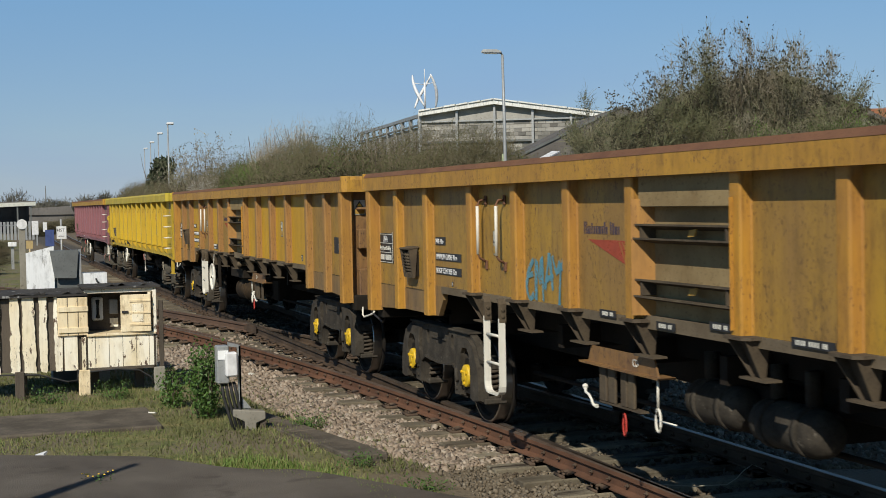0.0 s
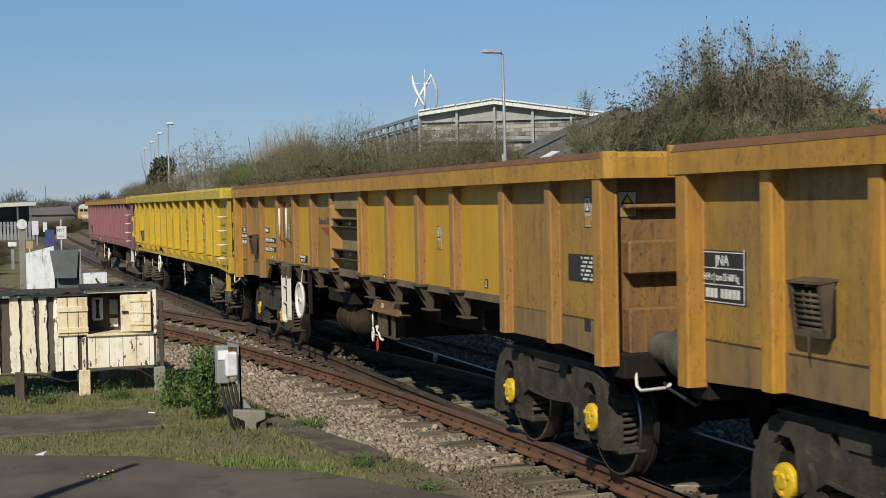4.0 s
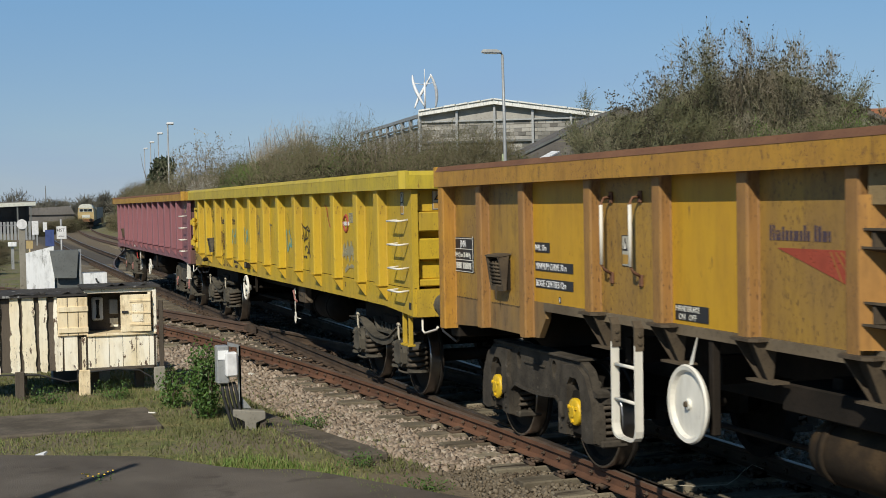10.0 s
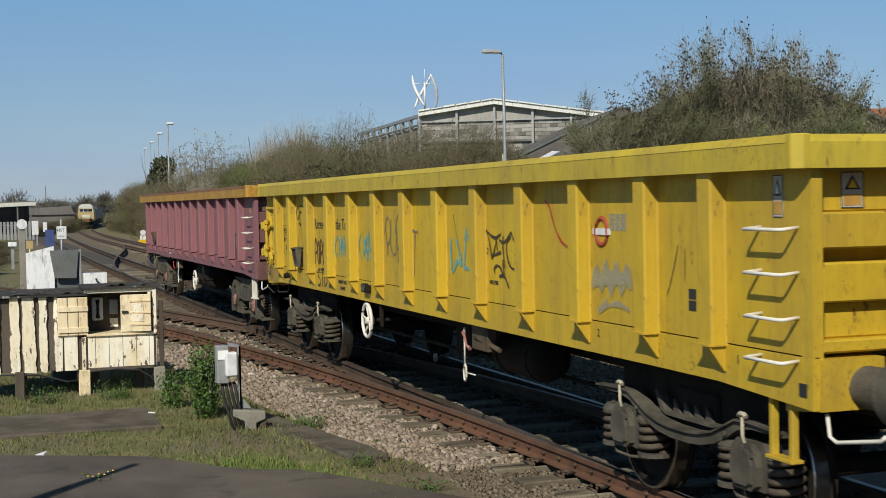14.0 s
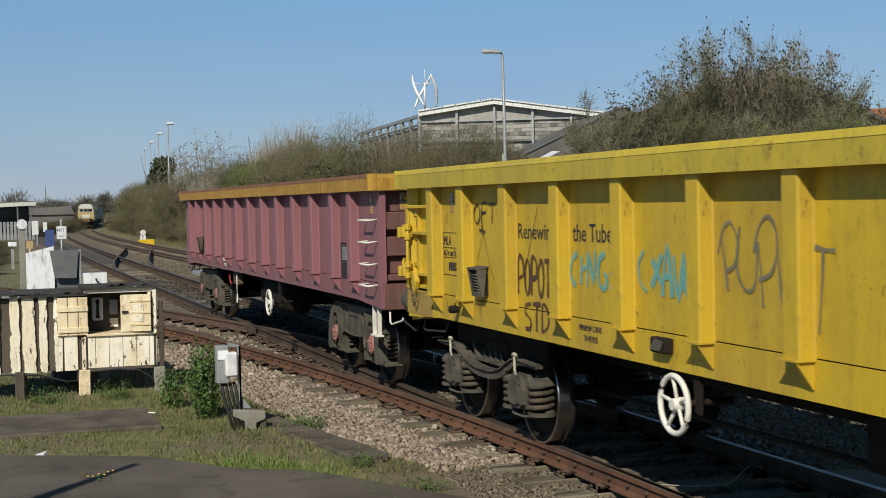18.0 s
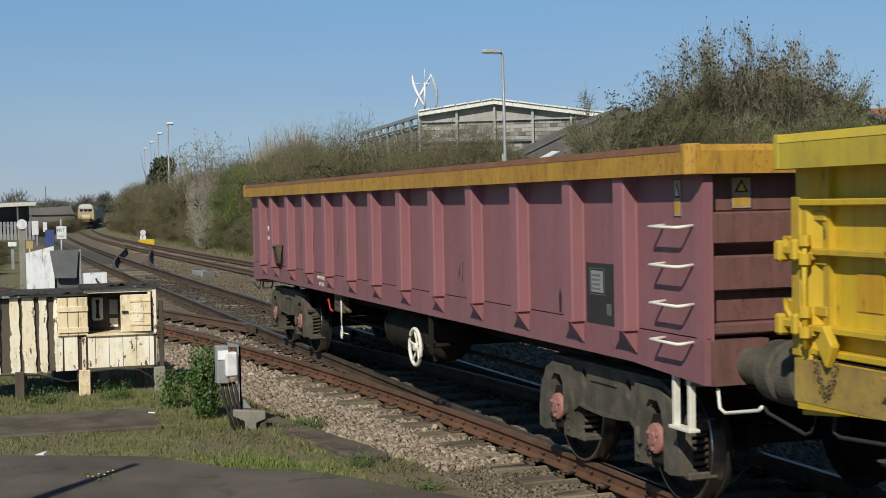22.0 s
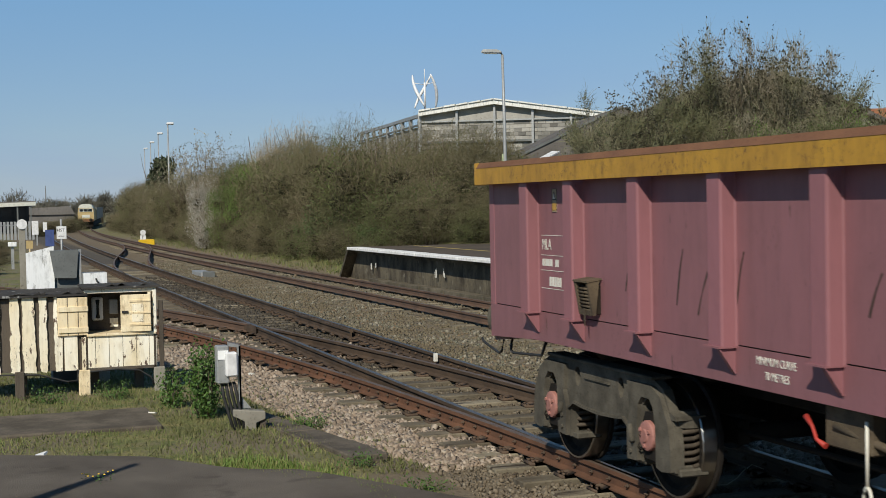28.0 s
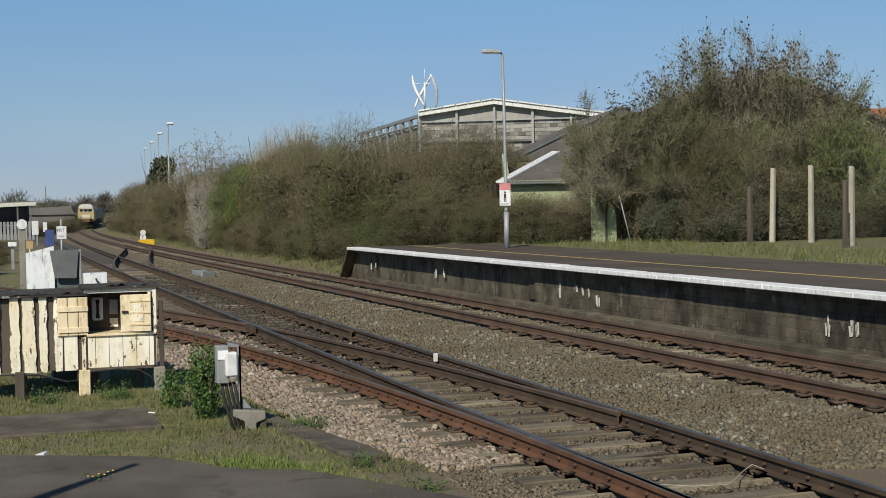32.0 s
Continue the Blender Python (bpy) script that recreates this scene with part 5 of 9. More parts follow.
part("front_wall", box(B(), 0.25, SH, 0.0, 0.2, 0.4, 3.05), "green_wall", shed)
part("end_wall", prism(B(), [(0.0, 0.4), (4.4, 0.4), (4.4, 3.05), (2.2, 4.1), (0.0, 3.05)], "x", 0.25, 0.42), "green_wall", shed)
part("front_roof", corrugated(B(), 0.0, SH + 0.3, -0.25, 2.96, 4.0, 4.15, cut=2.4), "asbestos", shed, "grey corrugated roof slope")
hip = B()
prism(hip, [(-0.10, -0.28), (0.22, -0.28), (2.62, 4.0), (2.30, 4.0)], "z", 0.0, 0.06)
for v in hip.verts:
    v.co.z += 2.99 + 1.19 * (v.co.y + 0.25) / 4.25
part("hip_flashing", hip, "sign_white", shed, "bright white hip flashing")
part("back_roof", prism(B(), [(-0.1, -0.2), (2.4, 4.0), (0.4, 6.0), (-0.1, 6.0)], "z", 2.7, 2.95), "asbestos", shed)
part("gutter", tube(B(), [(0, -0.3, 2.94), (SH + 0.3, -0.3, 2.94)], 0.05, 6), "steel_dark", shed)
shed2 = thing("shed", "larger grey-roofed store behind the green shed", "shed", wall_frame((-54.0, 15.6), (-52.0, 24.0)))
part("roof_slope", prism(B(), [(0.0, 4.0), (4.8, 6.2), (9.6, 4.0)], "y", 0, 9), "asbestos", shed2)
part("gable_wall", box(B(), 0.2, 9.4, 0.1, 8.9, 0.4, 4.0), "green_wall", shed2)
part("verge_trim", prism(B(), [(-0.1, 3.93), (4.8, 6.18), (4.8, 6.27), (-0.1, 4.05)], "y", -0.06, 0.02), "steel_dark", shed2)
porch = thing("shed_door", "pale green plank door standing ajar by the shed", "door", wall_frame((-42.7, 13.98), (-42.5, 14.86)))
part("door_leaf", box(B(), 0, 0.48, 0, 0.06, 0.75, 2.78), "green_wall", porch)
part("door_leaf", box(B(), 0.55, 0.88, 0.05, 0.11, 0.75, 2.66), "green_wall", porch)
part("door_post", box(B(), 0.49, 0.55, -0.02, 0.08, 0.75, 2.85), "old_wood", porch)
plank = solid("leaning_pole", tube(B(), [(0, 0, 0), (0.30, 0.2, 1.55)], 0.022, 6), "steel_grey", "pale pole leaning in the bushes", "pole", pose(-41.6, 14.9, ground_z(-41.6, 14.9), 0, 0, 200))

house = thing("house", "cream house with an orange tiled roof behind the trees", "house", pose(-72, 47.6, -1.2, 0, 0, 70))
part("wall", box(B(), 0, 10, 0, 7, 0.3, 6.6), "render_cream", house)
part("roof", prism(B(), [(-0.4, 6.5), (3.5, 9.0), (7.4, 6.5)], "x", -0.3, 10.3), "tile_orange", house, "orange tiled roof")
win = part("window", box(B(), 0.8, 2.0, -0.06, 0.04, 4.3, 5.5), "glass_dark", house)
part("window_frame", box(B(), 1.36, 1.44, -0.09, -0.05, 4.3, 5.5), "sign_white", win)
gable = thing("house", "cream-walled building with a dark sloping roof behind the trees", "house", pose(-62, 33.9, 0))
part("wall", prism(B(), [(-9.0, 0.5), (9.0, 0.5), (9.0, 5.0), (0, 8.3), (-9.0, 5.0)], "x", -9, 0), "render_cream", gable)
part("roof", prism(B(), [(-9.3, 4.9), (0, 8.33), (9.3, 4.9), (9.3, 5.12), (0, 8.58), (-9.3, 5.12)], "x", -9.2, 0.35), "asbestos", gable, "dark grey-brown roof")
part("window", box(B(), 0.0, 0.06, 5.2, 6.2, 3.2, 4.5), "glass_dark", gable)
van = thing("van", "white van parked behind the fence", "van", pose(-47.5, 29.2, ground_z(-47.5, 29.2), 0, 0, 80))
bm = B()
prism(bm, [(-2.3, 0.35), (2.3, 0.35), (2.35, 1.1), (1.9, 1.3), (1.3, 2.1), (-2.2, 2.15), (-2.35, 1.9)], "y", -0.9, 0.9)
bmesh.ops.bevel(bm, geom=bm.edges[:], offset=0.05, segments=2, affect="EDGES")
part("body", bm, "car_white", van)
part("windscreen", prism(B(), [(1.86, 1.33), (1.34, 2.0), (1.36, 2.02), (1.9, 1.36)], "y", -0.8, 0.8), "glass_dark", van)
part("side_window", box(B(), 0.5, 1.3, -0.915, -0.89, 1.35, 1.95), "glass_dark", van)
for x in (-1.5, 1.5):
    for s in (-1, 1):
        wh = part("wheel", lathe(B(), [(0, -0.1), (0.2, -0.1), (0.33, -0.09), (0.34, 0), (0.33, 0.09), (0.2, 0.1), (0, 0.1)], (x, s * 0.85, 0.34), "y", 18), "rubber", van)

# fence behind the platform
FG = "posts of the fence behind the platform"
for x, y, h in ((-37.55, 17.77, 2.33), (-36.56, 18.53, 2.38), (-32.86, 17.37, 2.25)):
    bm = B()
    prism(bm, [(-0.075, -0.3), (0.075, -0.3), (0.065, h - 0.06), (0.03, h), (-0.05, h)], "y", -0.07, 0.07)
    bmesh.ops.bevel(bm, geom=bm.edges[:], offset=0.01, segments=1, affect="EDGES")
    solid("fence_post", bm, "concrete_pale", "tall weathered concrete fence post", "fence post", pose(x, y, 0.85, pr.uniform(-1, 1), pr.uniform(-1, 1), 30), FG)
for x, y, h in ((-35.1, 15.48, 1.75), (-31.96, 16.52, 1.85)):
    solid("timber_post", box(B(), -0.06, 0.06, -0.06, 0.06, -0.3, h, 0.012), "old_wood", "short brown timber fence post", "fence post", pose(x, y, 0.85, 0, 0.8, 20), FG)
wires = thing("fence_wire", "sagging chain-link wire between the concrete posts", "fence", kind="")
pts = [(-40.5, 16.4), (-37.55, 17.70), (-36.56, 18.45), (-34.7, 17.9), (-32.86, 17.30), (-29.5, 16.6)]
net = B()
for a, b in zip(pts, pts[1:]):
    ln = math.hypot(b[0] - a[0], b[1] - a[1])
    n = int(ln / 0.14)
    for i in range(n):
        for s in (1, -1):
            x0, y0 = span(a, b, i / n)
            t1 = i / n + s * 1.9 / ln
            z0, z1 = 0.95, 2.95
            if t1 > 1:
                z1, t1 = z0 + 2.0 * (1 - i / n) * ln / 1.9, 1.0
            if t1 < 0:
                z1, t1 = z0 + 2.0 * (i / n) * ln / 1.9, 0.0
            x1, y1 = span(a, b, t1)
            tube(net, [(x0, y0, z0), (x1, y1, z1)], 0.002, 3)
part("mesh_net", net, "steel_dark", wires)["kind"] = "stuff"

# platform lamp and its sign
lamp = thing("platform_lamp", "tall galvanised lamp post on the platform with a flat lantern", "lamp post", pose(-39.8, 9.76, 0.87))
col = B()
tube(col, [(0, 0, -0.05), (0, 0, 1.1)], [0.085, 0.085], 12)
tube(col, [(0, 0, 1.1), (0, 0, 1.2), (-0.02, 0, 3.6), (-0.10, 0, 5.95)], [0.085, 0.055, 0.05, 0.04], 12)
part("post", col, "steel_grey", lamp)
arm = B()
tube(arm, [(-0.10, 0, 5.93), (-0.12, -0.03, 6.0), (-0.2, -0.15, 6.03)], 0.03, 8)
part("bracket", arm, "steel_grey", lamp)
hd = B()
prism(hd, [(-0.35, -0.055), (0.28, -0.055), (0.30, 0.0), (0.16, 0.06), (-0.30, 0.05)], "y", -0.11, 0.11)
bmesh.ops.bevel(hd, geom=hd.edges[:], offset=0.02, segments=2, affect="EDGES")
head = part("lantern", hd, "steel_grey", lamp, "", pose(-0.23, -0.28, 6.06, 0, 3, 65))
part("lens", box(B(), -0.28, 0.16, -0.09, 0.09, -0.075, -0.055, 0.01), "glass_lamp", head)
sg = part("sign", box(B(), -0.17, 0.17, -0.012, 0.0, 1.30, 1.98, 0.004), "sign_white", lamp, "white notice with a faded red heading", pose(0.1, -0.07, 0, 0, 0, 62))
part("heading", box(B(), -0.172, 0.172, -0.015, -0.012, 1.78, 1.985), "sign_pink", sg, "faded red heading")
fig = B()
lathe(fig, [(0, -0.016), (0.03, -0.016), (0.03, -0.012)], (0, 0, 1.71), "y", 10)
box(fig, -0.035, 0.035, -0.016, -0.012, 1.54, 1.67)
box(fig, -0.04, -0.01, -0.016, -0.012, 1.42, 1.54)
box(fig, 0.01, 0.04, -0.016, -0.012, 1.42, 1.54)
part("figure", fig, "ink", sg)
part("sign_text", bars(B(), -0.12, 1.34, (0.05, 0.07, 0.06), 0.025, -0.012), "ink", sg)

# distant lamps over the hedge
LG = "row of road lamps beyond the hedge"
for i, (x, y, z) in enumerate(((-111.5, 9.4 + 3.2, 9.0), (-142.1, 12.15 + 3.6, 9.85), (-172.8, 15.14 + 3.6, 10.4), (-203.6, 18.05 + 3.6, 10.95))):
    ob = thing("street_lamp", "distant grey road lamp standing above the hedge", "street lamp", pose(x, y - 3.4, 0), LG)
    part("post", tube(B(), [(0, 0, 0.0), (0, 0, z - 0.1)], [0.09, 0.055], 8), "steel_grey", ob)
    part("lantern", box(B(), -0.2, 0.2, -0.1, 0.48, z - 0.1, z + 0.1, 0.06), "sign_white", ob)

# the far end of the view, up the line
canopy = thing("station_canopy", "distant pale platform canopy on posts", "canopy", pose(-157, -1.0, 0))
part("fascia", prism(B(), [(-12.5, 2.35), (1.9, 2.85), (1.9, 3.25), (-12.5, 2.85)], "x", -0.3, 0.3), "loco_pale", canopy)
part("roof", prism(B(), [(-12.5, 2.9), (1.9, 3.25), (1.9, 3.35), (-12.5, 3.0)], "x", -14, 0.3), "far_roof", canopy)
part("back_wall", box(B(), -14, -8, -12, 1.5, -0.2, 2.9), "glass_dark", canopy)
for yy in (-6, -3, 0, 1.4):
    part("canopy_post", box(B(), -0.1, 0.1, yy - 0.08, yy + 0.08, -0.2, 3.0), "steel_dark", canopy)
gs = thing("goods_shed", "long low grey-roofed building up the line", "building", pose(-219, 6, 0))
part("wall", box(B(), -6, 0, -3.5, 3.2, -0.2, 1.7), "far_roof", gs)
part("roof", prism(B(), [(-3.8, 1.6), (3.4, 1.6), (2.6, 2.9), (-3.4, 2.6)], "x", -6.3, 0.3), "far_roof", gs)
ln = thing("lattice_mast", "thin lattice mast on the skyline", "mast", pose(-312, 9.8, 0))
part("mast", tube(B(), [(0, 0, 0), (0, 0, 7.6)], [0.22, 0.06], 4), "steel_dark", ln)


def far_tree(x, y, h, w, seed):
    r = np.random.default_rng(seed)
    c, rad = lumps(r, 12, w, h, 0.35)
    p, d = on_lumps(r, c, rad, 1800, 0.3)
    d = d + np.array((0, 0, 0.6)) + r.normal(0, 0.4, d.shape)
    d /= np.linalg.norm(d, axis=1, keepdims=True)
    v, f = flat_sticks(p, d, r.uniform(0.4, 1.1, len(p)), r.uniform(0.03, 0.07, len(p)), r)
    ob = thing("distant_tree", "leafless tree on the skyline", "tree", pose(x, y, -0.3), "trees on the skyline")
    part("trunk", tube(B(), [(0, 0, 0), (0.1, 0, h * 0.5), (0, 0.1, h * 0.85)], [0.25, 0.16, 0.06], 6), "bark", ob)
    put("crown", fast_mesh("crown", v, f, "far_wood"), ob)


for x, y, h, w, s in ((-272, 3.0, 5.9, 3.4, 61), (-268, 15.4, 5.2, 2.2, 62), (-262, 17.2, 5.9, 1.6, 63), (-280, 11.0, 4.4, 3.0, 64), (-285, 8.0, 4.0, 3.5, 65), (-255, 21.0, 4.4, 3.0, 66), (-260, -3.0, 3.6, 3.0, 67), (-270, -8.0, 4.0, 4.0, 68), (-250, 12.5, 3.4, 2.0, 69), (-290, 24.0, 5.0, 4.0, 70), (-225, 11.5, 2.6, 1.5, 72)):
    far_tree(x, y, h, w, s)


def far_wood():
    """Low dark woodland closing the horizon all round."""
    r = np.random.default_rng(77)
    n = 60000
    a = r.uniform(0, 2 * math.pi, n)
    q = 420 + 60 * r.random(n)
    top = 3.2 + 0.9 * np.sin(a * 23) + 0.7 * np.sin(a * 61 + 1)
    p = np.stack([q * np.cos(a), q * np.sin(a), top * r.random(n) ** 0.7], 1)
    v, f = leaf_quads(p, 0.7, r)
    tagged(new("far_woodland", fast_mesh("far_woodland", v, f, "far_wood")), "low leafless woodland along the horizon", "woodland", kind="stuff")


far_wood()

# train standing far up the line
loco = thing("standing_train", "ochre-fronted engine with dark wagons standing far up the line", "train", pose(-181, far_y(-181) + 0.2, 0, 0, 0, -6))
bm = B()
prism(bm, [(-0.98, 0.85), (0.98, 0.85), (1.0, 1.85), (0.90, 2.55), (-0.90, 2.55), (-1.0, 1.85)], "x", -8, 0)
part("cab", bm, "loco_yellow", loco, "ochre cab front")
part("cab_roof", prism(B(), [(-0.92, 2.5), (0.92, 2.5), (0.72, 2.86), (0.4, 3.0), (-0.4, 3.0), (-0.72, 2.86)], "x", -8, 0.05), "loco_pale", loco, "pale domed cab roof")
part("window_band", prism(B(), [(-0.86, 1.98), (0.86, 1.98), (0.80, 2.42), (-0.80, 2.42)], "x", 0.0, 0.03), "loco_pale", loco)
for x0, x1 in ((-0.76, -0.30), (-0.24, 0.24), (0.30, 0.76)):
    part("cab_window", box(B(), 0.03, 0.06, x0, x1, 2.04, 2.36), "glass_dark", loco)
part("headlamp_bar", box(B(), 0.0, 0.10, -0.5, 0.5, 1.25, 1.62, 0.02), "loco_pale", loco)
for x in (-0.62, 0.62):
    part("buffer", lathe(B(), [(0, 0.0), (0.12, 0.0), (0.12, 0.35), (0.22, 0.36), (0.22, 0.42), (0, 0.44)], (0, x, 0.95), "x", 12), "frame", loco)
part("buffer_beam", box(B(), -0.2, 0.12, -0.98, 0.98, 0.72, 1.08), "rust_top", loco, "rusty red buffer beam")
part("underframe", box(B(), -60, -0.3, -0.9, 0.9, 0.1, 0.9), "frame", loco)
part("second_cab", prism(B(), [(-0.9, 0.9), (1.02, 0.9), (1.02, 2.4), (0.7, 2.75), (-0.9, 2.75)], "x", -14, -8.4), "loco_yellow", loco)
for k in range(3):
    part("wagon_body", box(B(), -29 - 16 * k, -14.5 - 16 * k, -1.1, 1.1, 0.95, 2.6, 0.03), "steel_dark", loco)
part("marker_lamp", box(B(), -0.1, 0.16, -1.2, -1.02, 0.2, 0.8), "letter", loco)


# ---------------------------------------------------------------- asphalt, troughs, slab
tar = B()
edge = [(-14.5, -7.2), (-14.3, -6.3), (-14.25, -5.7), (-13.9, -5.0), (-13.55, -4.35), (-13.2, -4.1), (-12.75, -3.8), (-12.5, -3.55), (-12.3, -3.15), (-12.0, -2.95), (-11.6, -2.72), (-11.2, -2.52), (-10.8, -2.3), (-10.4, -2.08), (-9.0, -1.75), (4, -1.75), (4, -14), (-14.5, -14)]
prism(tar, edge, "z", -0.20, -0.10)
solid("asphalt_apron", tar, "asphalt", "worn grey asphalt with an uneven grassy edge", "pavement", kind="structure")
M["trough"] = surface("dark_concrete_lid", (0.16, 0.135, 0.105), (0.085, 0.072, 0.056), 0.9, big=3, fine=30, own=0.12)
slab = solid("concrete_slab", box(B(), -17.2, -15.7, -6.8, -3.92, -0.24, -0.135, 0.02), "trough", "old concrete slab half sunk in the grass", "slab")
tr = thing("cable_trough", "grey concrete cable trough beside the ballast", "cable trough", kind="structure")
tp = [(-16.6, -2.90), (-15.7, -2.72), (-14.8, -2.54), (-13.9, -2.38), (-13.0, -2.26)]
for (x0, y0), (x1, y1) in zip(tp, tp[1:]):
    a = math.degrees(math.atan2(y1 - y0, x1 - x0))
    part("trough_lid", box(B(), 0.012, math.hypot(x1 - x0, y1 - y0) - 0.012, -0.19, 0.19, -0.12, 0.0, 0.012), "trough", tr, at=pose(x0, y0, -0.165 + pr.uniform(-0.014, 0.012), 0, 0, a + pr.uniform(-1, 1)))

# ---------------------------------------------------------------- telephone hut of peeling boards
hut = thing("trackside_hut", "low wooden trackside hut of peeling cream boards on short posts", "hut", pose(-19.0, 0, 0))
body = B()
box(body, -0.75, -0.02, -6.10, -4.52, 0.17, 1.14)
part("left_case", body, "old_wood", hut)
boards = ((-6.10, -6.0), (-5.97, -5.82), (-5.79, -5.66), (-5.64, -5.575), (-5.462, -5.335), (-5.300, -5.128), (-5.086, -4.985), (-4.90, -4.848))
hr = random.Random(8)
for i, (a, b) in enumerate(boards):
    bm = B()
    n, drift_a, drift_b = 26, 0.0, 0.0
    left, right = [], []
    for k in range(n + 1):
        z = 0.15 + 1.0 * k / n
        drift_a, drift_b = drift_a * 0.8 + hr.uniform(-0.006, 0.006), drift_b * 0.8 + hr.uniform(-0.007, 0.006)
        ragged = max(0.0, 0.45 - z) * 0.05
        left.append((a + drift_a + hr.uniform(0, 0.006) + ragged * hr.random(), z + (0.0 if k else hr.uniform(0, 0.03))))
        right.append((b + drift_b - hr.uniform(0, 0.006) - ragged * hr.random(), z))
    right = right[::-1]
    prism(bm, left + right, "x", -0.02, 0.012)
    part("wall_board", bm, "cream_wood", hut)
part("wall_board", box(B(), -0.02, 0.010, -4.77, -4.60, 0.16, 0.62), "cream_wood", hut)
part("wall_board", prism(B(), [(-4.86, 0.16), (-4.80, 0.16), (-4.79, 0.62), (-4.845, 0.62)], "x", -0.02, 0.010), "cream_wood", hut)
sh = part("shutter", box(B(), 0.012, 0.04, -4.85, -4.46, 0.625, 1.135, 0.006), "tan_wood", hut, "pale wooden shutter with two battens")
for z in (0.70, 0.98):
    part("batten", box(B(), 0.04, 0.06, -4.84, -4.455, z - 0.035, z + 0.035, 0.004), "tan_wood", sh)
for y in (-4.72, -4.585):
    part("board_joint", box(B(), 0.038, 0.042, y - 0.005, y + 0.005, 0.63, 1.13), "old_wood", sh)
# right-hand case, open above
case = B()
box(case, -0.62, -0.58, -4.48, -3.58, 0.15, 1.20)
box(case, -0.60, 0.02, -4.50, -4.47, 0.15, 1.20)
box(case, -0.60, 0.02, -3.60, -3.57, 0.15, 1.20)
box(case, -0.60, 0.02, -4.48, -3.58, 0.14, 0.18)
part("right_case", case, "old_wood", hut)
part("top_board", box(B(), -0.02, 0.03, -4.50, -3.58, 1.175, 1.235, 0.006), "cream_wood", hut)
part("side_post", box(B(), -0.03, 0.045, -3.605, -3.555, 0.62, 1.25, 0.006), "cream_wood", hut)
part("side_post", box(B(), -0.03, 0.02, -3.665, -3.625, 0.62, 1.22, 0.006), "cream_wood", hut)
part("sill", box(B(), -0.55, 0.05, -4.48, -3.57, 0.60, 0.635, 0.006), "tan_wood", hut)
ys = (-4.47, -4.37, -4.19, -4.01, -3.83, -3.66, -3.56)
for a, b in zip(ys, ys[1:]):
    part("front_board", box(B(), -0.02, 0.015 + hr.uniform(0, 0.004), a + 0.004, b - 0.003, 0.165 + hr.uniform(-0.012, 0.012), 0.60), "cream_wood", hut)
part("edge_post", box(B(), -0.03, 0.03, -4.545, -4.495, 0.13, 0.60), "cream_wood", hut)
door = part("door", box(B(), 0.0, 0.028, 0.0, 0.40, 0.645, 1.145, 0.005), "tan_wood", hut, "pale panelled door standing open", pose(0.02, -4.03, 0, 0, 0, -8))
for z in (0.74, 0.90, 1.06):
    part("panel_rail", box(B(), 0.028, 0.040, 0.12, 0.40, z - 0.015, z + 0.015, 0.003), "tan_wood", door)
part("panel_plate", box(B(), 0.028, 0.036, 0.15, 0.30, 0.78, 1.02), "cream_wood", door)
part("latch", box(B(), 0.028, 0.05, 0.02, 0.10, 0.90, 0.93), "rubber", door)
part("back_board", box(B(), -0.50, -0.47, -4.46, -3.60, 0.64, 1.17), "old_wood", hut)
phone = part("telephone", box(B(), -0.46, -0.40, -4.37, -4.22, 0.78, 1.10, 0.02), "steel_white", hut, "pale telephone case on the back board")
hs = B()
tube(hs, [(-0.38, -4.295, 1.06), (-0.36, -4.295, 1.0), (-0.36, -4.295, 0.88), (-0.38, -4.295, 0.82)], [0.03, 0.018, 0.018, 0.03], 8)
part("handset", hs, "rubber", phone, "black handset")
part("junction_box", box(B(), -0.46, -0.40, -4.14, -4.02, 0.86, 1.06, 0.01), "steel_grey", hut)
part("note_card", box(B(), -0.465, -0.46, -4.13, -4.02, 0.68, 0.80), "cream_wood", hut)
roof = B()
prism(roof, [(-0.85, 1.19), (0.06, 1.155), (0.06, 1.185), (-0.85, 1.22)], "y", -6.3, -4.46)
part("felt_roof", roof, "felt", hut, "torn black felt roof")
roof = B()
prism(roof, [(-0.85, 1.24), (0.08, 1.235), (0.08, 1.262), (-0.85, 1.265)], "y", -4.52, -3.50)
part("felt_roof", roof, "felt", hut)
rag = B()
for k in range(26):
    y = -6.2 + 2.65 * hr.random()
    z = 1.19 if y < -4.5 else 1.27
    prism(rag, [(y, z), (y + hr.uniform(0.04, 0.14), z + hr.uniform(-0.005, 0.01)), (y + 0.08, z + hr.uniform(0.012, 0.04))], "x", 0.0, 0.07)
part("felt_rag", rag, "felt", hut)["kind"] = "stuff"
for y, z in ((-4.52, 0.62), (-3.53, 0.9)):
    part("post", box(B(), -0.05, 0.04, y - 0.075, y + 0.075, -0.35, 0.16 if y < -4 else 0.15, 0.01), "tan_wood" if y < -4 else "concrete", hut)
part("post", box(B(), -0.06, 0.0, -3.52, -3.46, -0.3, 1.05, 0.008), "old_wood", hut)
for x, y in ((-0.5, -4.35), (-0.5, -3.75), (-0.5, -5.3), (0.0, -5.35), (-0.3, -5.9)):
    part("leg", box(B(), x - 0.06, x + 0.06, y - 0.06, y + 0.06, -0.35, 0.18, 0.01), "old_wood", hut)
cable = B()
tube(cable, [(0.03, -5.6, 0.15), (0.04, -5.1, 0.13), (0.05, -4.75, 0.02), (0.05, -4.62, 0.03), (0.03, -4.6, 0.16)], 0.012, 6)
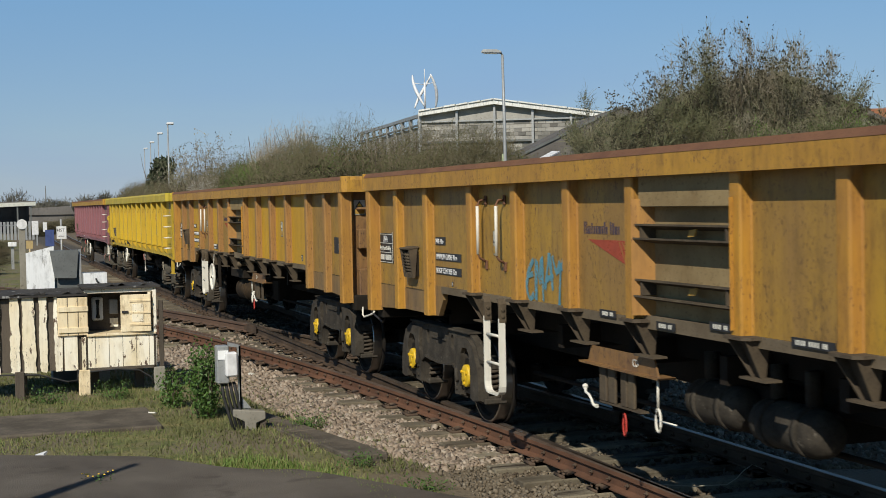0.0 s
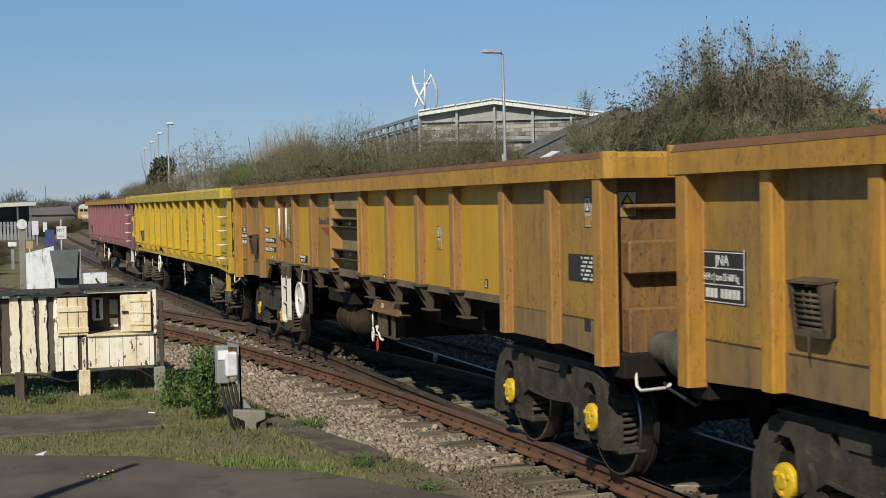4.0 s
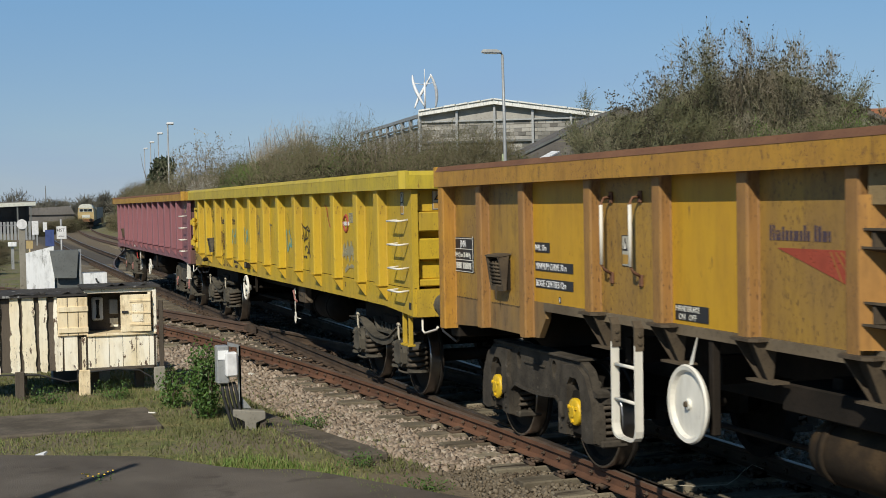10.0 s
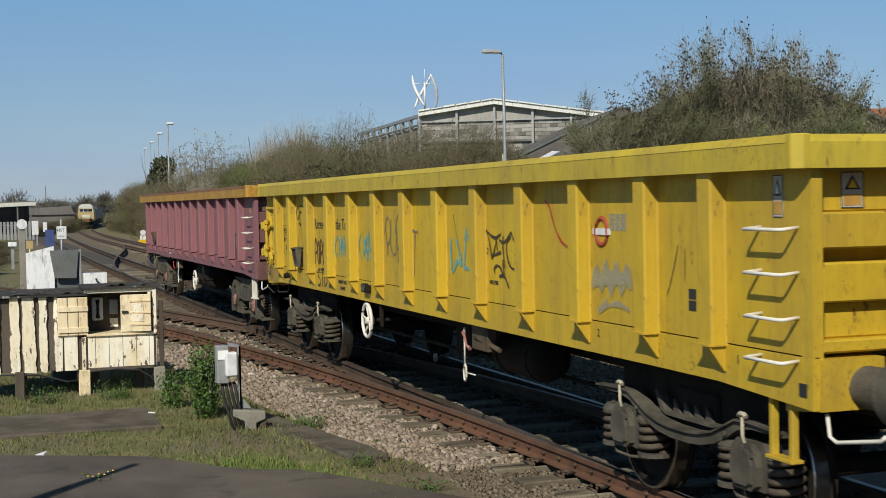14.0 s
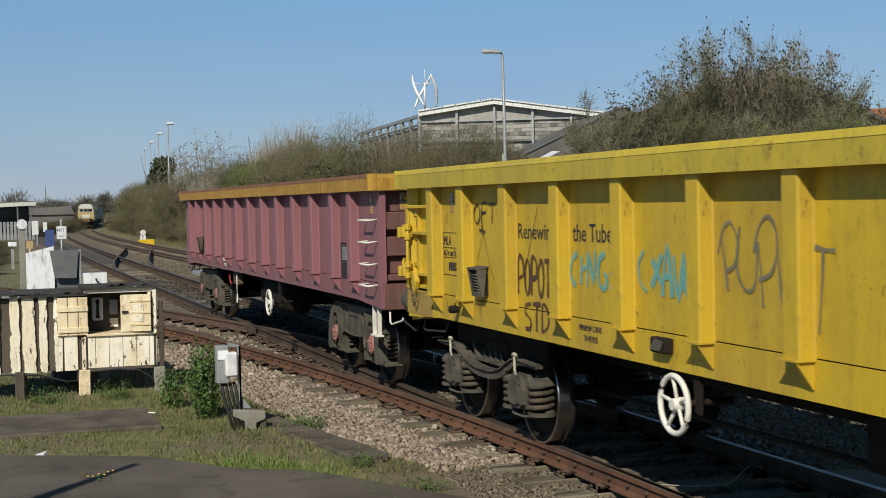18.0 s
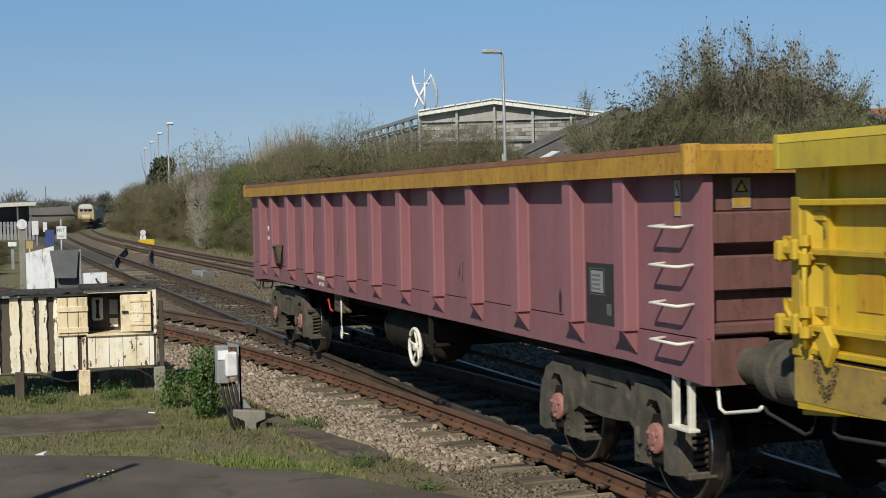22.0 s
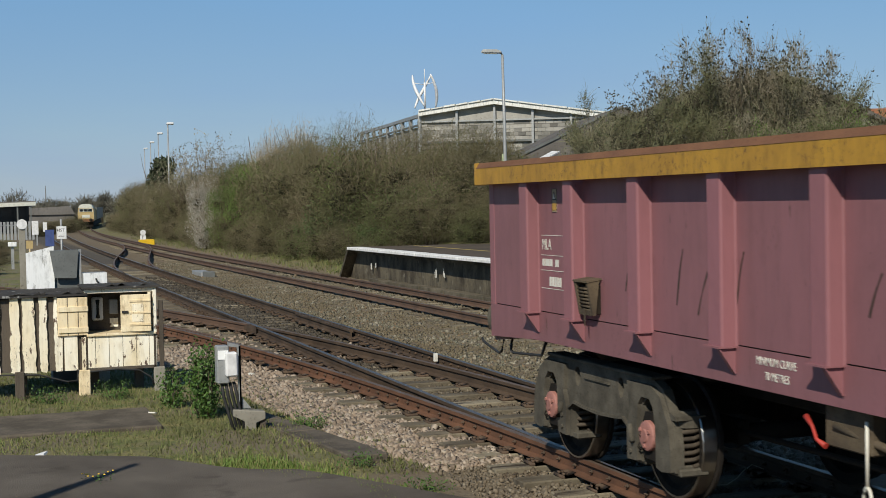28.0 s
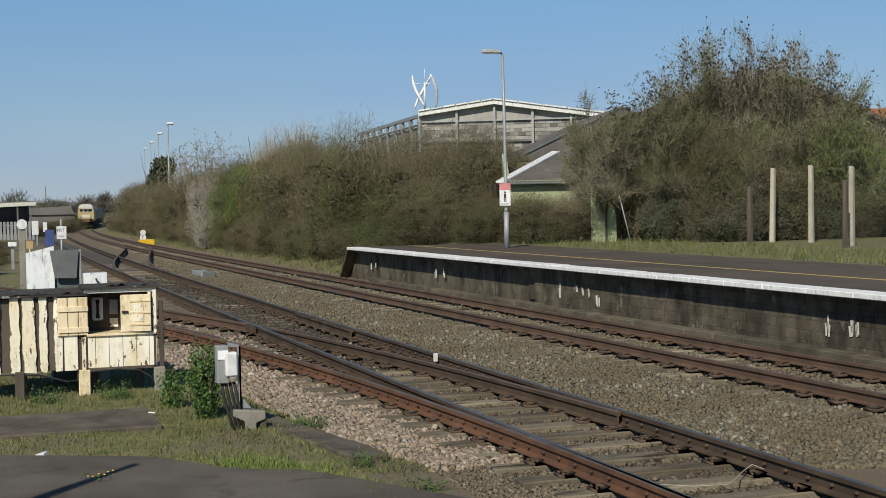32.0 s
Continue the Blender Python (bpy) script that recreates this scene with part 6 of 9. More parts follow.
tube(cable, [(0.02, -4.45, 0.13), (0.03, -4.1, 0.15), (0.03, -3.8, 0.12), (0.03, -3.65, 0.02), (0.03, -3.6, -0.1)], 0.012, 6)
part("cable", cable, "rubber", hut)

# steel cases behind the hut
cab = thing("equipment_case", "scratched white steel cabinet behind the hut with a dark hanging door", "cabinet", pose(-20.3, 0, 0))
part("case_body", box(B(), -0.5, -0.05, -4.86, -4.43, -0.3, 1.72, 0.01), "steel_dark", cab)
part("white_door", prism(B(), [(-5.18, 1.18), (-4.80, 1.18), (-4.80, 1.79), (-5.18, 1.70)], "x", -0.05, 0.0), "steel_white", cab, "scratched white open door")
part("dark_door", prism(B(), [(-4.80, 1.34), (-4.50, 1.33), (-4.47, 1.73), (-4.86, 1.73)], "x", 0.02, 0.06), "steel_dark", cab, "dark grey dented door")
part("case_edge", box(B(), -0.02, 0.02, -4.46, -4.43, 1.18, 1.74), "steel_grey", cab)
cab2 = thing("small_case", "small pale steel box behind the hut", "cabinet", pose(-20.2, 0, 0))
part("case_body", box(B(), -0.3, 0, -4.42, -4.08, -0.3, 1.40, 0.008), "steel_grey", cab2)
part("lid_plate", box(B(), 0.0, 0.012, -4.41, -4.085, 1.15, 1.40), "steel_white", cab2)
part("handle", tube(B(), [(0.02, -4.24, 1.32), (0.03, -4.23, 1.28), (0.02, -4.20, 1.26)], 0.012, 6), "rubber", cab2)

# relay box on a steel post
relay = thing("relay_post", "galvanised steel post with a white junction box on a concrete foot", "junction box", pose(-15.2, 0, 0))
part("post", prism(B(), [(-3.25, 0.80), (-3.13, 0.77), (-3.115, 0.76), (-3.115, 0.06), (-3.14, 0.06), (-3.15, 0.74), (-3.25, 0.76)], "x", -0.06, 0.0), "steel_grey", relay)
part("post_flange", box(B(), -0.10, 0.0, -3.135, -3.115, 0.06, 0.76), "steel_grey", relay)
gb = part("grey_box", box(B(), -0.12, 0.04, -3.385, -3.25, 0.35, 0.77, 0.012), "steel_grey", relay)
part("grey_lid", box(B(), 0.04, 0.05, -3.375, -3.26, 0.62, 0.72), "steel_white", gb)
part("white_box", box(B(), -0.02, 0.11, -3.30, -3.165, 0.43, 0.70, 0.018), "sign_white", relay, "white weatherproof junction box")
for k in range(4):
    pipe = B()
    tube(pipe, [(-0.02, -3.33 + 0.045 * k, 0.36), (-0.02, -3.31 + 0.05 * k, 0.2), (0.0, -3.26 + 0.045 * k, 0.0), (0.02, -3.2 + 0.04 * k, -0.22)], 0.018, 6)
    part("cable", pipe, "rubber", relay)
ft = B()
prism(ft, [(-3.22, 0.06), (-2.86, 0.02), (-2.86, -0.07), (-2.98, -0.09), (-2.98, -0.35), (-3.08, -0.35), (-3.09, -0.07), (-3.22, -0.02)], "x", -0.10, 0.06)
bmesh.ops.bevel(ft, geom=ft.edges[:], offset=0.01, segments=1, affect="EDGES")
part("concrete_foot", ft, "concrete", relay, "broken T-shaped concrete foot")
part("brace", prism(B(), [(-3.12, 0.06), (-3.0, 0.05), (-3.12, 0.2)], "x", -0.06, -0.03), "steel_grey", relay)
part("timber_stub", box(B(), -0.05, 0.03, -2.92, -2.86, -0.35, 0.0), "old_wood", relay)

# scrub beside the siding
for x, y, sc, h, k in ((-150, 2.0, 0.8, 0.34, brown_a), (-156, 3.5, 0.9, 0.40, brown_b), (-162, 5.2, 0.8, 0.42, brown_c), (-146, -0.5, 0.7, 0.30, brown_b), (-138, 0.2, 0.6, 0.26, brown_a), (-92, -4.6, 0.55, 0.22, brown_b), (-84, -5.0, 0.55, 0.20, brown_a), (-70, -4.9, 0.5, 0.2, brown_c), (-58, -5.4, 0.45, 0.18, brown_a)):
    plant("scrub_bush", k, x, y, ground_z(x, y) - 0.05, pr.uniform(0, 360), sc, h, "low brown leafless scrub beside the siding", "bush", "scrub beside the siding")
# signs up the siding
hst = thing("stop_sign", "small white stop board on a grey pole", "sign", pose(-46.6, 0, 0))
part("pole", tube(B(), [(0, -3.11, -0.5), (0, -3.11, 2.0)], 0.035, 8), "steel_grey", hst)
bd = part("board", box(B(), 0.03, 0.05, -3.26, -2.95, 1.36, 1.77, 0.004), "sign_white", hst, "white board with black letters")
writing("HST", 0.14, "ink", bd, pose(0.053, -3.245, 1.60, 90, 0, 90), wide=0.95)
part("small_text", box(B(), 0.05, 0.053, -3.2, -3.02, 1.44, 1.46), "ink", bd)
blue = thing("blue_sign", "faded blue sign behind the stop board", "sign", pose(-49.8, 0, 0))
part("pole", tube(B(), [(0, -3.3, -0.5), (0, -3.3, 1.5)], 0.03, 8), "steel_grey", blue)
part("board", box(B(), 0.02, 0.04, -3.46, -3.16, 1.05, 1.62, 0.004), "sign_blue", blue)
ds = thing("disc_signal", "round white disc board on a pale concrete post", "signal", pose(-47.0, 0, 0))
part("post", box(B(), -0.07, 0.07, -4.42, -4.22, -0.4, 1.70, 0.01), "concrete", ds)
part("disc", lathe(B(), [(0, -0.02), (0.16, -0.02), (0.165, 0.0), (0.16, 0.02), (0, 0.02)], (0.1, -4.32, 1.86), "x", 20), "sign_white", ds, "plain white disc")
for x, y, z0, z1, w in ((-104.1, -1.35, 0.55, 1.55, 0.35), (-114.3, -0.2, 0.6, 1.35, 0.24)):
    mk = thing("marker_board", "white upright marker board", "marker", pose(x, y, 0))
    part("post", box(B(), -0.05, 0.0, -0.05, 0.05, -0.3, z0 + 0.1), "steel_grey", mk)
    part("board", box(B(), 0.0, 0.03, -w, w * 0.3, z0, z1), "sign_white", mk)
yt = thing("yellow_marker", "small yellow marker plate on a stake", "marker", pose(-62.5, -3.5, 0))
part("stake", box(B(), -0.03, 0.03, -0.03, 0.03, -0.3, 0.7), "tan_wood", yt)
part("plate", box(B(), 0.03, 0.05, -0.14, 0.14, 0.65, 1.0), "loco_yellow", yt)
gy = thing("ground_frame", "grey lever frame in the grass", "lever frame", pose(-62.8, -4.2, 0))
part("table", box(B(), -0.2, 0.2, -0.18, 0.18, 0.75, 0.95, 0.02), "steel_white", gy)
part("leg", box(B(), -0.08, 0.08, -0.06, 0.06, -0.3, 0.76), "steel_grey", gy)
fence = thing("palisade_fence", "grey steel palisade fence beside the siding", "fence", pose(-126, 0, 0))
for i in range(26):
    part("pale", box(B(), -0.02, 0.02, -8.3 + 0.30 * i, -8.1 + 0.30 * i, -0.3, 1.35), "steel_grey", fence)
part("fence_rail", box(B(), 0.02, 0.06, -8.4, -0.5, 1.0, 1.06), "steel_grey", fence)
gl = thing("ground_signal", "small white-faced ground signal beside the platform line", "signal", pose(-101.8, 5.9, 0))
part("post", box(B(), -0.1, 0.1, -0.2, 0.2, -0.3, 0.35), "steel_white", gl)
part("face", lathe(B(), [(0, 0), (0.2, 0), (0.2, 0.05), (0, 0.06)], (0.1, 0, 0.55), "x", 16), "sign_white", gl)
yb = solid("yellow_box", box(B(), -0.3, 0.3, -0.55, 0.5, -0.25, 0.15, 0.03), "cap_yellow", "low yellow point machine cover between the rails", "point machine", pose(-97, 5.6, 0))
wp = thing("white_post_sign", "narrow white post sign at the foot of the hedge", "sign", pose(-101.5, 7.5, 0))
part("post", box(B(), -0.04, 0.04, -0.06, 0.06, -0.3, 1.9), "sign_white", wp)
part("diamond", prism(B(), [(-0.35, 1.25), (0, 0.85), (0.35, 1.25), (0, 1.75)], "x", 0.04, 0.07), "steel_white", wp)
pm = thing("point_rodding", "pale cable duct and rodding between the tracks", "rodding", pose(-52.5, 2.4, 0))
part("rod_cover", box(B(), -1.2, 1.0, -0.25, 0.2, -0.3, -0.12, 0.02), "steel_grey", pm)
part("rod_box", box(B(), 1.1, 1.5, -0.2, 0.2, -0.3, -0.08, 0.02), "steel_dark", pm)

# litter
LT = "litter in the grass"
for x, y, s, m_ in ((-14.32, -5.30, 0.06, "sign_white"), (-16.6, -3.92, 0.045, "letter"), (-20.4, -2.0, 0.05, "letter")):
    bm = B()
    prism(bm, [(-s, -s * 0.5), (s, -s * 0.7), (s * 1.2, s * 0.4), (-s * 0.6, s * 0.8)], "z", 0.0, s * 0.35)
    solid("paper_scrap", bm, m_, "crumpled pale scrap of litter", "litter", pose(x, y, ground_z(x, y) + 0.03, pr.uniform(-20, 20), pr.uniform(-20, 20), pr.uniform(0, 360)), LT)
wire = B()
tube(wire, [(-10.52, -0.40, -0.14), (-10.36, -0.16, -0.145), (-10.29, 0.11, -0.14), (-10.40, 0.27, -0.12), (-10.60, 0.45, -0.11), (-10.79, 0.66, -0.10), (-10.66, 0.70, -0.12)], 0.0045, 6)
solid("loose_cable", wire, "concrete_pale", "loose pale bonding cable lying on the sleepers", "cable")
solid("rail_clip", box(B(), -0.035, 0.035, -0.03, 0.03, -0.1, 0.03, 0.01), "letter", "white painted rail joint mark", "marker", pose(-19.75, 0.68, 0.0))

# lamp post beside the viewer, seen by its shadow on the asphalt
near_lamp = thing("platform_lamp", "plain lamp post standing on the asphalt", "lamp post", pose(-8.2, -8.27, -0.12))
part("post", tube(B(), [(0, 0, 0), (0, 0, 3.85), (0.02, 0, 4.76)], [0.1, 0.075, 0.04], 10), "steel_grey", near_lamp)
part("finial", lathe(B(), [(0, 4.71), (0.06, 4.73), (0.05, 4.81), (0, 4.86)], (0.02, 0, 0), "z", 10), "steel_grey", near_lamp)
fs = thing("distant_marker", "small white disc marker on a post by the hedge", "signal", pose(-101.8, 7.55, 0))
part("post", tube(B(), [(0, 0, -0.2), (0, 0, 1.1)], 0.06, 8), "sign_white", fs)
part("disc", lathe(B(), [(0, -0.02), (0.24, -0.02), (0.24, 0.02), (0, 0.02)], (0.08, 0, 1.2), "x", 18), "sign_white", fs)
part("cap", prism(B(), [(-0.12, 1.42), (0.12, 1.42), (0, 1.66)], "x", 0.0, 0.05), "sign_white", fs)


# ---------------------------------------------------------------- bogies and running gear
AXLE = 0.915
shared = {}


def once(key, make, *args):
    if key not in shared:
        shared[key] = make(*args)
    return shared[key]


def wheel_data():
    bm = B()
    lathe(bm, [(0.0, -0.09), (0.09, -0.09), (0.10, -0.06), (0.12, -0.035), (0.37, -0.02), (0.395, -0.055), (0.452, -0.06), (0.457, 0.06), (0.485, 0.068), (0.485, 0.095), (0.395, 0.095), (0.37, 0.02), (0.12, 0.03), (0.10, 0.09), (0.0, 0.09)], (0, 0, 0), "y", 36)
    return data("wheel", bm, "wheel")


def wheelset(parent, x):
    """An axle with two wheels; it turns as the wagon rolls."""
    ob = part("wheelset", tube(B(), [(0, -0.98, 0), (0, 0.98, 0)], 0.075, 12), "wheel", parent, at=pose(x, 0, 0.46))
    for s in (-1, 1):
        w = put("wheel", once("wheel", wheel_data), ob, pose(0, s * 0.79, 0, 0, 0, 0 if s < 0 else 180), "dark steel wheel with a bright worn rim")
    part("tyre", lathe(B(), [(0.440, -0.0635), (0.455, -0.0635), (0.4605, -0.055), (0.4605, 0.055)], (0, -0.79, 0), "y", 36), "tread", ob, "bright worn steel tyre")
    box_bm = B()
    for k in range(3):
        a = 2 * math.pi * k / 3
        tube(box_bm, [(0.25 * math.cos(a), -0.815, 0.25 * math.sin(a)), (0.25 * math.cos(a), -0.83, 0.25 * math.sin(a))], 0.03, 6)
    part("balance_mark", box_bm, "bogie", ob)
    return ob


def coil(bm, x, y, z0, z1, r, wire, turns):
    pts = []
    n = int(turns * 10)
    for i in range(n + 1):
        t = 2 * math.pi * i / 10
        pts.append((x + r * math.cos(t), y + r * math.sin(t), z0 + (z1 - z0) * i / n))
    return tube(bm, pts, wire, 5)


def pierced(bm, outer, holes, y0, y1):
    """A plate in the xz plane, from y0 to y1, with real openings through it."""
    edges = []
    for loop in [outer] + holes:
        vs = [bm.verts.new((x, y0, z)) for x, z in loop]
        edges += [bm.edges.new((vs[i], vs[(i + 1) % len(vs)])) for i in range(len(vs))]
    made = [g for g in bmesh.ops.triangle_fill(bm, use_beauty=True, edges=edges)["geom"] if isinstance(g, bmesh.types.BMFace)]
    grown = bmesh.ops.extrude_face_region(bm, geom=made)["geom"]
    bmesh.ops.translate(bm, verts=[g for g in grown if isinstance(g, bmesh.types.BMVert)], vec=(0, y1 - y0, 0))
    return bm


def cast_frame(s, material="bogie"):
    """Side frame of a cast bogie: a level beam with two drop-shaped holes, arched pedestals over the axles, a shallow belly."""
    bm = B()
    half = [(0.0, 0.93), (0.98, 0.93), (1.13, 0.87), (1.26, 0.66), (1.30, 0.46), (1.30, 0.27), (1.16, 0.25), (1.05, 0.27), (1.04, 0.60), (1.02, 0.71), (0.96, 0.77), (0.85, 0.77), (0.79, 0.71), (0.775, 0.60), (0.77, 0.27), (0.58, 0.26), (0.56, 0.50), (0.47, 0.57), (0.33, 0.555), (0.20, 0.545), (0.0, 0.54)]
    outer = half + [(-x, z) for x, z in half[-2:0:-1]]
    drops = []
    for x in (-0.415, 0.415):
        drops.append([(x + q * 0.055 * math.sin(a) * (1.0 if math.cos(a) > 0 else 0.8), 0.80 + 0.085 * math.cos(a)) for q in (1,) for a in [2 * math.pi * k / 12 for k in range(12)]])
    pierced(bm, outer, drops, s * 0.97, s * 1.045)
    for sx in (-1, 1):
        ped = [(0.60, 0.885), (1.00, 0.885), (1.14, 0.82), (1.265, 0.62), (1.30, 0.45), (1.30, 0.28), (1.16, 0.26), (1.07, 0.28), (1.06, 0.60), (1.03, 0.72), (0.97, 0.785), (0.84, 0.785), (0.78, 0.72), (0.765, 0.60), (0.755, 0.28), (0.59, 0.27), (0.585, 0.52), (0.64, 0.66)]
        prism(bm, [(sx * x, z) for x, z in ped], "y", *sorted((s * 1.045, s * 1.085)))
        a = sx * AXLE
        for k in (-1, 1):
            x0, x1 = sorted((a + k * 0.15, a + k * 0.42))
            box(bm, x0, x1, *sorted((s * 0.78, s * 1.02)), 0.24, 0.30, 0.012)
            lathe(bm, [(0, 0.60), (0.105, 0.60), (0.105, 0.67), (0.07, 0.72), (0, 0.72)], (a + k * 0.30, s * 0.90, 0), "z", 12)
        box(bm, *sorted((sx * 1.24, sx * 1.30)), *sorted((s * 0.80, s * 1.04)), 0.26, 0.32, 0.01)
        prism(bm, [(sx * 1.21, 0.72), (sx * 1.26, 0.66), (sx * 1.32, 0.66), (sx * 1.32, 0.69)], "y", *sorted((s * 0.80, s * 1.05)))
        tube(bm, [(sx * 0.66, s * 1.09, 0.55), (sx * 0.68, s * 1.10, 0.48), (sx * 0.72, s * 1.10, 0.42)], 0.022, 6)
        for z in (0.34, 0.44):
            lathe(bm, [(0, -0.012), (0.018, -0.012), (0.018, 0.01)], (sx * 0.66, s * 1.088, z), "y", 6)
    box(bm, -1.0, 1.0, *sorted((s * 0.90, s * 1.075)), 0.928, 0.952, 0.006)
    box(bm, -0.26, 0.22, *sorted((s * 1.045, s * 1.062)), 0.80, 0.815)
    low = [(0.58, 0.50), (0.47, 0.56), (0.33, 0.545), (0.0, 0.53), (-0.33, 0.545), (-0.47, 0.56), (-0.58, 0.50)]
    prism(bm, low + [(x, z + 0.022) for x, z in low[::-1]], "y", *sorted((s * 0.93, s * 1.07)))
    bmesh.ops.recalc_face_normals(bm, faces=bm.faces)
    return data("side_frame", bm, material)


def axlebox_block(s):
    """The oily box that rides in the pedestal arch, with its wedge and links."""
    bm = B()
    prism(bm, [(-0.115, 0.31), (0.115, 0.31), (0.125, 0.58), (0.075, 0.67), (-0.075, 0.67), (-0.125, 0.58)], "y", *sorted((s * 0.93, s * 1.05)))
    for k in range(3):
        ring(bm, (-0.11 + 0.018 * k, s * 1.07, 0.40 + 0.045 * k), 0.026, 0.008, "y" if k % 2 else "x", 8, 4)
    return data("axlebox", bm, "wheel")


def spring_data(s):
    bm = B()
    coil(bm, 0, s * 0.90, 0.31, 0.60, 0.088, 0.019, 5.5)
    return data("spring", bm, "spring")


def cap_data(s, material):
    bm = B()
    lathe(bm, [(0, -0.032), (0.045, -0.032), (0.055, -0.022), (0.095, -0.018), (0.112, -0.012), (0.118, 0.0), (0.118, 0.03), (0, 0.03)], (0, 0, 0), "y", 22)
    for k in range(3):
        t = 2 * math.pi * k / 3 + 0.5
        lathe(bm, [(0, -0.034), (0.016, -0.034), (0.016, -0.01)], (0.078 * math.cos(t), 0, 0.078 * math.sin(t)), "y", 6)
    return data("axle_cover", bm, material)


def cast_bogie(parent, x, cap):
    bolster = B()
    box(bolster, -0.32, 0.32, -0.95, 0.95, 0.50, 0.92, 0.02)
    box(bolster, -1.2, 1.2, -0.45, -0.35, 0.42, 0.60, 0.01)
    box(bolster, -1.2, 1.2, 0.35, 0.45, 0.42, 0.60, 0.01)
    lathe(bolster, [(0, 0.90), (0.30, 0.90), (0.30, 1.1), (0, 1.1)], (0, 0, 0), "z", 18)
    bogie = part("bogie", bolster, "frame", parent, "dusty brown cast bogie", pose(x, 0, 0))
    for s in (-1, 1):
        look_ = "bogie_dark" if cap == "cap_yellow" else "bogie"
        put("side_frame", once(("frame", s, look_), cast_frame, s, look_), bogie)
        for sx in (-1, 1):
            put("axlebox", once(("block", s), axlebox_block, s), bogie, pose(sx * AXLE, 0, 0))
            for d in (-0.30, 0.30):
                put("spring", once(("spring", s), spring_data, s), bogie, pose(sx * AXLE + d, 0, 0))
            put("axle_cover", once(("cap", cap), cap_data, s, cap), bogie, pose(sx * AXLE, s * 1.075, 0.495, 0, 0, 0 if s < 0 else 180), "bright yellow axle cover" if cap == "cap_yellow" else "faded pink axle cover")
    return [wheelset(parent, x + sx * AXLE) for sx in (-1, 1)]


def beam_frame(s):
    """Equalising beam of the yellow wagon's bogie: a flanged swan-necked bar dipping between the axle boxes."""
    bm = B()
    line = [(-1.36, 0.775), (-0.98, 0.785), (-0.80, 0.765), (-0.66, 0.70), (-0.50, 0.635), (-0.32, 0.595), (-0.14, 0.578), (0.14, 0.578), (0.32, 0.595), (0.50, 0.635), (0.66, 0.70), (0.80, 0.765), (0.98, 0.785), (1.36, 0.775)]
    deep = [0.012, 0.02, 0.032, 0.038, 0.038, 0.038, 0.038, 0.038, 0.038, 0.038, 0.038, 0.032, 0.02, 0.012]
    pts = [(x, z + d) for (x, z), d in zip(line, deep)] + [(x, z - d) for (x, z), d in zip(line[::-1], deep)]
    prism(bm, pts, "y", *sorted((s * 1.0, s * 1.075)))
    prism(bm, [(x, z + d + 0.001) for (x, z), d in zip(line, deep)] + [(x, z + d + 0.015) for (x, z), d in zip(line[::-1], deep)], "y", *sorted((s * 0.97, s * 1.10)))
    for x in (-0.66, 0.66):
        tube(bm, [(x, s * 1.075, 0.69), (x, s * 1.10, 0.69)], 0.02, 6)
    return data("equalising_beam", bm, "bogie")


def axlebox_data(s):
    """Cast axle box: a many-sided cover with bolts, side lobes that carry the springs, a tie bar below."""
    bm = B()
    prism(bm, [(-0.26, 0.44), (-0.20, 0.36), (0.20, 0.36), (0.26, 0.44), (0.25, 0.60), (0.16, 0.68), (-0.16, 0.68), (-0.25, 0.60)], "y", *sorted((s * 0.93, s * 1.05)))
    face = [(-0.15, 0.40), (-0.10, 0.36), (0.10, 0.36), (0.15, 0.40), (0.165, 0.53), (0.13, 0.63), (0.07, 0.67), (-0.07, 0.67), (-0.13, 0.63), (-0.165, 0.53)]
    prism(bm, face, "y", *sorted((s * 1.05, s * 1.10)))
    prism(bm, [(x * 0.78, 0.515 + (z - 0.515) * 0.78) for x, z in face], "y", *sorted((s * 1.10, s * 1.125)))
    for x, z in ((-0.11, 0.42), (0.11, 0.42), (-0.12, 0.60), (0.12, 0.60), (0.0, 0.64)):
        lathe(bm, [(0, -0.012), (0.016, -0.012), (0.016, 0.012)], (x, s * 1.105, z), "y", 6)
    for k in (-1, 1):
        prism(bm, [(k * 0.22, 0.62), (k * 0.30, 0.70), (k * 0.42, 0.62)], "y", *sorted((s * 0.90, s * 1.0)))
        lathe(bm, [(0, 0.315), (0.135, 0.315), (0.135, 0.345), (0, 0.35)], (k * 0.31, s * 0.96, 0), "z", 14)
        lathe(bm, [(0, 0.60), (0.13, 0.60), (0.10, 0.65), (0, 0.66)], (k * 0.31, s * 0.96, 0), "z", 14)
    tube(bm, [(-0.30, s * 1.0, 0.30), (-0.12, s * 1.07, 0.29), (0.12, s * 1.07, 0.29), (0.30, s * 1.0, 0.30)], 0.014, 5)
    return data("axlebox", bm, "bogie")


def fat_spring(s):
    return data("spring", coil(B(), 0, s * 0.96, 0.345, 0.60, 0.108, 0.026, 4.0), "spring")


def teeth_data(s):
    bm = B()
    prism(bm, [(-0.52, 0.84), (-0.42, 0.70), (-0.34, 0.675), (0.34, 0.675), (0.48, 0.71), (0.34, 0.70), (-0.36, 0.70), (-0.48, 0.85)], "y", *sorted((s * 0.93, s * 1.0)))
    for k in range(4):
        x = -0.30 + 0.16 * k
        prism(bm, [(x, 0.69), (x + 0.12, 0.69), (x + 0.01, 0.80)], "y", *sorted((s * 0.94, s * 0.96)))
    return data("stiffener", bm, "bogie")


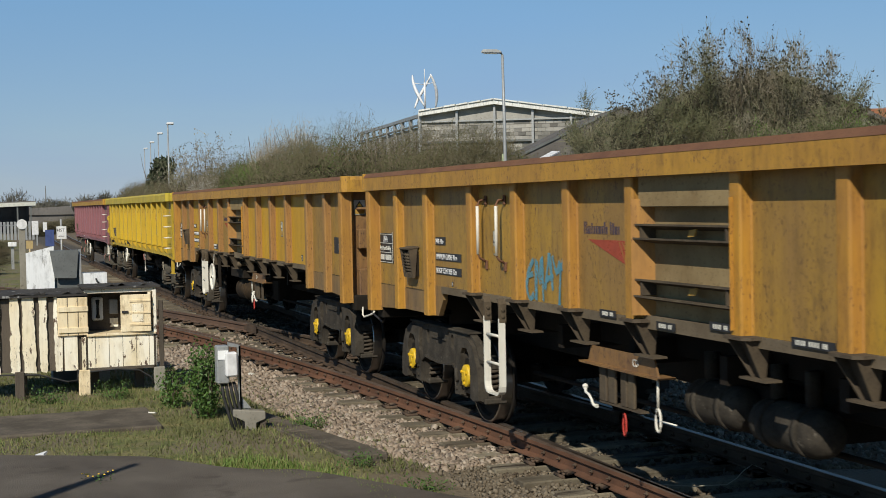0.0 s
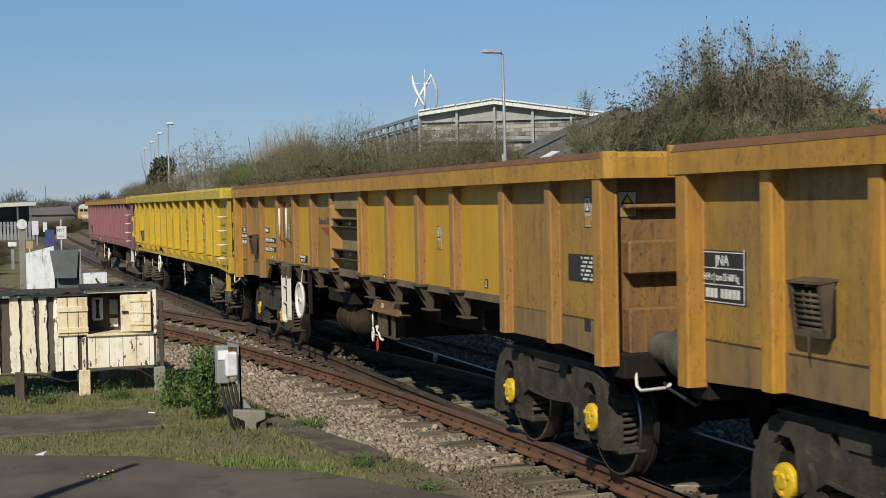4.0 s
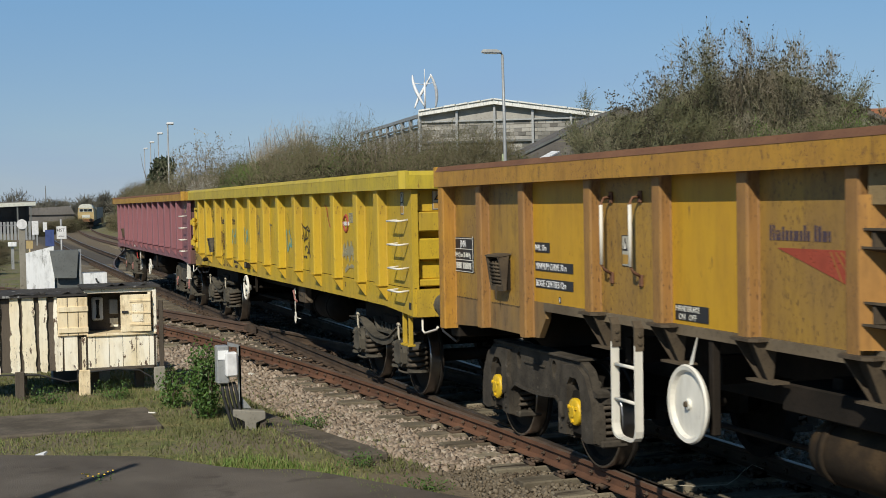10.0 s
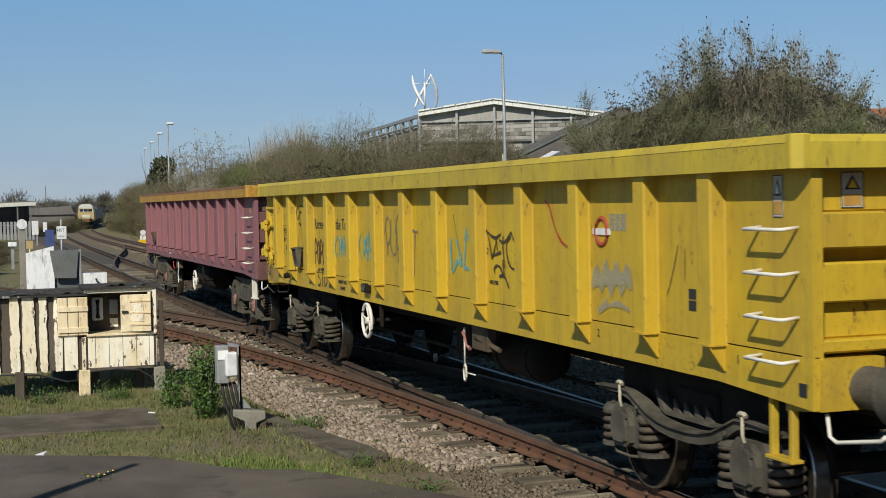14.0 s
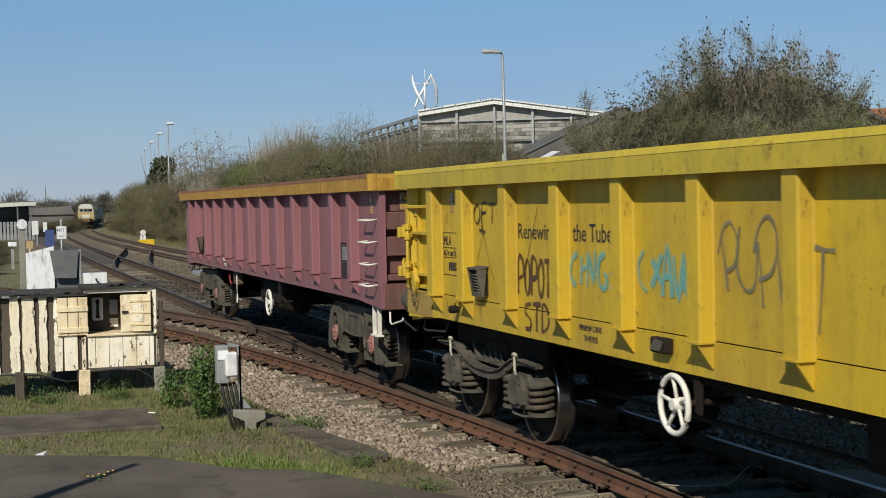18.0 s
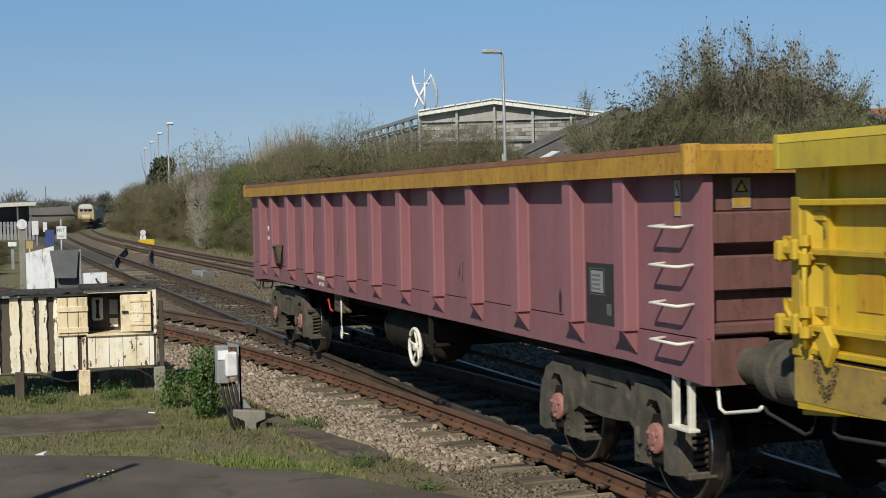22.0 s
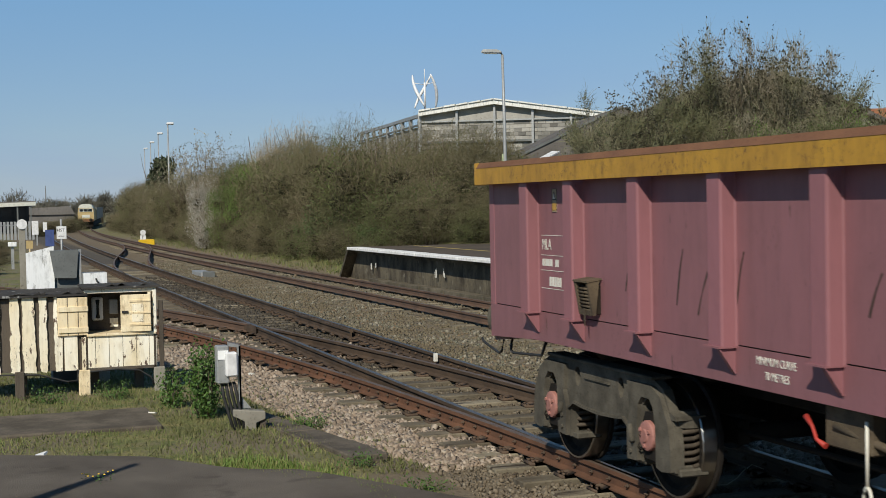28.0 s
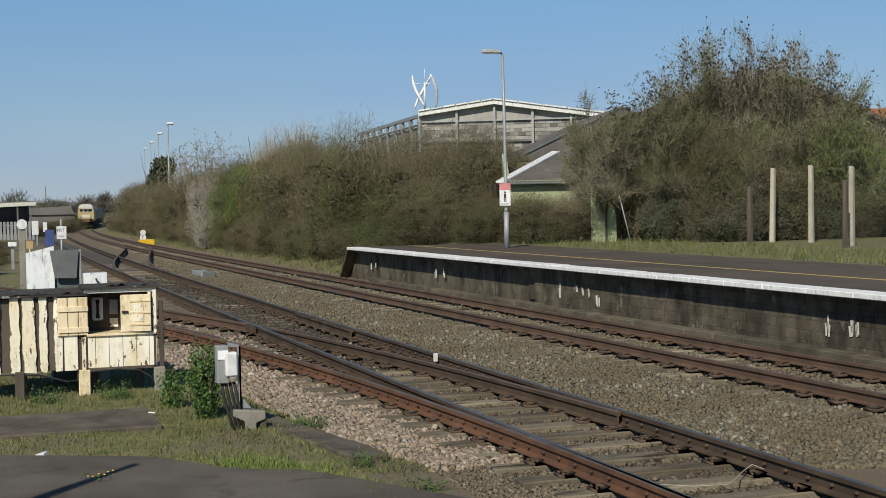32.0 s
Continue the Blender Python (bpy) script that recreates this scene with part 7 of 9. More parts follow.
def beam_bogie(parent, x):
    bolster = B()
    box(bolster, -0.30, 0.30, -0.93, 0.93, 0.55, 0.90, 0.02)
    box(bolster, -1.25, 1.25, -0.90, -0.84, 0.66, 1.0, 0.01)
    box(bolster, -1.25, 1.25, 0.84, 0.90, 0.66, 1.0, 0.01)
    lathe(bolster, [(0, 0.88), (0.30, 0.88), (0.30, 1.1), (0, 1.1)], (0, 0, 0), "z", 18)
    bogie = part("bogie", bolster, "frame", parent, "grey-brown equalised bogie with fat coil springs", pose(x, 0, 0))
    for s in (-1, 1):
        put("equalising_beam", once(("beam", s), beam_frame, s), bogie)
        put("stiffener", once(("teeth", s), teeth_data, s), bogie)
        for sx in (-1, 1):
            put("axlebox", once(("abox", s), axlebox_data, s), bogie, pose(sx * AXLE, 0, 0))
            for d in (-0.31, 0.31):
                put("spring", once(("fat", s), fat_spring, s), bogie, pose(sx * AXLE + d, 0, 0))
            bolt = B()
            tube(bolt, [(0.02, s * 1.08, 0.62), (0, s * 1.10, 0.72), (0, s * 1.10, 0.84)], 0.013, 8)
            tube(bolt, [(-0.045, s * 1.10, 0.845), (-0.02, s * 1.10, 0.862), (0.02, s * 1.10, 0.862), (0.045, s * 1.10, 0.845)], 0.017, 8)
            part("tie_bolt", bolt, "concrete_pale", bogie, "pale painted bolt", pose(sx * AXLE, 0, 0))
    return [wheelset(parent, x + sx * AXLE) for sx in (-1, 1)]


# ---------------------------------------------------------------- things that both kinds of wagon carry
def buffers(parent, ends=(-1, 1), reach=8.40):
    for e in ends:
        for s in (-1, 1):
            bm = B()
            lathe(bm, [(0, 7.8), (0.13, 7.8), (0.13, 8.12), (0.15, 8.12), (0.16, 8.18), (0.205, 8.20), (0.215, reach - 0.03), (0.20, reach - 0.008), (0.15, reach), (0, reach + 0.01)], (0, s * 0.87, 1.15), "x", 40)
            if e < 0:
                bmesh.ops.rotate(bm, verts=bm.verts, cent=(0, 0, 0), matrix=Matrix.Rotation(math.pi, 3, "Z"))
            part("buffer", bm, "bogie", parent, "grey-brown greasy round buffer")
        hook = B()
        tube(hook, [(e * 7.7, 0, 1.0), (e * 8.36, 0, 1.0)], 0.06, 8)
        box(hook, min(e * 7.7, e * 8.1), max(e * 7.7, e * 8.1), -0.16, 0.16, 0.88, 1.14, 0.02)
        part("coupling", hook, "frame", parent)
        pipe = B()
        tube(pipe, [(e * 7.75, 0.35, 1.0), (e * 8.0, 0.35, 0.95), (e * 8.2, 0.33, 0.70), (e * 8.38, 0.3, 0.66)], 0.028, 8)
        part("brake_hose", pipe, "rubber", parent)
    for e in ends:
        bar = B()
        tube(bar, [(e * 7.83, -1.12, 1.0), (e * 7.87, -1.13, 0.87), (e * 7.94, -1.13, 0.845), (e * 8.36, -1.13, 0.92), (e * 8.40, -1.13, 0.95)], 0.0125, 8)
        part("shunting_handle", bar, "white" if e > 0 else "black", parent, "white L-shaped handle" if e > 0 else "")


def warning(parent, x, z, y, w=0.13, h=0.24, ground="label_pale"):
    lab = part("warning_label", box(B(), -w / 2, w / 2, -0.003, 0.0, -h / 2, h / 2), ground, parent, "white warning label with a triangle" if ground == "label_pale" else "faded brown warning label", pose(x, y, z))
    tri = B()
    prism(tri, [(-w * 0.36, 0.01 * h), (w * 0.36, 0.01 * h), (0, h * 0.42)], "y", -0.006, -0.004)
    part("triangle", tri, "ink", lab)
    part("inner_triangle", prism(B(), [(-w * 0.2, 0.06 * h), (w * 0.2, 0.06 * h), (0, h * 0.31)], "y", -0.008, -0.0062), "warn" if w > 0.14 else "letter", lab)
    part("notice", box(B(), -w * 0.4, w * 0.4, -0.006, -0.004, -h * 0.42, -h * 0.12), "label_amber", lab, "faded orange notice panel")
    edge_ = B()
    for z0, z1, x0, x1 in ((-h / 2, -h / 2 + 0.006, -w / 2, w / 2), (h / 2 - 0.006, h / 2, -w / 2, w / 2), (-h / 2, h / 2, -w / 2, -w / 2 + 0.006), (-h / 2, h / 2, w / 2 - 0.006, w / 2)):
        box(edge_, x0, x1, -0.0045, -0.003, z0, z1)
    part("border", edge_, "black", lab)
    return lab


def stroke(bm, pts, w, y, loops=3):
    """A painted line of width w on a wall that faces -y, with a rounded, wavering edge."""
    if len(pts) > 2:
        smoothed = []
        p = [pts[0]] + list(pts) + [pts[-1]]
        for i in range(1, len(p) - 2):
            for k in range(loops):
                t = k / loops
                a = [0.5 * (2 * p[i][d] + (p[i + 1][d] - p[i - 1][d]) * t + (2 * p[i - 1][d] - 5 * p[i][d] + 4 * p[i + 1][d] - p[i + 2][d]) * t * t + (3 * p[i][d] - p[i - 1][d] - 3 * p[i + 1][d] + p[i + 2][d]) * t ** 3) for d in (0, 1)]
                smoothed.append(a)
        pts = smoothed + [list(pts[-1])]
    lo, hi = [], []
    for i, (x, z) in enumerate(pts):
        a, b = pts[max(0, i - 1)], pts[min(len(pts) - 1, i + 1)]
        dx, dz = b[0] - a[0], b[1] - a[1]
        l = math.hypot(dx, dz) or 1
        ww = w * (0.42 + 0.12 * math.sin(7.0 * i + x * 9))
        lo.append(bm.verts.new((x - dz / l * ww, y, z + dx / l * ww)))
        hi.append(bm.verts.new((x + dz / l * ww, y, z - dx / l * ww)))
    for i in range(len(pts) - 1):
        bm.faces.new([lo[i], lo[i + 1], hi[i + 1], hi[i]])
    return bm


def scrawl(parent, strokes, x, z, sx, sz, w, material, y=-1.2385, label="graffiti scrawl"):
    bm = B()
    for s in strokes:
        stroke(bm, [(x + a * sx, z + b * sz) for a, b in s], w, y)
    part("graffiti", bm, material, parent, label)


def document_holder(parent, x0, x1, z0, z1, material):
    """A tray that flares open at the top, with a raised border, a barred face and a strap below."""
    bm = B()
    top, low = SIDE - 0.115, SIDE - 0.075
    prism(bm, [(SIDE, z1 - 0.05), (top + 0.02, z1 - 0.05), (low + 0.018, z0), (SIDE, z0)], "x", x0 + 0.02, x1 - 0.02)
    tray = part("document_holder", bm, "frame", parent, "grey metal document holder with a barred face")
    rimb = B()
    for x in (x0, x1 - 0.03):
        prism(rimb, [(SIDE - 0.02, z1), (top - 0.01, z1 - 0.015), (low - 0.006, z0 - 0.01), (low + 0.022, z0 - 0.01), (SIDE - 0.03, z1 - 0.08)], "x", x, x + 0.03)
    prism(rimb, [(low + 0.02, z0 - 0.012), (low - 0.01, z0 - 0.012), (low - 0.014, z0 + 0.028), (low + 0.016, z0 + 0.028)], "x", x0 + 0.03, x1 - 0.03)
    prism(rimb, [(top - 0.016, z1 - 0.02), (top - 0.016, z1 - 0.005), (SIDE, z1 + 0.012), (SIDE, z1)], "x", x0 - 0.006, x1 + 0.006)
    part("holder_border", rimb, material, tray)
    gr = B()
    for k in range(2):
        x = x0 + 0.13 + (x1 - x0 - 0.26) * k
        tube(gr, [(x, top + 0.012, z1 - 0.06), (x, low + 0.008, z0 + 0.02)], 0.006, 4)
    for k in range(7):
        t = 0.10 + 0.105 * k
        z, yy = z0 + (z1 - z0) * t, low + (top - low) * t + 0.008
        tube(gr, [(x0 + 0.03, yy, z), (x1 - 0.03, yy, z)], 0.0125, 4)
    part("grille", gr, material, tray)
    tong = B()
    prism(tong, [((x0 + x1) / 2 - 0.018, z0 + 0.04), ((x0 + x1) / 2 + 0.018, z0 + 0.04), ((x0 + x1) / 2 + 0.006, z0 - 0.10)], "y", low - 0.022, low - 0.015)
    part("strap", tong, material, tray)
    return tray


def rib_data(key, w, d, z0, z1, material):
    """A folded upright with rounded arrises and a weld bead along the wall; d is how far it stands out."""
    h, c = w / 2, 0.016
    sec = [(-h - 0.006, 0.004), (-h - 0.004, -0.008), (-h, -0.014), (-h, -d + c), (-h + c * 0.3, -d + c * 0.3), (-h + c, -d), (h - c, -d), (h - c * 0.3, -d + c * 0.3), (h, -d + c), (h, -0.014), (h + 0.004, -0.008), (h + 0.006, 0.004)]
    bm = prism(B(), sec, "z", z0, z1)
    me = data("rib", bm, material)
    return me


# ---------------------------------------------------------------- long orange box wagon
SIDE, OUT, RIM = -1.23, -1.36, -1.378
JR = (0.75, 1.90, 3.05, 4.21, 5.59, 6.67)


def rim(parent, half, material, dirty):
    """The folded lip round the top of the box: four lengths, each with a sloped upper face."""
    z0, z1 = 2.46, 2.66
    for s in (-1, 1):
        sec = [(s * -RIM, z0), (s * -RIM, z1 - 0.045), (s * 1.345, z1), (s * 1.27, z1 + 0.005), (s * 1.25, z0 + 0.06), (s * 1.32, z0)]
        ob = part("rim", prism(B(), sec, "x", -half + 0.10, half - 0.10), material, parent)
        sec2 = [(s * (-RIM + 0.0035), z1 - 0.047), (s * 1.347, z1 + 0.004), (s * 1.27, z1 + 0.009), (s * 1.27, z1 + 0.003), (s * 1.34, z1 - 0.002)]
        part("rim_top", prism(B(), sec2, "x", -half + 0.10, half - 0.10), dirty, ob, "rust-brown worn upper edge")
    for e in (-1, 1):
        xs = sorted((e * (half - 0.16), e * half))
        bm = B()
        prism(bm, [(e * half, z0), (e * half, z1 - 0.045), (e * (half - 0.035), z1), (e * (half - 0.15), z1 + 0.005), (e * (half - 0.17), z0 + 0.06), (e * (half - 0.1), z0)], "y", -1.285, 1.285)
        ob = part("end_rim", bm, material, parent)
        for s in (-1, 1):
            c = B()
            pts = [(e * (half - 0.104), s * (-RIM + 0.004)), (e * (half - 0.104), s * 1.28), (e * (half + 0.003), s * 1.28), (e * (half + 0.003), s * 1.325), (e * (half - 0.05), s * (-RIM + 0.003))]
            prism(c, pts, "z", z0 - 0.004, z1 + 0.004)
            bmesh.ops.bevel(c, geom=c.edges[:], offset=0.006, segments=1, affect="EDGES")
            part("corner_casting", c, material, parent)


def underframe(parent):
    bm = B()
    box(bm, -7.7, 7.7, -0.35, 0.35, 0.78, 1.12, 0.015)
    for s in (-1, 1):
        box(bm, -7.5, 7.5, min(s * 0.55, s * 0.63), max(s * 0.55, s * 0.63), 1.05, 1.34)
    for x in (-4.2, -2.8, -1.4, 0, 1.4, 2.8, 4.2):
        box(bm, x - 0.05, x + 0.05, -1.0, 1.0, 1.0, 1.2)
    box(bm, -7.6, 7.6, -1.17, 1.17, 1.33, 1.39)
    part("underframe", bm, "frame", parent, "sooty black underframe")
    rods = B()
    tube(rods, [(-4.6, -0.5, 0.55), (4.6, -0.5, 0.6)], 0.022, 6)
    tube(rods, [(-4.6, 0.45, 0.7), (4.6, 0.45, 0.7)], 0.03, 6)
    box(rods, -0.3, 0.2, -0.6, 0.6, 0.55, 0.95, 0.02)
    part("brake_rigging", rods, "frame", parent)


def tank(parent, x0, x1, y, z, r, material="tank"):
    bm = B()
    lathe(bm, [(0, x0), (r * 0.6, x0 + 0.02), (r * 0.92, x0 + 0.07), (r, x0 + 0.14), (r, x1 - 0.14), (r * 0.92, x1 - 0.07), (r * 0.6, x1 - 0.02), (0, x1)], (0, y, z), "x", 24)
    for x in (x0 + 0.22, x1 - 0.22):
        lathe(bm, [(r, x - 0.03), (r + 0.012, x - 0.03), (r + 0.012, x + 0.03), (r, x + 0.03)], (0, y, z), "x", 24)
        box(bm, x - 0.03, x + 0.03, y - 0.05, y + 0.05, z + r - 0.01, 1.15)
    for f in bm.faces:
        f.smooth = True
    part("air_tank", bm, material, parent, "dusty brown cylindrical air tank")


def bonded_hook(parent, x, z_top, z_bot, y):
    bm = B()
    tube(bm, [(x, y, z_top), (x, y, z_bot + 0.14)], 0.010, 8)
    pts = [(x + 0.038 * math.cos(t), y, z_bot + 0.06 + 0.085 * math.sin(t)) for t in [2 * math.pi * k / 14 for k in range(14)]]
    tube(bm, pts, 0.011, 6, closed=True)
    tube(bm, [(x + 0.04, y, z_bot + 0.06), (x + 0.22, y + 0.03, z_bot + 0.055)], 0.007, 6)
    part("release_pull", bm, "white", parent, "white ring-ended release pull")


def orange_wagon(name, label, first, details):
    w = thing(name, label, "freight wagon", group="wagons of the train")
    half = 7.90
    panels = [-7.69, -6.67, -5.59, -4.21, -3.05, -1.90, -0.75, 0.75, 1.90, 3.05, 4.21, 5.59, 6.67, 7.69]
    for a, b in zip(panels, panels[1:]):
        mid = (a + b) / 2
        low = 1.10 if abs(mid) > 5.0 else 1.42
        if abs(mid) < 0.1:
            continue
        ins = -1.232 + first * 0.001
        bm, foot_ = B(), None
        if abs(mid) > 4.3:
            e = 1 if mid > 0 else -1
            if abs(mid) < 5.5:
                box(bm, a, b, SIDE, SIDE + 0.05, 1.42, 2.47)
                foot_ = prism(B(), [(e * 5.31, 1.42), (e * 5.31, 1.28), (e * 5.47, 1.10), (e * 5.59, 1.10), (e * 5.59, 1.42)], "y", SIDE - 0.002, SIDE + 0.05)
            else:
                box(bm, a, b, SIDE, SIDE + 0.05, 1.35, 2.47)
                foot_ = prism(B(), [(a, 1.10 - (0.05 if a < -7 else 0)), (b, 1.10 - (0.05 if b > 7 else 0)), (b, 1.35), (a, 1.35)], "y", SIDE - 0.004, SIDE + 0.05)
        else:
            box(bm, a, b, SIDE, SIDE + 0.05, low, 2.47)
        p = part("side_panel", bm, "ochre" if first and (0.8 < mid < 5.5 or -3.0 < mid < -2.0 or -5.5 < mid < -4.3) else "orange", w)
        if foot_:
            part("lower_plate", foot_, "orange_low", p, "dust-covered lower plate")
        if abs(mid) > 5.6:
            part("seam", box(B(), a + 0.06, b - 0.06, SIDE - 0.004, SIDE + 0.001, 1.335, 1.35), "frame", p)
        else:
            lo, hi = (a, b) if abs(mid) < 4.3 else ((a, 5.31) if mid > 0 else (-5.31, b))
            part("sole_lip", box(B(), lo, hi, SIDE - 0.022, SIDE + 0.03, 1.348, 1.419), "sole", p, "dusty grey-brown sole flange")
    far = B()
    box(far, -7.7, 7.7, 1.18, 1.23, 1.1, 2.47)
    part("far_side", far, "orange", w)
    # louvre bay
    bay = B()
    box(bay, -0.75, 0.75, SIDE + 0.03, SIDE + 0.08, 1.42, 2.47)
    part("bay_back", bay, "bay", w, "pale dusty recessed panel")
    part("bay_head", box(B(), -0.69, 0.69, SIDE - 0.06, SIDE + 0.05, 2.24, 2.47, 0.006), "bay", w, "pale dusty header plate")
    for z, d in ((2.10, 0.10), (2.00, 0.11), (1.70, 0.10), (1.58, 0.11)):
        fin = B()
        prism(fin, [(SIDE + 0.05, z - 0.03), (SIDE + 0.05, z + 0.005), (SIDE - d, z + 0.02), (SIDE - d, z + 0.006)], "x", -0.69, 0.69)
        part("bay_rail", fin, "bracket", w)
    for z0, z1 in ((1.62, 1.68), (2.02, 2.08)):
        for x in (-0.60, 0.60):
            part("rail_stay", box(B(), x - 0.012, x + 0.012, SIDE - 0.09, SIDE + 0.04, z0 - 0.02, z1 + 0.02), "bracket", w)
        part("lamp_clip", prism(B(), [(0.02, z0 + 0.01), (0.12, z0 + 0.02), (0.14, z1 + 0.01), (0.05, z1)], "y", SIDE - 0.05, SIDE - 0.04), "label_amber", w)
    part("bay_bottom", box(B(), -0.69, 0.69, SIDE - 0.02, SIDE + 0.05, 1.35, 1.45), "sole", w)
    for s in (-1, 1):
        fl = B()
        prism(fl, [(s * 0.69, SIDE - 0.12), (s * 0.60, SIDE + 0.04), (s * 0.69, SIDE + 0.04)], "z", 1.45, 2.30)
        part("bay_cheek", fl, "orange_rib", w)
    # ribs, brackets
    rib_paint = "orange_rib_dull" if first else "orange_rib"
    long_rib = once(("j_rib", first), rib_data, "j", 0.135, 0.092, 1.42, 2.465, rib_paint)
    end_rib = once(("j_end", first), rib_data, "j", 0.135, 0.092, 1.10, 2.465, rib_paint)

    def bracket():
        bm = B()
        prism(bm, [(-0.15, 0.06), (-0.15, -0.10), (-0.11, -0.145), (0.11, -0.145), (0.15, -0.10), (0.15, 0.06)], "z", -0.02, 0.0)
        for x, lean in ((-0.105, 0.05), (0.105, -0.05)):
            top = [bm.verts.new((x + d, y, -0.02)) for d in (0, 0.012) for y in (-0.12, 0.06)]
            low = [bm.verts.new((x + lean + d, y, -0.27)) for d in (0, 0.012) for y in (0.02, 0.06)]
            for q in ((top[0], top[1], low[1], low[0]), (top[2], low[2], low[3], top[3]), (top[0], low[0], low[2], top[2]), (top[1], top[3], low[3], low[1])):
                bm.faces.new(q)
        up = [bm.verts.new((x, y, z)) for x, y, z in ((-0.10, -0.04, -0.02), (0.10, -0.04, -0.02), (0.055, 0.045, -0.27), (-0.055, 0.045, -0.27))]
        bk = [bm.verts.new((v.co.x, v.co.y + 0.012, v.co.z)) for v in up]
        bm.faces.new(up), bm.faces.new(bk[::-1])
        for i in range(4):
            bm.faces.new((up[i], bk[i], bk[(i + 1) % 4], up[(i + 1) % 4]))
        box(bm, -0.11, 0.20, -0.03, 0.09, -0.285, -0.27)
        return data("bracket", bm, "bracket")
    for s in (-1, 1):
        for sx in (-1, 1):
            for r in JR:
                if r > 5:
                    put("rib", end_rib, w, pose(sx * r - 0.045, s * -SIDE, 0, 0, 0, 0 if s < 0 else 180))
                else:
                    put("rib", long_rib, w, pose(sx * r - 0.045, s * -SIDE, 0, 0, 0, 0 if s < 0 else 180))
                    put("bracket", once("j_br", bracket), w, pose(sx * r, s * -SIDE, 1.42, 0, 0, 0 if s < 0 else 180))
            put("corner_post", once("j_post", rib_data, "j", 0.15, 0.14, 1.02, 2.465, "orange_rib"), w, pose(sx * 7.69, s * -SIDE, 0, 0, 0, 0 if s < 0 else 180))
    rim(w, half, "rim_brown", "rust_top")
    # ends
    for e in (-1, 1):
        xs = sorted((e * 7.60, e * 7.66))
        part("end_wall", box(B(), xs[0], xs[1], -1.2, 1.2, 1.05, 2.47), "orange_end", w)
        for z0, z1, d in ((2.22, 2.26, 0.10), (1.72, 1.98, 0.13), (1.10, 1.46, 0.13)):
            xs = sorted((e * 7.66, e * (7.66 + d)))
            part("end_beam", box(B(), xs[0], xs[1], -1.14, 1.14, z0, z1, 0.015), "orange_end", w)
        xs = sorted((e * 7.60, e * 7.85))
        part("headstock", box(B(), xs[0], xs[1], -1.22, 1.22, 0.92, 1.12, 0.015), "frame", w)
    underframe(w)
    buffers(w)
    axles = cast_bogie(w, -6.0, "cap_yellow") + cast_bogie(w, 6.0, "cap_yellow")
    # ladder below the side
    lad = B()
    bow = [(0.0, 1.23), (0.0, 0.60), (0.015, 0.55), (0.05, 0.52), (0.10, 0.51)]
    wide = 0.40
    outer = bow + [(wide - x, z) for x, z in bow[::-1]]
    inner = [(x + 0.013 if x < wide / 2 else x - 0.013, z if z > 1 else z + 0.013) for x, z in outer]
    prism(lad, [(-3.765 + x, z) for x, z in outer + inner[::-1]], "y", -1.365, -1.30)
    for z in (0.80, 1.06):
        tube(lad, [(-3.76, -1.335, z), (-3.37, -1.335, z)], 0.014, 8)
    for x in (-3.755, -3.375):
        strap = B()
        prism(strap, [(x - 0.012, 1.19), (x + 0.012, 1.19), (x + 0.012, 1.36), (x - 0.03, 1.41), (x - 0.05, 1.41), (x - 0.012, 1.35)], "y", -1.36, -1.29)
        for z in (1.25, 1.31):
            lathe(strap, [(0, x), (0.02, x), (0.018, x + 0.024), (0, x + 0.026)], (0, -1.325, z), "x", 6)
        part("ladder_strap", strap, "bracket", w, "rusty bolted hanger strap")
    part("ladder", lad, "white", w, "white flat-bar step ladder with a rounded foot")
    for x in (-3.98, -3.49):
        g = B()
        tube(g, [(x, SIDE, 2.32), (x, -1.30, 2.31), (x, -1.325, 2.27), (x, -1.325, 1.80), (x, -1.30, 1.76), (x, SIDE, 1.72)], 0.012, 8)
        gh = part("grab_handle", g, "rust_top", w, "vertical grab handle painted white between rusty ends")
        part("sleeve", tube(B(), [(x, -1.325, 2.26), (x, -1.325, 1.80)], 0.0155, 8), "white", gh, "white painted grip")
        for z in (1.70, 2.32):
            part("handle_foot", box(B(), x - 0.025, x + 0.025, SIDE - 0.02, SIDE, z - 0.05, z + 0.04, 0.006), "rust_top", w)
    # document holder
    document_holder(w, -6.43, -6.10, 1.49, 1.81, "bracket")
    # plates and lettering
    plate = part("number_board", box(B(), -7.645, -7.085, SIDE - 0.006, SIDE - 0.001, 1.60, 1.95), "black", w, "black board with white lettering")
    border = B()
    for z in (1.60, 1.715, 1.825, 1.93):
        box(border, -7.632, -7.098, SIDE - 0.009, SIDE - 0.006, z + 0.004, z + 0.011)
    for x in (-7.636, -7.105):
        box(border, x, x + 0.007, SIDE - 0.009, SIDE - 0.006, 1.604, 1.961)
    part("border", border, "letter", plate)
    writing("JNA", 0.10, "sign_white", plate, near_side(-7.46, 1.85, SIDE - 0.008))
    writing("64.4 t | tare 25 600 kg", 0.072, "letter", plate, near_side(-7.62, 1.75, SIDE - 0.008), wide=0.70)
    part("number_strip", bars(B(), -7.59, 1.635, (0.042, 0.042, 0.042, -0.02, 0.038, 0.038, 0.038, 0.038, 0.038), 0.062, SIDE - 0.006), "letter", plate)
    strip, xx = B(), -1.76
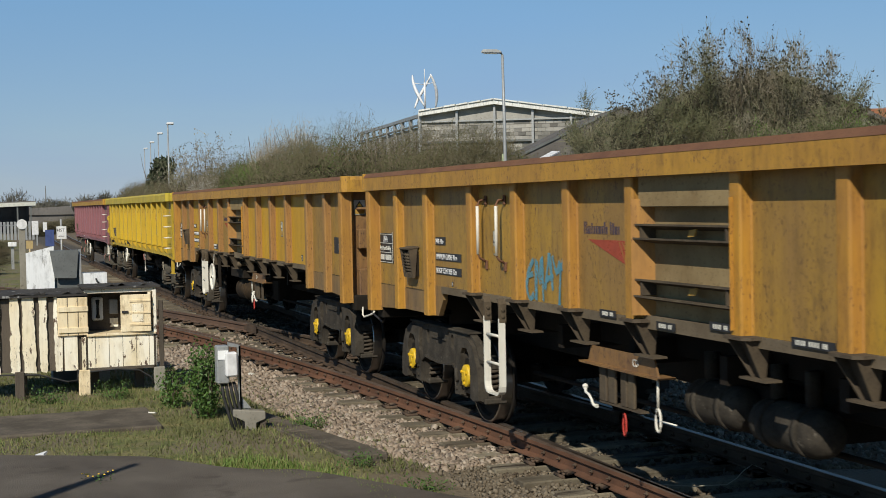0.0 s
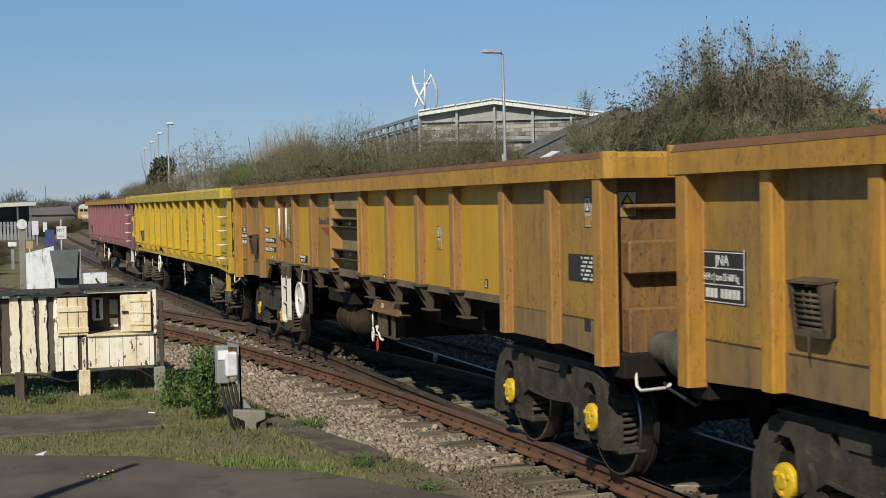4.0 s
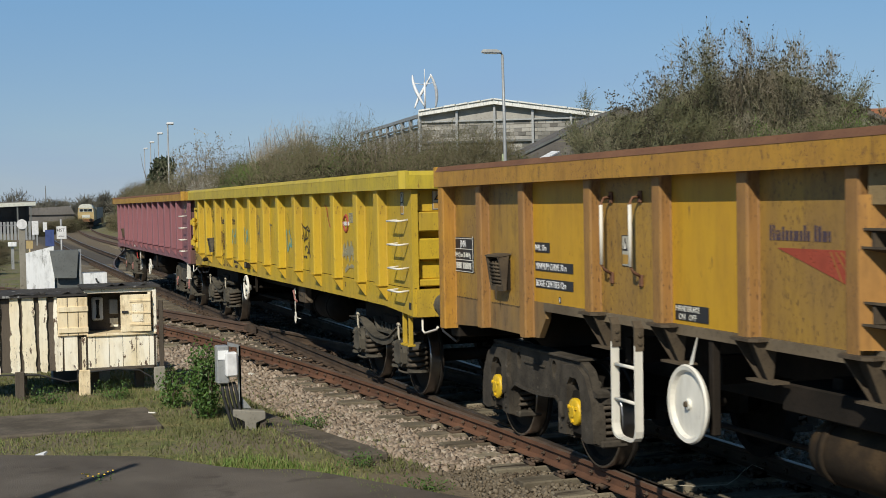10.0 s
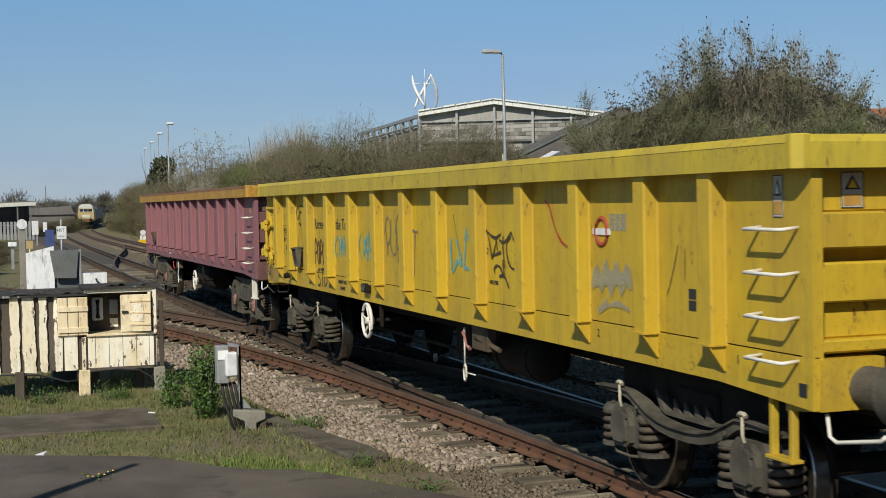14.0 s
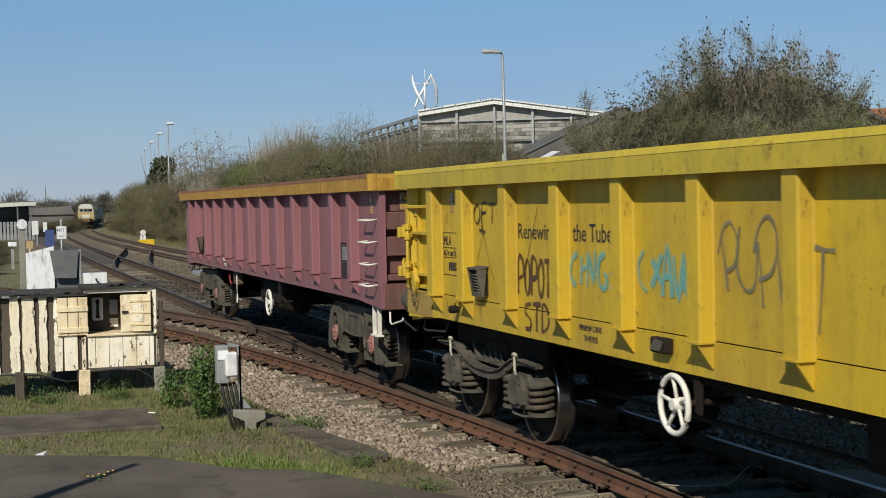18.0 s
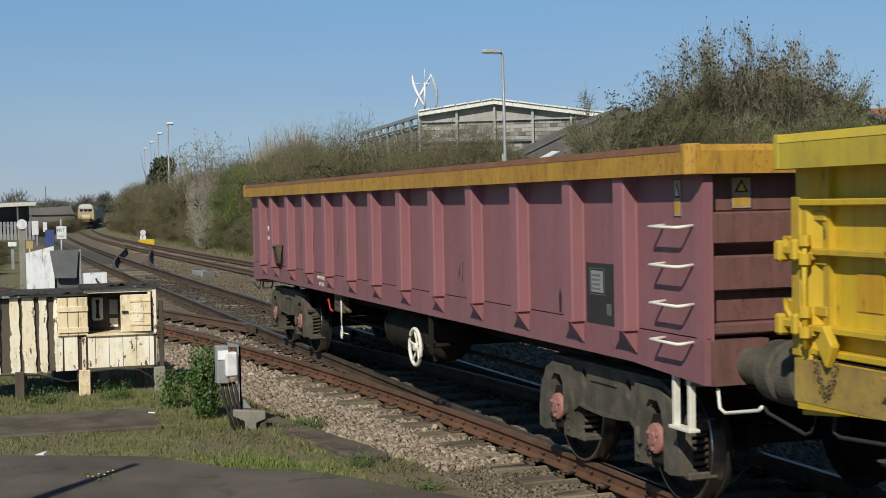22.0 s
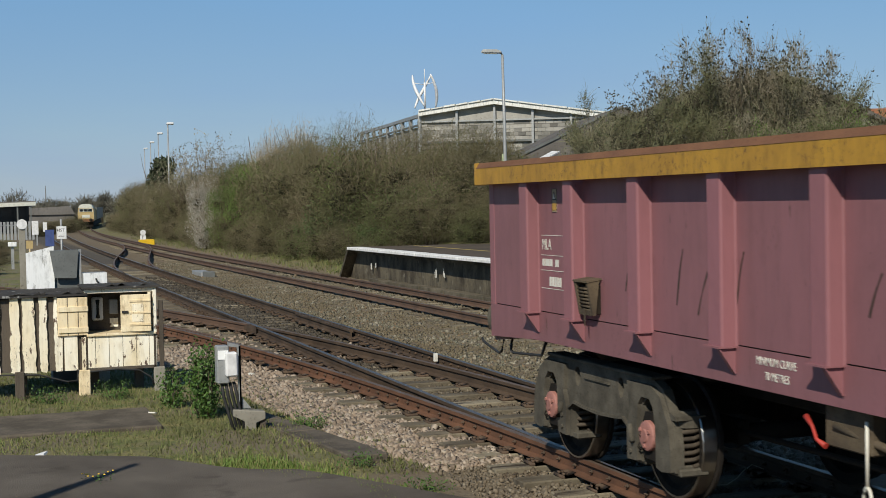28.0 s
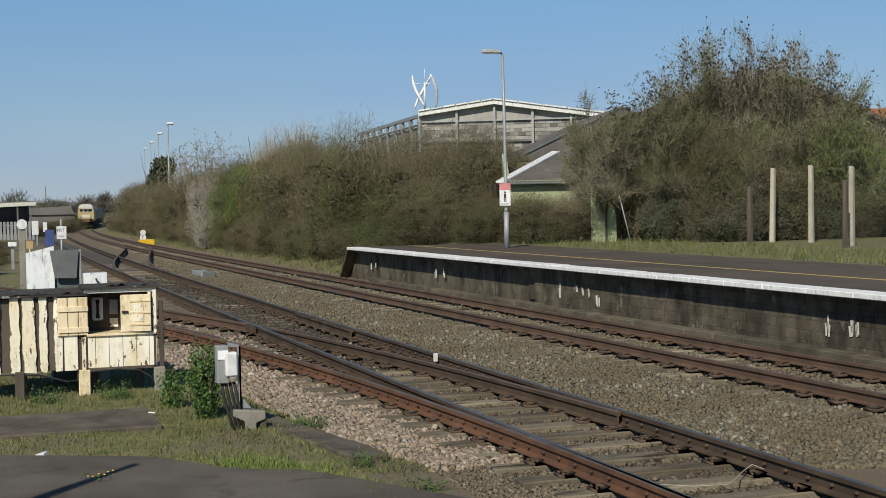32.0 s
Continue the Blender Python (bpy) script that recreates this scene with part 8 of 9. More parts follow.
    for wd, h in ((0.022, 0.095), (0.022, 0.095), (0.05, 0.062), (0.026, 0.085), (0.03, 0.062), (0.03, 0.062), (0.05, 0.062), (0.026, 0.062), (0.022, 0.095), (0.026, 0.06), (-0.02, 0), (0.024, 0.095), (0.03, 0.09), (0.045, 0.062), (0.02, 0.062)):
        if wd > 0:
            box(strip, xx, xx + wd, SIDE - 0.003, SIDE, 2.03, 2.03 + h)
        xx += abs(wd) + 0.014
    part("name_strip", strip, "logo_blue", w, "faded dark lettering")
    tri = part("logo", prism(B(), [(-1.68, 1.985), (-0.90, 1.985), (-0.86, 1.76)], "y", SIDE - 0.003, SIDE - 0.001), "logo_red", w, "faded red striped wedge emblem")
    rays = B()
    for k in range(3):
        x = -1.30 + 0.11 * k
        stroke(rays, [(-1.12 + 0.05 * k, 1.975), (x + 0.30, 1.79 - 0.004 * k)], 0.014, SIDE - 0.0045)
    part("logo_ray", rays, "orange_rib", tri)
    small = part("notice_board", box(B(), -5.52, -5.20, SIDE - 0.005, SIDE - 0.001, 1.853, 1.939), "black", w)
    writing("IWB. 10m", 0.075, "sign_white", small, near_side(-5.51, 1.868, SIDE - 0.007), wide=0.80)
    plt = part("numeral_plate", box(B(), -5.02, -4.98, SIDE - 0.005, SIDE - 0.001, 1.435, 1.485), "black", w)
    writing("3" if first else "7", 0.050, "sign_white", plt, near_side(-5.013, 1.441, SIDE - 0.007))
    for x0, x1, z, txt, wd in ((-5.52, -4.72, 1.692, "MINIMUM CURVE 70 m", 0.80), (-5.52, -4.72, 1.545, "BOGIE CENTRES 12m", 0.84)):
        nb = part("notice_board", box(B(), x0, x1, SIDE - 0.005, SIDE - 0.001, z, z + 0.082), "black", w)
        writing(txt, 0.082, "sign_white", nb, near_side(x0 + 0.02, z + 0.013, SIDE - 0.007), wide=wd)
    for x0, x1, z in details["boards"]:
        nb = part("notice_board", box(B(), x0, x1, SIDE - 0.036, SIDE - 0.031, z, z + 0.056), "black", w)
        part("notice_text", bars(B(), x0 + 0.02, z + 0.012, [0.016 if (q * 7) % 5 else -0.016 for q in range(int((x1 - x0 - 0.03) / 0.03))], 0.030, SIDE - 0.036), "letter", nb)
    warning(w, 3.53, 1.93, SIDE, 0.13, 0.24)
    warning(w, 7.25, 2.20, SIDE, 0.13, 0.24)
    warning(w, 0, 0, 0, 0.16, 0.20).matrix_basis = pose(7.664, -1.09, 2.26, 0, 0, 90)
    warning(w, -3.757, 1.91, SIDE, 0.115, 0.235)
    blk = part("data_panel", box(B(), 6.86, 7.38, SIDE - 0.005, SIDE - 0.001, 1.64, 1.86), "black", w, "black load table panel")
    tab = B()
    for i in range(6):
        bars(tab, 7.12, 1.655 + 0.034 * i, [0.022 if (k * 5 + i * 3) % 4 else -0.02 for k in range(7)], 0.018, SIDE - 0.006, 0.010)
    part("load_table", tab, "letter", blk)
    part("arrow_plate", box(B(), 7.16, 7.28, SIDE - 0.005, SIDE - 0.001, 1.24, 1.34), "black", w)
    part("numeral_plate", box(B(), 4.88, 4.96, SIDE - 0.005, SIDE - 0.001, 1.47, 1.56), "black", w)
    writing("2", 0.09, "letter", w, near_side(4.895, 1.482, SIDE - 0.007))
    writing("4", 0.09, "letter", w, near_side(-5.76, 1.48, SIDE - 0.004))
    # gear under the middle
    g = details["gear"]
    pl = B()
    prism(pl, [(g - 0.58, 1.13), (g + 0.50, 1.13), (g + 0.56, 1.00), (g - 0.64, 1.00)], "y", -1.20, -1.185)
    prism(pl, [(g - 0.72, 1.00), (g + 0.66, 1.00), (g + 0.64, 0.985), (g - 0.70, 0.985)], "y", -1.25, -1.10)
    hang = part("valve_bracket", pl, "orange_end", w, "dusty ochre valve bracket")
    if first:
        cap = lathe(B(), [(0, -1.23), (0.035, -1.225), (0.055, -1.19), (0.055, -1.15), (0.035, -1.14), (0.035, -1.0), (0, -1.0)], (-0.50, 0, 1.225), "y", 18)
        part("drain_cap", cap, "bracket", w, "dusty round drain cap")
    writing("CD", 0.085, "letter", hang, near_side(g - 0.22 if first else g + 0.16, 1.035, -1.204), wide=0.8)
    for x, wd in ((-0.40, 0.05), (-0.27, 0.035), (-0.13, 0.07), (0.19, 0.06)) if first else ((-0.40, 0.06), (-0.24, 0.06), (-0.03, 0.05), (0.10, 0.05)):
        part("hanger", box(B(), g + x - wd, g + x + wd, -1.19, -1.165, 0.70, 0.99, 0.006), "bracket", hang)
    part("hanger_tie", box(B(), g - 0.46, g + 0.26, -1.19, -1.12, 0.685, 0.70), "bracket", hang)
    at = g - 0.36 if first else g + 0.05
    red = B()
    pts = [(at + 0.026 * math.cos(t), -1.22, 0.575 + 0.085 * math.sin(t)) for t in [2 * math.pi * k / 12 for k in range(12)]]
    tube(red, pts, 0.009, 6, closed=True)
    part("pull_loop", red, "red", hang, "red pull loop")
    hb = g - 0.36 if first else g - 0.66
    han = B()
    tube(han, [(hb, -1.22, 0.78), (hb + 0.03, -1.23, 0.745), (hb + 0.10, -1.235, 0.735), (hb + 0.15, -1.235, 0.70), (hb + 0.17, -1.23, 0.66), (hb + 0.22, -1.22, 0.655)], [0.017, 0.011, 0.011, 0.011, 0.012, 0.018], 8)
    lathe(han, [(0, -0.024), (0.018, -0.016), (0.025, 0.0), (0.018, 0.016), (0, 0.024)], (hb, -1.22, 0.79), "z", 10)
    part("valve_handle", han, "white", hang, "white crooked valve handle")
    bonded_hook(w, g - 0.62 if first else g + 0.56, 1.0, 0.62, -1.2)
    if details["disc"]:
        d = B()
        lathe(d, [(0, -1.345), (0.035, -1.345), (0.04, -1.325), (0.22, -1.315), (0.235, -1.345), (0.262, -1.35), (0.272, -1.335), (0.262, -1.315), (0.24, -1.30), (0, -1.30)], (-2.64, 0, 0.90), "y", 36)
        dd = part("handbrake_disc", d, "white", w, "white dished handbrake wheel")
        part("disc_hub", lathe(B(), [(0, -1.36), (0.02, -1.36), (0.022, -1.344)], (-2.64, 0, 0.90), "y", 10), "bracket", dd)
        arm = B()
        box(arm, -2.52, -2.46, -1.24, -1.18, 0.7, 1.36, 0.008)
        tube(arm, [(-2.64, -1.3, 0.9), (-2.64, -1.05, 0.9)], 0.03, 8)
        part("wheel_bracket", arm, "frame", w)
        part("pointer", prism(B(), [(-2.66, 1.16), (-2.62, 1.17), (-2.55, 1.36)], "y", -1.31, -1.30), "white", w)
        nb = part("notice_board", box(B(), -2.98, -2.52, SIDE - 0.005, SIDE - 0.001, 1.45, 1.56), "black", w)
        writing("HANDBRAKE", 0.06, "letter", nb, near_side(-2.97, 1.512, SIDE - 0.007), wide=0.95)
        writing("ON   OFF", 0.06, "letter", nb, near_side(-2.93, 1.455, SIDE - 0.007))
    if first:
        part("equipment_box", box(B(), -1.85, -0.55, -1.10, -0.72, 0.95, 1.13, 0.01), "frame", w, "sooty box above the air tank")
    for spec in details["tank"]:
        tank(w, *spec, "tank" if first else "bogie_dark")
    if details["graffiti"]:
        scrawl(w, [[(0.20, 0.85), (0.06, 0.60), (0.0, 0.25), (0.08, 0.02), (0.20, 0.12)], [(0.03, 0.48), (0.18, 0.55)], [(0.26, 0.0), (0.27, 0.85), (0.35, 0.42), (0.42, 0.92), (0.45, 0.0)], [(0.34, 0.40), (0.45, 0.42)], [(0.50, 0.25), (0.58, 0.75), (0.62, 0.98), (0.70, 0.25)], [(0.52, 0.45), (0.72, 0.55)], [(0.70, 0.95), (0.80, 0.62), (0.90, 0.80), (0.88, 0.30), (0.86, -0.1)], [(0.86, 0.86), (0.94, 0.72), (1.0, 0.98)]], -2.98, 1.43, 0.83, 0.42, 0.06, "spray_blue", label="pale blue graffiti scrawl")
    return w, axles


# ---------------------------------------------------------------- ribbed box wagon, yellow or maroon
def end_bay(w, body, ribm):
    """The trailing bay of the yellow wagon: a recessed panel with ledges, hinges and locking pins."""
    frame_ = part("bay_post", box(B(), -7.90, -7.80, SIDE - 0.02, SIDE + 0.10, 1.34, 2.30, 0.01), ribm, w)
    for z, d in ((2.26, 0.10), (1.97, 0.09), (1.52, 0.09), (1.38, 0.07)):
        part("bay_ledge", box(B(), -7.80, -6.82, SIDE + 0.07 - d, SIDE + 0.09, z - 0.02, z + 0.02, 0.006), ribm, w)
    for x in (-7.74, -6.92):
        for z in (1.95, 1.50):
            h = B()
            lathe(h, [(0, z - 0.09), (0.028, z - 0.09), (0.028, z + 0.07), (0.04, z + 0.07), (0.04, z + 0.10), (0, z + 0.11)], (x, SIDE - 0.03, 0), "z", 10)
            box(h, x - 0.06, x + 0.06, SIDE - 0.03, SIDE + 0.08, z - 0.03, z + 0.02, 0.006)
            part("hinge", h, ribm, w, "paint-caked hinge pin")
    for z in (2.0, 1.62):
        lk = B()
        box(lk, -7.99, -7.88, SIDE - 0.01, SIDE + 0.08, z - 0.05, z + 0.06, 0.012)
        tube(lk, [(-7.96, SIDE - 0.02, z + 0.05), (-7.9, SIDE - 0.05, z), (-7.84, SIDE - 0.04, z - 0.08)], 0.018, 6)
        part("locking_pin", lk, ribm, w)
    rod = B()
    tube(rod, [(-7.70, SIDE - 0.055, 1.40), (-7.70, SIDE - 0.06, 1.75), (-7.70, SIDE - 0.055, 2.06)], 0.017, 8)
    for z in (1.50, 1.62, 1.93, 2.04):
        lathe(rod, [(0, z - 0.035), (0.036, z - 0.035), (0.036, z + 0.03), (0, z + 0.03)], (-7.70, SIDE - 0.055, 0), "z", 8)
    part("locking_rod", rod, ribm, w, "paint-caked vertical locking rod")
    for z in (1.98, 1.54):
        cam = B()
        box(cam, -7.93, -7.72, SIDE - 0.075, SIDE - 0.03, z - 0.03, z + 0.03, 0.012)
        box(cam, -7.97, -7.90, SIDE - 0.10, SIDE - 0.01, z - 0.075, z + 0.055, 0.016)
        box(cam, -7.80, -7.74, SIDE - 0.10, SIDE - 0.02, z - 0.065, z + 0.065, 0.014)
        part("cam_lock", cam, ribm, w, "heavy cam lock")
    grip = B()
    prism(grip, [(-7.60, 1.44), (-7.52, 1.56), (-7.43, 1.44), (-7.50, 1.30)], "y", SIDE - 0.06, SIDE + 0.0)
    bmesh.ops.bevel(grip, geom=grip.edges[:], offset=0.012, segments=1, affect="EDGES")
    part("lock_handle", grip, ribm, w, "diamond-shaped lock handle")
    chain = B()
    for k in range(9):
        t = k / 8
        ring(chain, (-7.60 + 0.20 * t, SIDE - 0.055, 1.34 - 0.16 * math.sin(math.pi * t)), 0.016, 0.005, "y" if k % 2 else "x", 8, 4)
    part("retaining_chain", chain, "bracket", w, "hanging retaining chain")
    part("stain_panel", box(B(), -7.36, -7.12, SIDE + 0.062, SIDE + 0.068, 1.64, 1.86), "ochre", w, "faded ochre patch")
    knob = B()
    lathe(knob, [(0, -0.13), (0.034, -0.125), (0.042, -0.09), (0.034, -0.03), (0, -0.02)], (-6.12, SIDE + 0.0, 1.22), "y", 14)
    part("release_knob", knob, "frame", w)
    lv = B()
    prism(lv, [(-6.10, 1.42), (-6.00, 1.45), (-5.97, 1.35), (-6.05, 1.27)], "y", SIDE - 0.06, SIDE - 0.01)
    tube(lv, [(-6.12, SIDE - 0.08, 1.23), (-6.0, SIDE - 0.06, 1.40)], 0.012, 6)
    part("release_lever", lv, ribm, w)
    part("dirty_corner", box(B(), -7.885, -7.0, SIDE - 0.010, SIDE - 0.004, 1.07, 1.33), "grimy_cream", w, "grimy stained lower corner")


def ribbed_wagon(name, label, look_of):
    w = thing(name, label, "freight wagon", group="wagons of the train")
    body, ribm, rimm, dirty = look_of["body"], look_of["rib"], look_of["rim"], look_of["dirty"]
    half = 7.92
    ribs = [0.0, 1.165, 2.33, 3.5, 4.67, 5.83, 6.77]
    ribs = sorted({-r for r in ribs} | set(ribs))
    edges = [-7.86] + ribs + [7.86]
    skirt_bottom = lambda x: 1.085 - (0.06 * smooth(6.6, 7.8, abs(x)))
    for a, b in zip(edges, edges[1:]):
        deep = 0.07 if look_of["beam"] and b < -6.5 else 0.0
        p = part("side_panel", box(B(), a, b, SIDE + deep, SIDE + 0.05 + deep, 1.345, 2.47), body, w)
        sk = B()
        prism(sk, [(a, skirt_bottom(a)), (b, skirt_bottom(b)), (b, 1.335), (a, 1.335)], "y", SIDE - 0.006, SIDE + 0.05)
        part("skirt_panel", sk, body, w)
        part("seam", box(B(), a, b, SIDE + 0.012, SIDE + 0.045, 1.335, 1.345), "frame", p)
    part("far_side", box(B(), -7.86, 7.86, 1.18, 1.23, 1.10, 2.47), body, w)
    rd = once((ribm, "rib"), rib_data, name, 0.18, 0.118, 1.335, 2.465, ribm)

    def gusset():
        bm = B()
        box(bm, -0.10, 0.11, -0.135, 0.0, -0.012, 0.0)
        prism(bm, [(0.0, -0.012), (-0.13, -0.012), (-0.012, -0.18), (0.0, -0.18)], "x", 0.075, 0.088)
        prism(bm, [(-0.122, -0.012), (-0.13, -0.012), (-0.012, -0.18), (0.0, -0.172)], "x", 0.06, 0.103)
        return data("gusset", bm, ribm)
    gd = once((ribm, "gus"), gusset)
    for s in (-1, 1):
        for x in ribs:
            put("rib", rd, w, pose(x + 0.015, s * -SIDE, 0, 0, 0, 0 if s < 0 else 180))
            put("gusset", gd, w, pose(x, s * (-SIDE + 0.006), 1.335, 0, 0, 0 if s < 0 else 180))
    rim(w, half, rimm, dirty)
    for e in (-1, 1):
        for s in (-1, 1):
            post = B()
            prism(post, [(e * 7.86, s * 1.235), (e * 7.75, s * 1.235), (e * 7.62, s * 1.14), (e * 7.86, s * 1.16)], "z", 1.33, 2.465)
            part("corner_post", post, ribm, w)
        xs = sorted((e * 7.58, e * 7.64))
        part("end_wall", box(B(), xs[0], xs[1], -1.2, 1.2, 1.05, 2.47), body, w)
        for z0, z1, d in ((2.20, 2.46, 0.10), (1.98, 2.20, 0.20), (1.66, 1.90, 0.20), (1.44, 1.66, 0.12), (1.36, 1.44, 0.20)):
            xs = sorted((e * 7.64, e * (7.64 + d)))
            part("end_beam", box(B(), xs[0], xs[1], -1.15, 1.15, z0, z1, 0.012), look_of["end"], w, "grimy pressed end beam")
        xs = sorted((e * 7.50, e * 7.88))
        for s in (-1, 1):
            part("headstock", prism(B(), [(xs[0], 0.98), (xs[1], 1.02), (xs[1], 1.33), (xs[0], 1.33)], "y", *sorted((s * 0.75, s * 1.19))), look_of["end"], w)
        xs = sorted((e * 7.50, e * 7.80))
        part("headstock_plate", box(B(), xs[0], xs[1], -0.75, 0.75, 0.95, 1.30, 0.01), "frame", w)
    for s in (-1, 1):
        xs = -7.86
        dp = B()
        for z in (2.18, 1.92, 1.62, 1.46):
            box(dp, -7.90, -7.60, s * 1.18 - 0.03, s * 1.18 + 0.03, z - 0.03, z + 0.03, 0.006)
        part("latch_bar", dp, ribm, w)
    underframe(w)
    buffers(w)
    if look_of["beam"]:
        axles = beam_bogie(w, -5.92) + beam_bogie(w, 5.92)
    else:
        axles = cast_bogie(w, -5.9, "cap_pink") + cast_bogie(w, 5.9, "cap_pink")
    # rungs on the leading corner
    for z in (2.10, 1.83, 1.56, 1.30):
        r = B()
        tube(r, [(7.30, SIDE, z + 0.01), (7.30, SIDE - 0.11, z), (7.31, SIDE - 0.13, z), (7.70, SIDE - 0.13, z), (7.71, SIDE - 0.11, z), (7.71, SIDE, z + 0.01)], 0.012, 8)
        part("rung", r, "white", w, "white bent-bar rung")
    st = B()
    for x in (7.34, 7.56):
        box(st, x - 0.022, x + 0.022, -1.20, -1.15, 0.68, 1.10, 0.006)
    box(st, 7.30, 7.60, -1.22, -1.13, 0.66, 0.685, 0.004)
    part("corner_step", st, look_of["step"], w, "step frame under the corner")
    loop = B()
    tube(loop, [(-7.66, -1.1, 1.04), (-7.66, -1.12, 0.90), (-7.60, -1.12, 0.88), (-6.92, -1.12, 0.92), (-6.86, -1.1, 1.04)], 0.014, 6)
    part("lashing_loop", loop, "black", w)
    # handbrake wheel with five spokes
    hx, hz, hr = look_of["wheel"]
    hw = part("handbrake_wheel", ring(B(), (hx, -1.36, hz), hr, 0.021, "y", 30, 8), "white", w, "white five-spoked handbrake wheel")
    sp = B()
    for k in range(5):
        t = 2 * math.pi * k / 5 + 0.4
        tube(sp, [(hx, -1.33, hz), (hx + hr * math.cos(t), -1.36, hz + hr * math.sin(t))], 0.014, 6)
    lathe(sp, [(0, -1.38), (0.04, -1.38), (0.05, -1.33), (0.05, -1.28), (0, -1.28)], (hx, 0, hz), "y", 12)
    part("spokes", sp, "white", hw)
    ba = B()
    prism(ba, [(hx - 0.02, 1.10), (hx + 0.08, 1.10), (hx + 0.06, hz - 0.08), (hx + 0.0, hz - 0.06)], "y", -1.20, -1.17)
    tube(ba, [(hx, -1.3, hz), (hx, -0.9, hz)], 0.025, 8)
    part("wheel_bracket", ba, "frame", w)
    # folding document frame
    fx = look_of["frame"]
    document_holder(w, fx - 0.16, fx + 0.10, 1.40, 1.67, "bogie" if look_of["beam"] else "bracket")
    tank(w, *look_of["tank"], "frame")
    bx = look_of["gear"]
    gear = B()
    box(gear, bx - 0.3, bx + 0.15, -1.15, -1.05, 0.82, 1.12, 0.01)
    tube(gear, [(bx - 0.2, -1.15, 0.95), (bx + 0.35, -1.1, 0.86)], 0.025, 6)
    gr2 = part("valve_bracket", gear, "bracket", w)
    va = B()
    tube(va, [(bx - 0.42, -1.2, 0.98), (bx - 0.34, -1.21, 0.93), (bx - 0.3, -1.21, 0.86), (bx - 0.22, -1.2, 0.83)], [0.02, 0.012, 0.012, 0.02], 8)
    part("valve_handle", va, look_of["handle"], gr2)
    bonded_hook(w, bx + look_of["hook"], 1.02, 0.50, -1.16)
    if look_of["beam"]:
        end_bay(w, body, ribm)
    tone = "label_pale" if look_of["beam"] else "label_faded"
    warning(w, 7.50, 2.30, SIDE, 0.11, 0.26, tone)
    warning(w, -6.32, 2.30, SIDE, 0.10, 0.20, tone)
    warning(w, 0, 0, 0, 0.16, 0.22, tone).matrix_basis = pose(7.742, -0.87, 2.33, 0, 0, 90)
    return w, axles


# ---------------------------------------------------------------- the train
M["grimy_cream"] = surface("grimy_beige_paint", (0.42, 0.29, 0.07), (0.27, 0.18, 0.07), 0.85, big=4, fine=30)
M["bay"] = surface("pale_dusty_panel", (0.33, 0.245, 0.125), (0.23, 0.160, 0.078), 0.85, big=2, fine=30, c=(0.12, 0.07, 0.03), c_at=(0.64, 0.74), c_scale=7)
front_wagon, axles_a = orange_wagon("box_wagon", "weathered orange bogie box wagon with rusty ribs and blue graffiti", 0, {"boards": ((-1.42, -1.14, 1.39), (-0.48, -0.20, 1.365), (0.28, 0.55, 1.42), (1.25, 1.70, 1.40)), "gear": -1.15, "disc": False, "tank": ((-0.9, -0.12, -0.7, 0.78, 0.165), (0.0, 0.86, -0.7, 0.745, 0.165)), "graffiti": True})
second_wagon, axles_b = orange_wagon("box_wagon", "weathered orange bogie box wagon with a white handbrake disc", 1, {"boards": ((1.5, 1.62, 1.41),), "gear": 1.42, "disc": True, "tank": ((-1.72, -0.55, -0.86, 0.72, 0.200),), "graffiti": False})
yellow_wagon, axles_c = ribbed_wagon("box_wagon", "faded yellow ribbed bogie box wagon sprayed with graffiti", {"body": "yellow", "rib": "yellow", "rim": "yellow_rim", "end": "yellow", "dirty": "yellow_rim", "beam": True, "step": "yellow", "wheel": (-1.40, 0.88, 0.200), "frame": -5.40, "tank": (1.6, 2.8, -0.7, 0.78, 0.22), "gear": 2.05, "hook": -0.49, "handle": "cap_pink"})
maroon_wagon, axles_d = ribbed_wagon("box_wagon", "faded maroon ribbed bogie box wagon with an amber rim", {"body": "maroon", "rib": "maroon_rib", "rim": "amber_rim", "end": "maroon_end", "dirty": "rust_top", "beam": False, "step": "white", "wheel": (1.79, 0.735, 0.197), "frame": -5.52, "tank": (-0.7, 1.35, -0.75, 0.76, 0.27), "gear": -2.25, "hook": 0.12, "handle": "red"})

# lettering and graffiti on the yellow wagon
y = yellow_wagon
fr = B()
for z in (1.55, 1.73, 1.83, 1.985):
    box(fr, -6.62, -6.08, SIDE - 0.003, SIDE - 0.001, z, z + 0.007)
for x in (-6.62, -6.085):
    box(fr, x, x + 0.007, SIDE - 0.003, SIDE - 0.001, 1.55, 1.99)
part("data_frame", fr, "ink", y)
writing("MLA", 0.14, "ink", y, near_side(-6.60, 1.86, SIDE - 0.003), wide=0.85)
writing("66.7 t  tare 23.3", 0.09, "ink", y, near_side(-6.60, 1.75, SIDE - 0.003), wide=0.7)
part("number_strip", bars(B(), -6.46, 1.60, (0.045, 0.045, 0.045, 0.045, 0.045, 0.045), 0.085, SIDE), "ink", y)
writing("Renewin", 0.20, "ink", y, near_side(-4.54, 1.965, SIDE - 0.003), wide=1.08)
writing("the Tube", 0.21, "ink", y, near_side(-3.33, 1.965, SIDE - 0.003), wide=0.95)
writing("IWB 9980", 0.06, "ink", y, near_side(2.51, 1.515, SIDE - 0.003), wide=0.9)
writing("MINIMUM CURVE", 0.07, "ink", y, near_side(-3.22, 1.245, SIDE - 0.0085), wide=0.78)
writing("70 METRES", 0.07, "ink", y, near_side(-3.13, 1.16, SIDE - 0.0085), wide=0.78)
